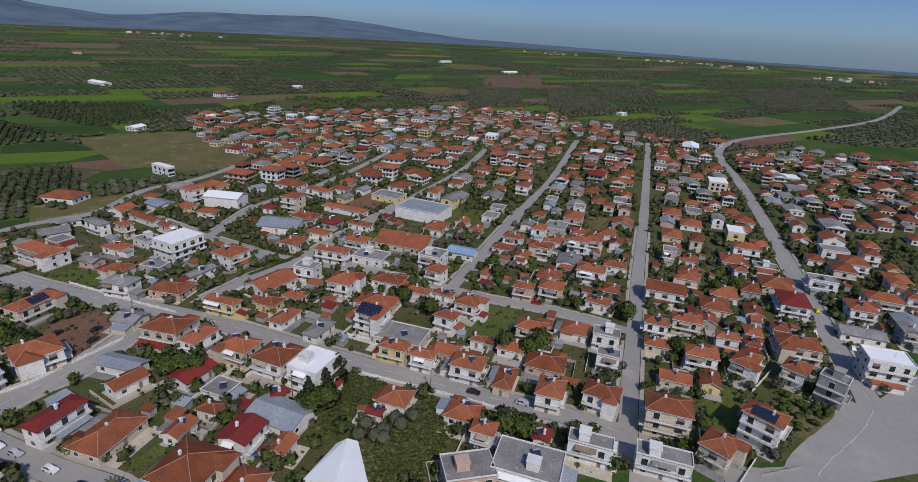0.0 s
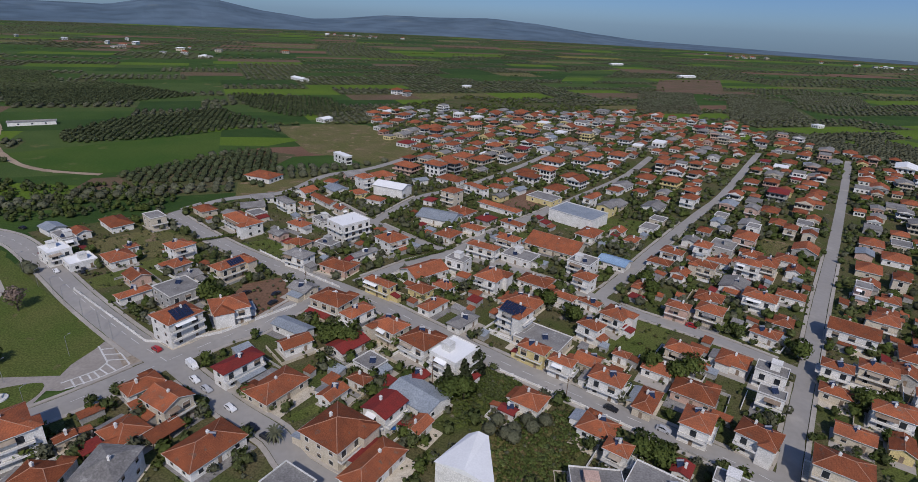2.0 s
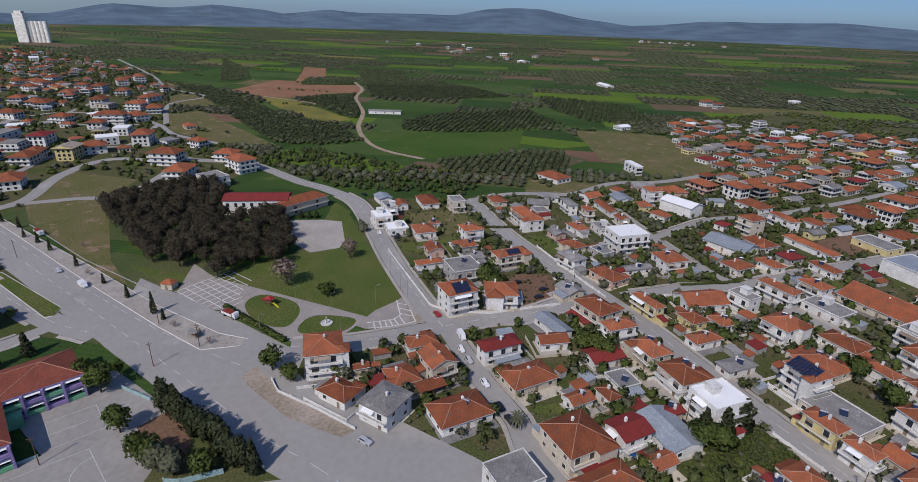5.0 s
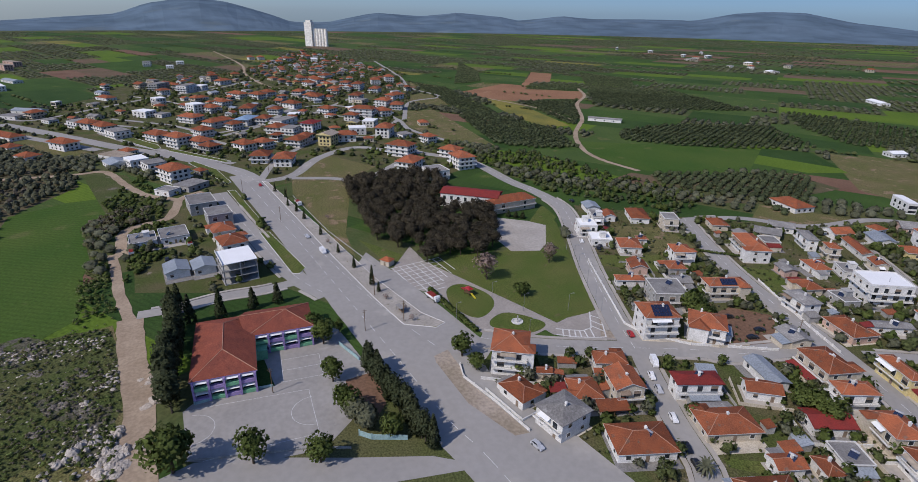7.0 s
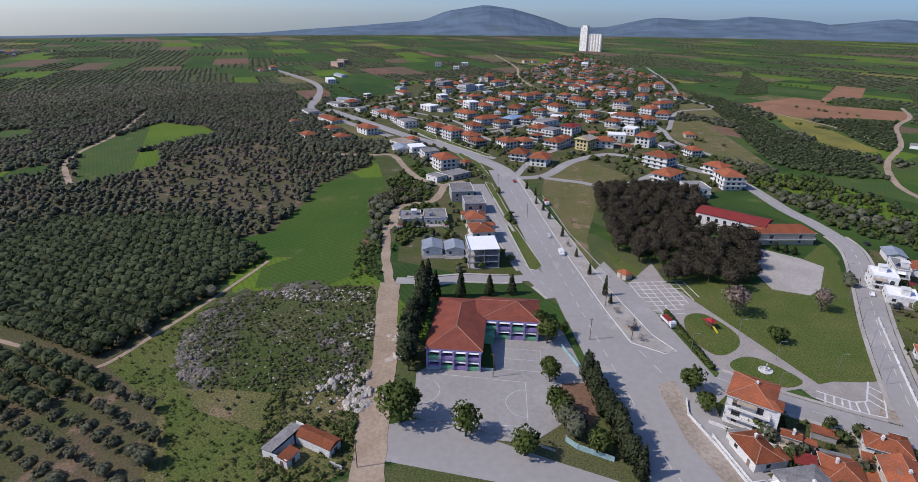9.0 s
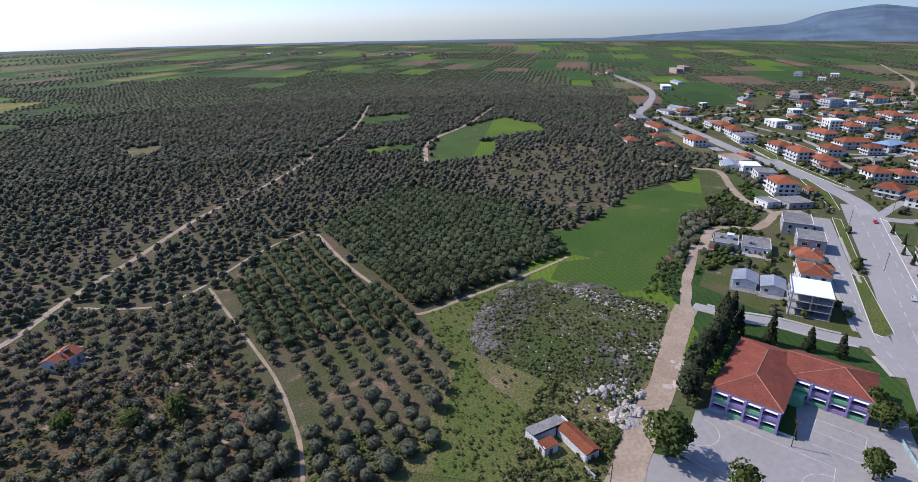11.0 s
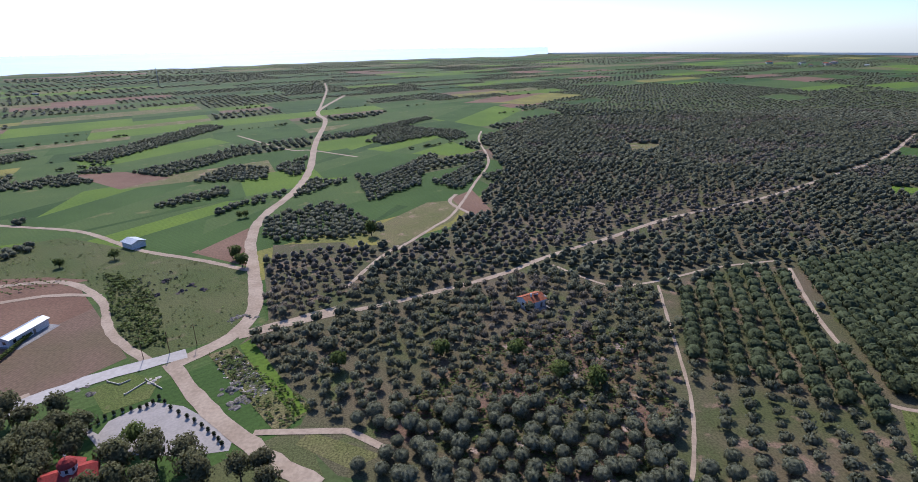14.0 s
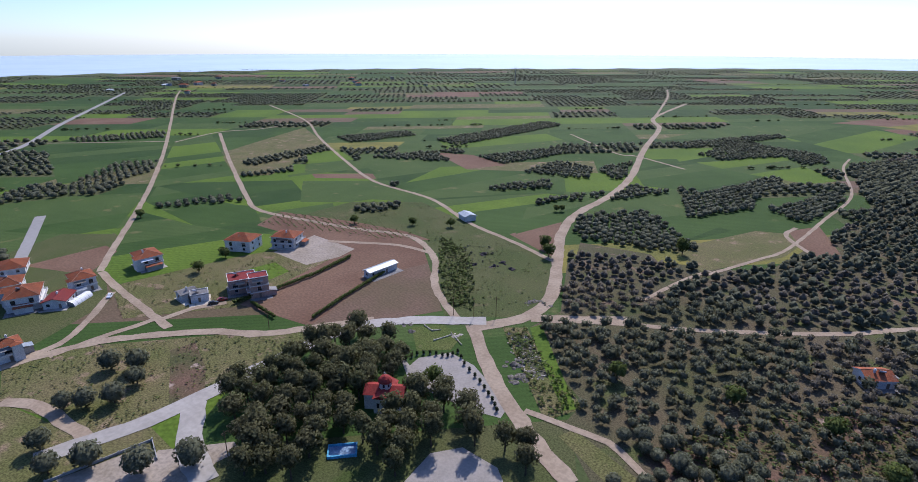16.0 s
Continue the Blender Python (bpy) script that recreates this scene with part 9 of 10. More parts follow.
def ground_lines():
    """Painted court lines and the light bands of the paved squares."""
    g = Geo()

    def seg(a, b, w=0.12, z=0.1):
        a, b = Vector(a), Vector(b)
        nn = Vector((-(b - a).y, (b - a).x)).normalized() * w / 2
        g.face([(*(a + nn), z), (*(a - nn), z), (*(b - nn), z), (*(b + nn), z)])

    for a, b in (((-160, -3), (-160, 9)), ((-160, 9), (-148, 9)), ((-148, 9), (-148, -3)), ((-148, -3), (-160, -3)), ((-154, -3), (-154, 9)), ((-142, 4), (-122, 5)), ((-142, 4), (-143, -28)), ((-122, 5), (-121, -24))):
        seg(a, b)
    for c, s in (((-132, 4.5), -1), ((-134, -28), 1)):
        for i in range(12):
            t0, t1 = math.pi * i / 12, math.pi * (i + 1) / 12
            seg((c[0] + 6.2 * math.cos(t0), c[1] + s * 6.2 * math.sin(t0)), (c[0] + 6.2 * math.cos(t1), c[1] + s * 6.2 * math.sin(t1)))
    tagged(new("court_marking", g.mesh("court_marking", "line")), "white painted court lines on concrete", "marking", kind="structure")
    g = Geo()
    o, u, v = Vector((-216, 44)), Vector((0.977, 0.21)), Vector((-0.21, 0.977))
    for i in range(9):
        seg(o + u * (3.4 * i), o + u * (3.4 * i) + v * (28 - 1.6 * i), 0.4, 0.1)
    for j in range(9):
        seg(o + v * (3.4 * j), o + v * (3.4 * j) + u * min(27, 34 - 2.4 * j), 0.4, 0.102)
    tagged(new("paving_band", g.mesh("paving_band", "white_stone")), "light stone bands across the paved square", "paving", kind="structure")


ground_lines()


def lane_lines():
    """The worn broken centre lines of the boulevard and the main street."""
    for kind, width, line in ROADS:
        if width < 8 or kind != "asphalt":
            continue
        g = Geo()
        for i, (a, b) in enumerate(zip(line, line[1:])):
            if i % 2 == 0 and a.length < 420 and (b - a).length > 0.5:
                nn = Vector((-(b - a).y, (b - a).x)).normalized() * 0.09
                z = LIFT["asphalt"] + 0.1
                g.face([(*(a + nn), z), (*(a - nn), z), (*(b - nn), z), (*(b + nn), z)])
        if g.f:
            tagged(new("lane_marking", g.mesh("lane_marking", "line")), "worn white broken centre line on asphalt", "marking", kind="structure")


lane_lines()

# pavements with kerbs along the near streets
for kind, width, line in list(ROADS):
    if kind != "asphalt" or not 5.0 < width < 9.5:
        continue
    ri = next(i for i, r in enumerate(ROADS) if r[2] is line)
    for sg in (1, -1):
        run, runs = [], []
        sides = []
        for i, q in enumerate(line):
            a, b = line[max(0, i - 1)], line[min(len(line) - 1, i + 1)]
            sides.append(q + Vector((-(b - a).y, (b - a).x)).normalized() * sg * (width / 2 + 1.6))
        free = road_gap(np.array([v.x for v in sides]), np.array([v.y for v in sides]), ri)[0] > 3.2
        for i, q in enumerate(line):
            a, b = line[max(0, i - 1)], line[min(len(line) - 1, i + 1)]
            nn = Vector((-(b - a).y, (b - a).x)).normalized() * sg
            e0, e1 = q + nn * (width / 2 + 0.25), q + nn * (width / 2 + 1.6)
            far = q.length > 330
            blocked = far or not free[i]
            if blocked:
                if len(run) > 1:
                    runs.append(run)
                run = []
            else:
                run.append((e0, e1))
        if len(run) > 1:
            runs.append(run)
        for r in runs:
            g = Geo()
            for (a0, a1), (b0, b1) in zip(r, r[1:]):
                g.face([(*a0, 0.3), (*b0, 0.3), (*b1, 0.3), (*a1, 0.3)][::-sg]), g.face([(*a0, 0.05), (*b0, 0.05), (*b0, 0.3), (*a0, 0.3)][::-sg]), g.face([(*a1, 0.05), (*b1, 0.05), (*b1, 0.3), (*a1, 0.3)][::sg])
            tagged(new("pavement", g.mesh("pavement", "concrete")), "narrow concrete pavement with a raised kerb", "pavement", kind="structure")


# ---- groves ----
NO_TREES = [[(-430, -20), (-400, 140), (-300, 160), (-130, 112), (-60, 95), (60, 115), (140, 160), (170, 130), (60, 40), (-90, -40), (-140, -45), (-230, -60), (-300, -40)], [(-40, -70), (-90, -40), (60, 40), (160, 60), (240, -40), (170, -55), (140, -130), (100, -165), (30, -112)]]
OL_NEAR = [blob(130, 2.8, 2.3, 0.75, s, shape="round") for s in (1, 2, 3)]
OL_MID = blob(17, 2.75, 2.15, 1.05, 5, shape="round")
BUSH_NEAR, BUSH_MID = blob(95, 2.7, 2.1, 0.85, 4, lobes=9), blob(17, 2.7, 2.0, 1.6, 8)
OL_FAR = blob(3, 2.9, 2.0, 2.6, 6)
OL_TINY = blob(0, 2.9, 2.4, 1.0, 9)


def olive_places(x, y, lo=0.75, hi=1.1):
    s = rng.uniform(lo, hi, len(x))
    return np.stack([x, y, s, s * rng.uniform(0.85, 1.1, len(x))], 1)


STRIPS = []


def grove_strip(pts):
    """A planted block of olives between open fields."""
    STRIPS.append(np.array(pts, float))


grove_strip([(356, -392), (303, -478), (250, -434), (308, -407)])
grove_strip([(289, -281), (265, -334), (256, -315), (279, -275)])
grove_strip([(251, -260), (228, -288), (221, -273), (237, -252)])
grove_strip([(199, -356), (169, -402), (156, -382), (191, -349)])
grove_strip([(155, -339), (129, -379), (121, -356), (144, -329)])
grove_strip([(200, -418), (192, -476), (156, -467), (143, -424)])
grove_strip([(354, -510), (314, -720), (278, -697), (299, -570), (315, -492)])
grove_strip([(464, -461), (417, -545), (392, -523), (421, -443)])
grove_strip([(150, -464), (130, -522), (114, -462), (124, -431)])
grove_strip([(128, -375), (107, -419), (76, -419), (109, -369)])
grove_strip([(69, -404), (44, -450), (14, -527), (7, -519), (22, -426), (20, -402), (55, -356)])
grove_strip([(135, -610), (18, -793), (10, -761), (100, -613)])
grove_strip([(89, -583), (63, -679), (-14, -651), (-24, -607), (28, -544)])
grove_strip([(13, -406), (-24, -483), (-34, -462), (-8, -383)])
grove_strip([(436, -312), (434, -422), (409, -406), (415, -308)])
grove_strip([(368, -189), (342, -236), (325, -229), (357, -188)])
grove_strip([(460, -169), (525, -248), (502, -278), (471, -255), (441, -172)])
grove_strip([(394, -137), (431, -160), (398, -191), (379, -182), (365, -142)])
grove_strip([(121, -313), (82, -361), (36, -301), (58, -286), (97, -283)])
grove_strip([(704, -288), (666, -380), (623, -356), (670, -279)])
grove_strip([(395, -278), (379, -323), (367, -314), (384, -273)])
grove_strip([(272, -446), (204, -565), (189, -543), (234, -424)])
grove_strip([(-969, 597), (-859, 634), (-687, 526), (-765, 485)])
grove_strip([(-896, 235), (-813, 268), (-577, 254), (-568, 215)])
grove_strip([(-1243, 444), (-1021, 405), (-874, 350), (-844, 293)])
grove_strip([(-654, 317), (-646, 399), (-492, 310), (-501, 300)])
grove_strip([(-823, 414), (-799, 488), (-738, 458), (-748, 380)])
grove_strip([(-573, 207), (-593, 242), (-478, 271), (-401, 254), (-410, 218), (-436, 191)])
grove_strip([(-755, 480), (-700, 600), (-520, 560), (-560, 440), (-610, 400)])
grove_strip([(-470, 400), (-430, 500), (-343, 459), (-361, 372), (-418, 310), (-455, 330)])
grove_strip([(-500, 600), (-380, 640), (-300, 560), (-340, 500), (-420, 530)])
grove_strip([(-316, 263), (-277, 371), (-231, 310), (-261, 268), (-292, 251)])
grove_strip([(252, 1157), (395, 1235), (365, 1064), (253, 1011)])
grove_strip([(247, 750), (290, 676), (251, 579), (213, 616)])
grove_strip([(561, 1208), (938, 1527), (704, 1009), (504, 965)])
grove_strip([(-311, 364), (-255, 352), (-213, 279), (-245, 284)])
grove_strip([(149, 1102), (228, 1044), (226, 822), (117, 779)])
grove_strip([(1, 1023), (90, 1070), (86, 795), (2, 791)])
grove_strip([(154, 716), (224, 696), (194, 593), (109, 619)])

near_trees = []
plots = [(DENSE, 5.3, 5.6, radians(73), 0.25, "olive_dark"), (ORCHARD, 6.2, 7.1, radians(70), 0.4, "olive_dark"), (OLIVES, 5.6, 5.5, radians(68), 1.15, "olive")]
plots += [(p, 5.4, 4.4, radians(66) if p[:, 1].mean() < -90 else TILT, 0.5, "olive_dark" if p[:, 0].mean() < -200 else "olive") for i, p in enumerate(STRIPS)]
for k, (poly, sx, sy, ang, jit, mat) in enumerate(plots):
    x, y = grid_in(poly, sx, sy, ang, jit)
    ok = clear(x, y, fields=poly is OLIVES)
    for kind, fp in FIELDS:
        if k > 2 and kind in ("soil", "yellow", "tilled", "lush", "grass_park", "paving", "court", "terracotta", "meadow"):
            ok &= ~inside(fp, x, y)
    if poly is OLIVES:
        ok &= ~inside(DENSE, x, y) & ~inside(ORCHARD, x, y)
    if poly is OLIVES:
        ok &= ~(inside(DRY[0], x, y) & (rng.random(len(x)) < 0.4))
    x, y = x[ok], y[ok]
    r = np.hypot(x, y)
    wild = poly is OLIVES
    for lo, hi, model in ((175, 235, BUSH_NEAR if wild else OL_NEAR[k % 3]), (235, 480, BUSH_MID if wild else OL_MID), (480, 850, OL_FAR), (850, 3000, OL_TINY)):
        s = (r >= lo) & (r < hi)
        if mat == "olive" and k < 3:
            dry = np.array([noise.noise((a * 0.018, b * 0.018, 8)) > 0.22 for a, b in zip(x, y)], bool) & (rng.random(len(x)) < 0.75)
            for dry_plot in DRY:
                dry |= inside(dry_plot, x, y)
            scatter("olive_grove", "pruned brownish olive trees on dry ground", model, olive_places(x[s & dry], y[s & dry], 0.65, 1.0), "olive_dry")
            s &= ~dry
        scatter("olive_grove", "rows of grey-green olive trees on dry ground", model, olive_places(x[s], y[s], 0.82 if wild else 0.96 if k < 3 else 0.6, 1.18 if wild else 1.12 if k < 3 else 0.9), mat)
    s = r < 175
    near_trees += list(zip(r[s], x[s], y[s]))
near_trees.sort()
for i, (r, x, y) in enumerate(near_trees[:130]):
    q = random.Random(i)
    s = q.uniform(0.68, 0.98)
    tree_at(x, y, "olive", s, s * q.uniform(0.85, 1.1), "olive trees of the grove")
if near_trees[130:]:
    a = np.array(near_trees[130:])
    scatter("olive_grove", "olive trees of the near grove", BUSH_NEAR, olive_places(a[:, 1], a[:, 2], 0.68, 1.0), "olive")
px, py, pr = [], [], []
for x0, y0, x1, y1, r in GROVE_LEAVES:
    s = 7.5 if r < 700 else 10.0 if r < 1300 else 15.0 if r < 2000 else 24.0
    gx, gy = np.meshgrid(np.arange(x0 + s / 2, x1 - s / 3, s), np.arange(y0 + s / 2, y1 - s / 3, s * 0.9))
    gx, gy = gx.ravel() + rng.normal(0, s * 0.08, gx.size), gy.ravel() + rng.normal(0, s * 0.08, gy.size)
    bx, by = bend(gx, gy)
    px.append(bx), py.append(by), pr.append(np.full(gx.size, s / 7.0))
px, py, pr = np.concatenate(px), np.concatenate(py), np.concatenate(pr)
k = np.ones(len(px), bool)
for poly in [TOWN, SUBURB, OLIVES] + NO_TREES + STRIPS:
    k &= ~inside(poly, px, py)
px, py, pr = px[k], py[k], pr[k]
k = clear(px, py, 3)
px, py, pr = px[k], py[k], pr[k]
r = np.hypot(px, py)
for lo, hi, model in ((0, 520, OL_MID), (520, 850, OL_FAR), (850, 5000, OL_TINY)):
    k = (r >= lo) & (r < hi)
    P = olive_places(px[k], py[k])
    P[:, 2] *= np.minimum(pr[k], 2.0) ** 0.8
    scatter("olive_grove", "distant olive groves in rows", model, P, "olive")

# tree lines along some parcel edges
hx, hy = [], []
for x0, y0, x1, y1 in leaves:
    q = random.Random(int(x0 * 3 + y0))
    if q.random() < 0.22:
        n = int((x1 - x0) / q.uniform(7, 13))
        u = np.sort(rng.uniform(x0, x0 + (x1 - x0) * q.uniform(0.4, 1.0), n))
        bx, by = bend(u, np.full(n, y0) + rng.normal(0, 0.7, n))
        hx.append(bx), hy.append(by)
hx, hy = np.concatenate(hx), np.concatenate(hy)
k = (np.hypot(hx, hy) > 520) & (np.hypot(hx, hy) < 2300)
for poly in [TOWN, SUBURB, OLIVES] + NO_TREES:
    k &= ~inside(poly, hx, hy)
hx, hy = hx[k], hy[k]
k = clear(hx, hy, 3, 2.0, False)
scatter("hedgerow_trees", "lines of trees along distant field edges", OL_TINY, olive_places(hx[k], hy[k], 0.5, 1.3), "garden")

# loose trees and bushes between the park and the fields
p = np.array([(-420, 150), (-300, 165), (-236, 225), (-262, 262), (-316, 236), (-400, 206)], float)
x, y = rng.uniform(-420, -236, 1100), rng.uniform(150, 262, 1100)
k = inside(p, x, y) & clear(x, y, 1.0)
for j, mat in enumerate(("garden", "olive_dark", "leaf")):
    m = np.flatnonzero(k)[j::3]
    scatter("bush_trees", "loose green trees and bushes on rough grass", BUSH_MID, olive_places(x[m], y[m], 0.35, 1.0), mat)

# garden trees of the town
for poly, n in ((TOWN, 14500), (SUBURB, 6500)):
    p = np.asarray(poly, float)
    x, y = rng.uniform(p[:, 0].min(), p[:, 0].max(), n * 2), rng.uniform(p[:, 1].min(), p[:, 1].max(), n * 2)
    k = inside(p, x, y)
    x, y = x[k], y[k]
    k = clear(x, y, 0.3, 1.0)
    k &= np.array([noise.noise((a * 0.02, b * 0.02, 3)) > -0.2 for a, b in zip(x, y)])
    x, y = x[k], y[k]
    r = np.hypot(x, y)
    for lo, hi, model in ((0, 210, BUSH_NEAR), (210, 420, BUSH_MID), (420, 2000, OL_FAR)):
        for j, mat in enumerate(("leaf", "olive", "garden")):
            k = (r >= lo) & (r < hi) & (np.arange(len(x)) % 3 == j)
            scatter("garden_trees", "garden trees and shrubs between the houses", model, olive_places(x[k], y[k], 0.35, 1.05 if j else 1.15), mat)
# low shrubs, vegetable rows and flower beds in the yards
SHRUB = blob(9, 2.6, 1.9, 1.7, 12)
p = np.asarray(TOWN, float)
x, y = rng.uniform(p[:, 0].min(), p[:, 0].max(), 42000), rng.uniform(p[:, 1].min(), p[:, 1].max(), 42000)
k = inside(p, x, y) & (np.hypot(x, y) < 330)
x, y = x[k], y[k]
k = clear(x, y, -0.3, 1.2, False)
for kind, pl in FIELDS:
    if kind in ("paving", "court", "concrete", "asphalt", "median"):
        k &= ~inside(pl, x, y)
x, y = x[k], y[k]
for j, mat in enumerate(("leaf", "garden", "olive", "tuft", "garden")):
    m = np.arange(len(x)) % 5 == j
    scatter("yard_shrubs", "low shrubs and beds in the yards", SHRUB, olive_places(x[m], y[m], 0.08, 0.34), mat, "shrub")
for poly, s in ((PINES, 7.2), (CHURCH_PINES, 6.6)):
    x, y = grid_in(poly, s, s, 0.4, 1.2)
    k = road_gap(x, y)[0] > 2
    for hx, hy, hr in HOUSE_SPOTS:
        k &= np.hypot(x - hx, y - hy) > hr
    for kind, pl in FIELDS:
        if kind in ("paving", "court", "concrete"):
            k &= ~inside(pl, x, y)
    for a, b in zip(x[k], y[k]):
        q = random.Random(int(a * 5 + b))
        tree_at(a, b, "park_pine" if poly is PINES else "pine", q.uniform(1.0, 1.4), q.uniform(1.0, 1.4), "pines of the wood")
# weeds, shrubs and tufts of long grass
for poly, n, lo, hi, mat in [([(-27, 120), (-17, 128), (3, 137), (3, 125), (-3, 111), (-20, 102)], 70, 0.12, 0.32, "leaf"), ([(-27, 120), (-17, 128), (-11, 121), (-18, 106), (-21, 105)], 10, 0.3, 0.5, "olive"), ([(170, -236), (161, -246), (124, -211), (108, -177), (115, -173), (133, -191)], 60, 0.15, 0.35, "garden"), ([(100, 143), (125, 158), (125, 146), (109, 131), (100, 131)], 60, 0.3, 0.7, "leaf"), ([(-411, -80), (-303, -49), (-291, -51), (-293, -71), (-351, -92)], 260, 0.3, 0.8, "leaf"), ([(-257, -77), (-279, -56), (-264, -49), (-232, -63)], 120, 0.3, 0.8, "leaf")]:
    p = np.asarray(poly, float)
    x, y = rng.uniform(p[:, 0].min(), p[:, 0].max(), n * 2), rng.uniform(p[:, 1].min(), p[:, 1].max(), n * 2)
    k = inside(p, x, y) & (road_gap(x, y)[0] > 0.8)
    low = olive_places(x[k], y[k], lo, hi)
    low[:, 3] *= 0.8
    scatter("shrubs", "tangled green weeds and shrubs on a vacant lot", BUSH_MID, low, mat, "shrub")

# tufts and weeds that break up the open ground
TUFT = blob(5, 1.0, 0.5, 1.15, 31, core=False)


def weeds(poly, n, lo, hi, mats, tall=0.7, gap=0.5):
    p = np.asarray(poly, float)
    x, y = rng.uniform(p[:, 0].min(), p[:, 0].max(), n), rng.uniform(p[:, 1].min(), p[:, 1].max(), n)
    k = inside(p, x, y) & (road_gap(x, y)[0] > gap)
    patch = np.array([noise.noise((a * 0.06, b * 0.06, 14)) for a, b in zip(x, y)])
    k &= patch > rng.uniform(-0.7, 0.35, n)
    for hx, hy, hr in HOUSE_SPOTS:
        if p[:, 0].min() - hr < hx < p[:, 0].max() + hr and p[:, 1].min() - hr < hy < p[:, 1].max() + hr:
            k &= np.hypot(x - hx, y - hy) > hr * 0.8
    for kind, pl in FIELDS:
        if kind in ("soil", "sand", "tilled", "paving", "court", "concrete", "asphalt"):
            k &= ~inside(pl, x, y)
    x, y = x[k], y[k]
    for j, mat in enumerate(mats):
        m = np.arange(len(x)) % len(mats) == j
        low = olive_places(x[m], y[m], lo, hi)
        low[:, 3] *= tall
        scatter("weeds", "tufts of grass and weeds on open ground", TUFT, low, mat, "weeds")


MOUND = [(-141, -108), (-156, -117), (-174, -117), (-189, -108), (-193, -90), (-199, -73), (-199, -60), (-174, -50), (-151, -47), (-142, -48), (-133, -63), (-127, -73), (-127, -86), (-126, -95)]
weeds(MOUND, 3800, 0.25, 0.7, ("garden", "tuft", "lush_leaf", "olive_dry"), 0.5)
STONE = blob(0, 1.0, 0.8, 1.0, 33)


def stones(poly, n, lo, hi, mat):
    p = np.asarray(poly, float)
    x, y = rng.uniform(p[:, 0].min(), p[:, 0].max(), n), rng.uniform(p[:, 1].min(), p[:, 1].max(), n)
    k = inside(p, x, y) & (road_gap(x, y)[0] > 0.3)
    low = olive_places(x[k], y[k], lo, hi)
    ob = scatter("stones", "loose pale stones lying in the grass", STONE, low, mat, "stones")
    ob.location.z = -0.42


stones([(-134, -107), (-146, -115), (-162, -117), (-175, -115), (-173, -108), (-156, -108), (-139, -102), (-130, -96), (-128, -99)], 900, 0.15, 0.6, "rubble")
stones([(-187, -107), (-194, -90), (-195, -74), (-194, -60), (-186, -59), (-184, -72), (-184, -88)], 420, 0.15, 0.7, "rock")
stones([(-159, -48), (-162, -60), (-175, -52), (-170, -46)], 90, 0.2, 0.9, "rock")
stones(MOUND, 260, 0.12, 0.5, "rock")
stones([(-123, -62), (-138, -63), (-146, -57), (-143, -48), (-128, -40), (-120, -46)], 160, 0.2, 0.8, "rock")
stones([(85, -168), (75, -170), (58, -150), (60, -143), (74, -152)], 300, 0.12, 0.5, "sandrock")
vx, vy = grid_in([(271, -203), (281, -226), (230, -236), (193, -239), (173, -236), (195, -221), (225, -215)], 3.6, 3.0, radians(66), 0.2)
scatter("vines", "small vines in rows on red soil", TUFT, olive_places(vx, vy, 0.5, 0.8), "garden", "vines")
weeds([(-134, -132), (-186, -118), (-155, -118), (-127, -101), (-117, -91), (-111, -68), (-85, -58), (-76, -74), (-113, -98)], 3800, 0.2, 0.6, ("garden", "tuft", "leaf"), 0.5)
weeds([(-111, -68), (-85, -58), (-88, -50), (-103, -37), (-145, -43), (-127, -73)], 2600, 0.3, 0.9, ("garden", "leaf"))
weeds([(-278, -84), (-312, -92), (-335, -80), (-336, -66), (-307, -61), (-302, -71)], 900, 0.8, 2.2, ("olive_dry", "garden", "pine"), 1.0)
weeds([(-210, -58), (-250, -70), (-275, -80), (-240, -79), (-205, -72)], 700, 0.4, 1.3, ("garden", "leaf"))
weeds([(-28, 121), (-17, 129), (4, 139), (4, 126), (-3, 110), (-3, 105), (-20, 100)], 2400, 0.3, 0.9, ("leaf", "lush_leaf", "tuft"), 0.6)
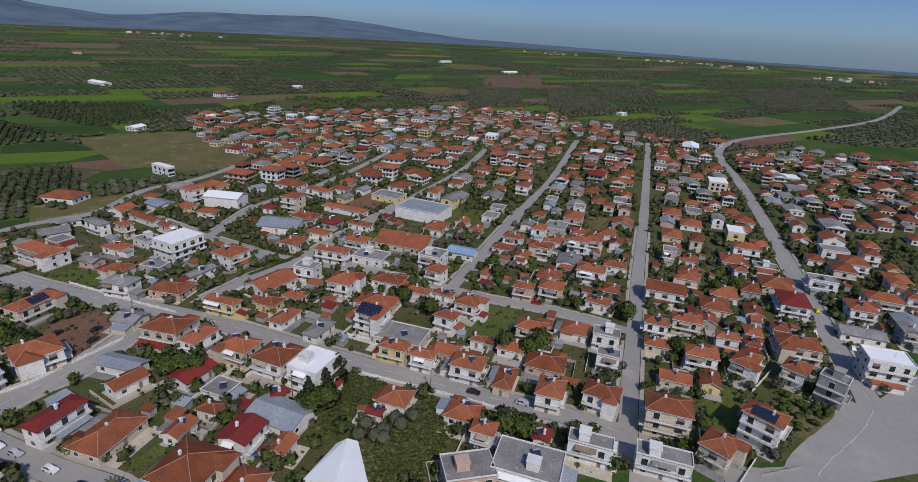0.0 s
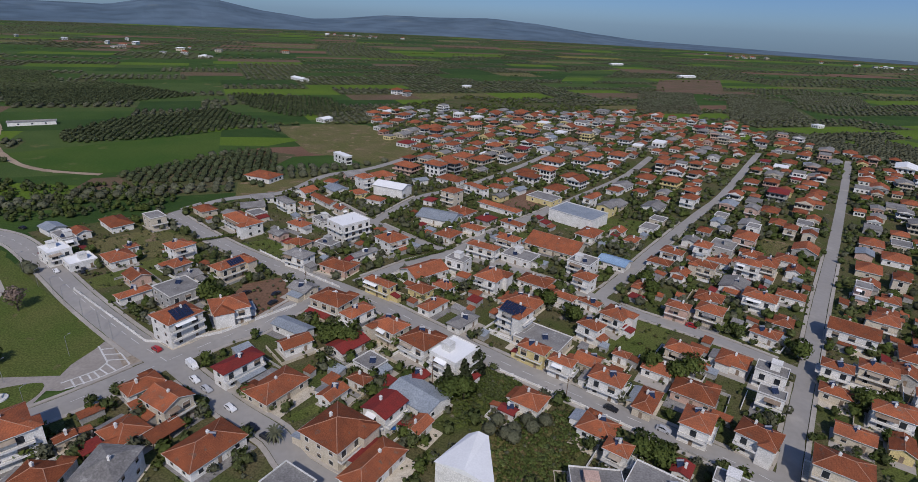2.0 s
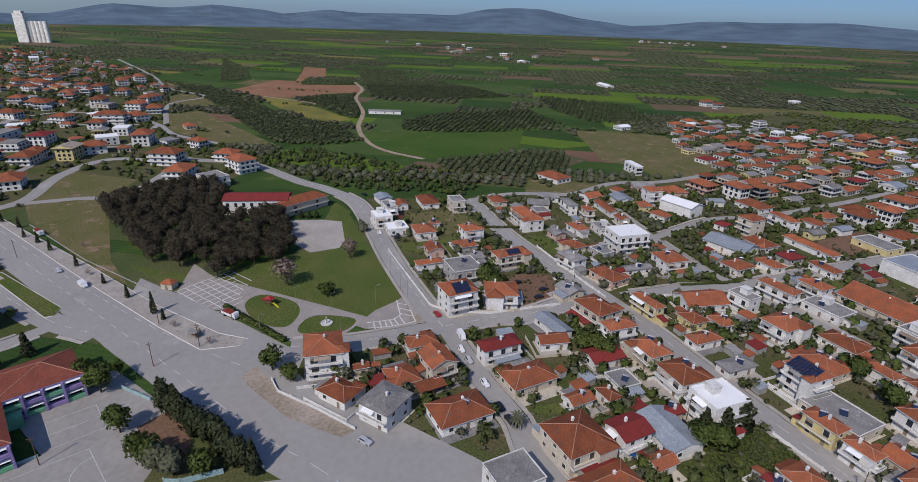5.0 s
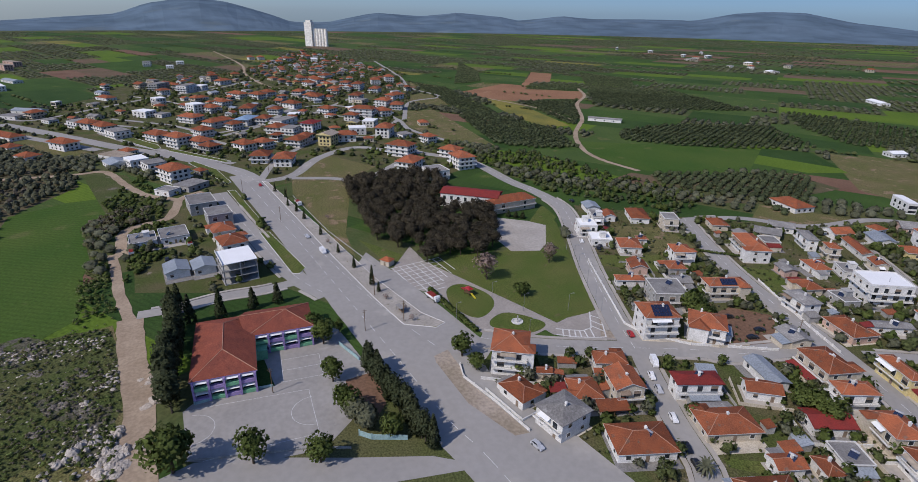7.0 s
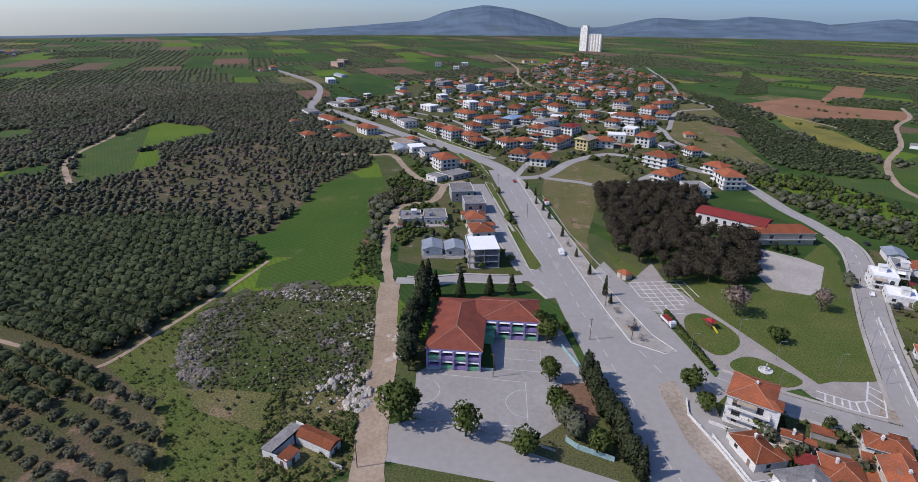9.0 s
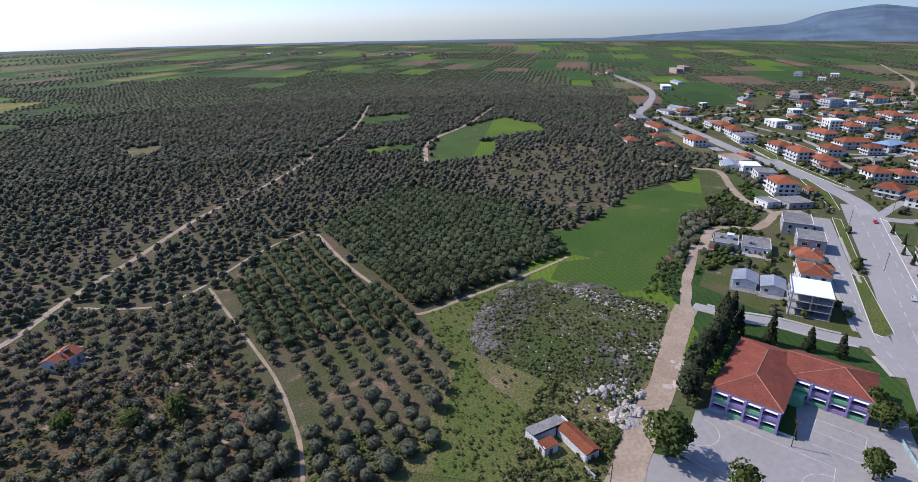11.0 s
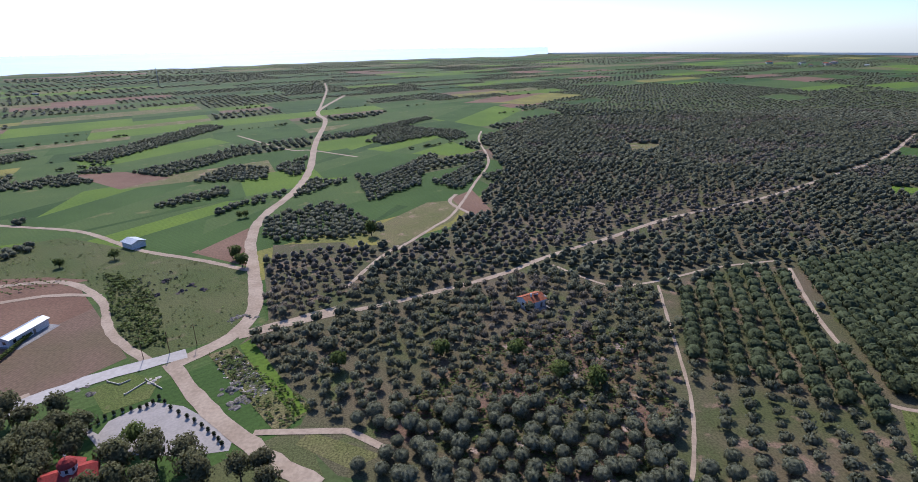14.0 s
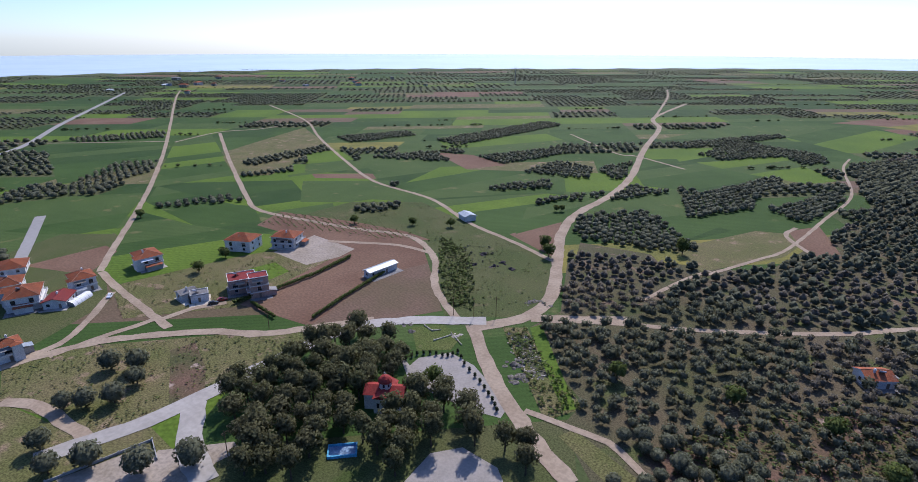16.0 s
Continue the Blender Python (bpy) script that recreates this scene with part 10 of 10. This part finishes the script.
weeds([(-41, 132), (-35, 147), (-20, 143), (-22, 131), (-33, 116)], 1400, 0.3, 0.8, ("leaf", "garden"), 0.6)
weeds([(230, -56), (179, -103), (135, -142), (139, -121), (148, -81), (156, -50), (171, -49), (196, -44)], 3200, 0.2, 0.5, ("lush_leaf", "tuft", "garden"), 0.4)
weeds([(147, -219), (188, -237), (267, -223), (260, -271), (219, -297), (100, -245), (82, -198), (102, -169), (115, -176)], 3000, 0.2, 0.55, ("lush_leaf", "tuft"), 0.4)
weeds([(166, -243), (144, -237), (122, -206), (104, -176), (118, -175), (145, -210)], 3200, 0.4, 1.1, ("leaf", "garden", "leaf"), 0.7)
weeds([(255, -107), (239, -160), (216, -204), (158, -213), (161, -184), (177, -150), (191, -124), (220, -93)], 2500, 0.2, 0.5, ("lush_leaf", "tuft"), 0.4)
weeds([(87, -170), (50, -127), (42, -139), (68, -162), (79, -175)], 1500, 0.3, 0.8, ("lush_leaf", "leaf", "tuft"), 0.6)
weeds([(-27, -188), (-71, -177), (-67, -132), (-49, -94), (23, -127), (9, -145)], 6500, 0.25, 0.8, ("garden", "tuft", "leaf"), 0.5, 0.2)
weeds([(-90, -94), (-60, -108), (-52, -92), (-84, -78)], 1200, 0.4, 1.0, ("leaf", "lush_leaf"), 0.5)

# wild shrubs on the rough land and the verges
for poly, n, lo, hi in ((SCRUB, 55, 0.12, 0.36), ([(-215, -60), (-190, -105), (-120, -105), (-110, -40), (-190, -48)], 110, 0.08, 0.26), ([(-215, -60), (-190, -105), (-120, -105), (-110, -40), (-190, -48)], 60, 0.12, 0.43)):
    p = np.asarray(poly, float)
    x, y = rng.uniform(p[:, 0].min(), p[:, 0].max(), n * 2), rng.uniform(p[:, 1].min(), p[:, 1].max(), n * 2)
    k = inside(p, x, y) & (road_gap(x, y)[0] > 1)
    low = olive_places(x[k], y[k], lo, hi)
    low[:, 3] *= 0.55
    scatter("shrubs", "low wild shrubs and weeds", BUSH_MID, low, "garden" if hi > 0.42 else "olive", "shrub")
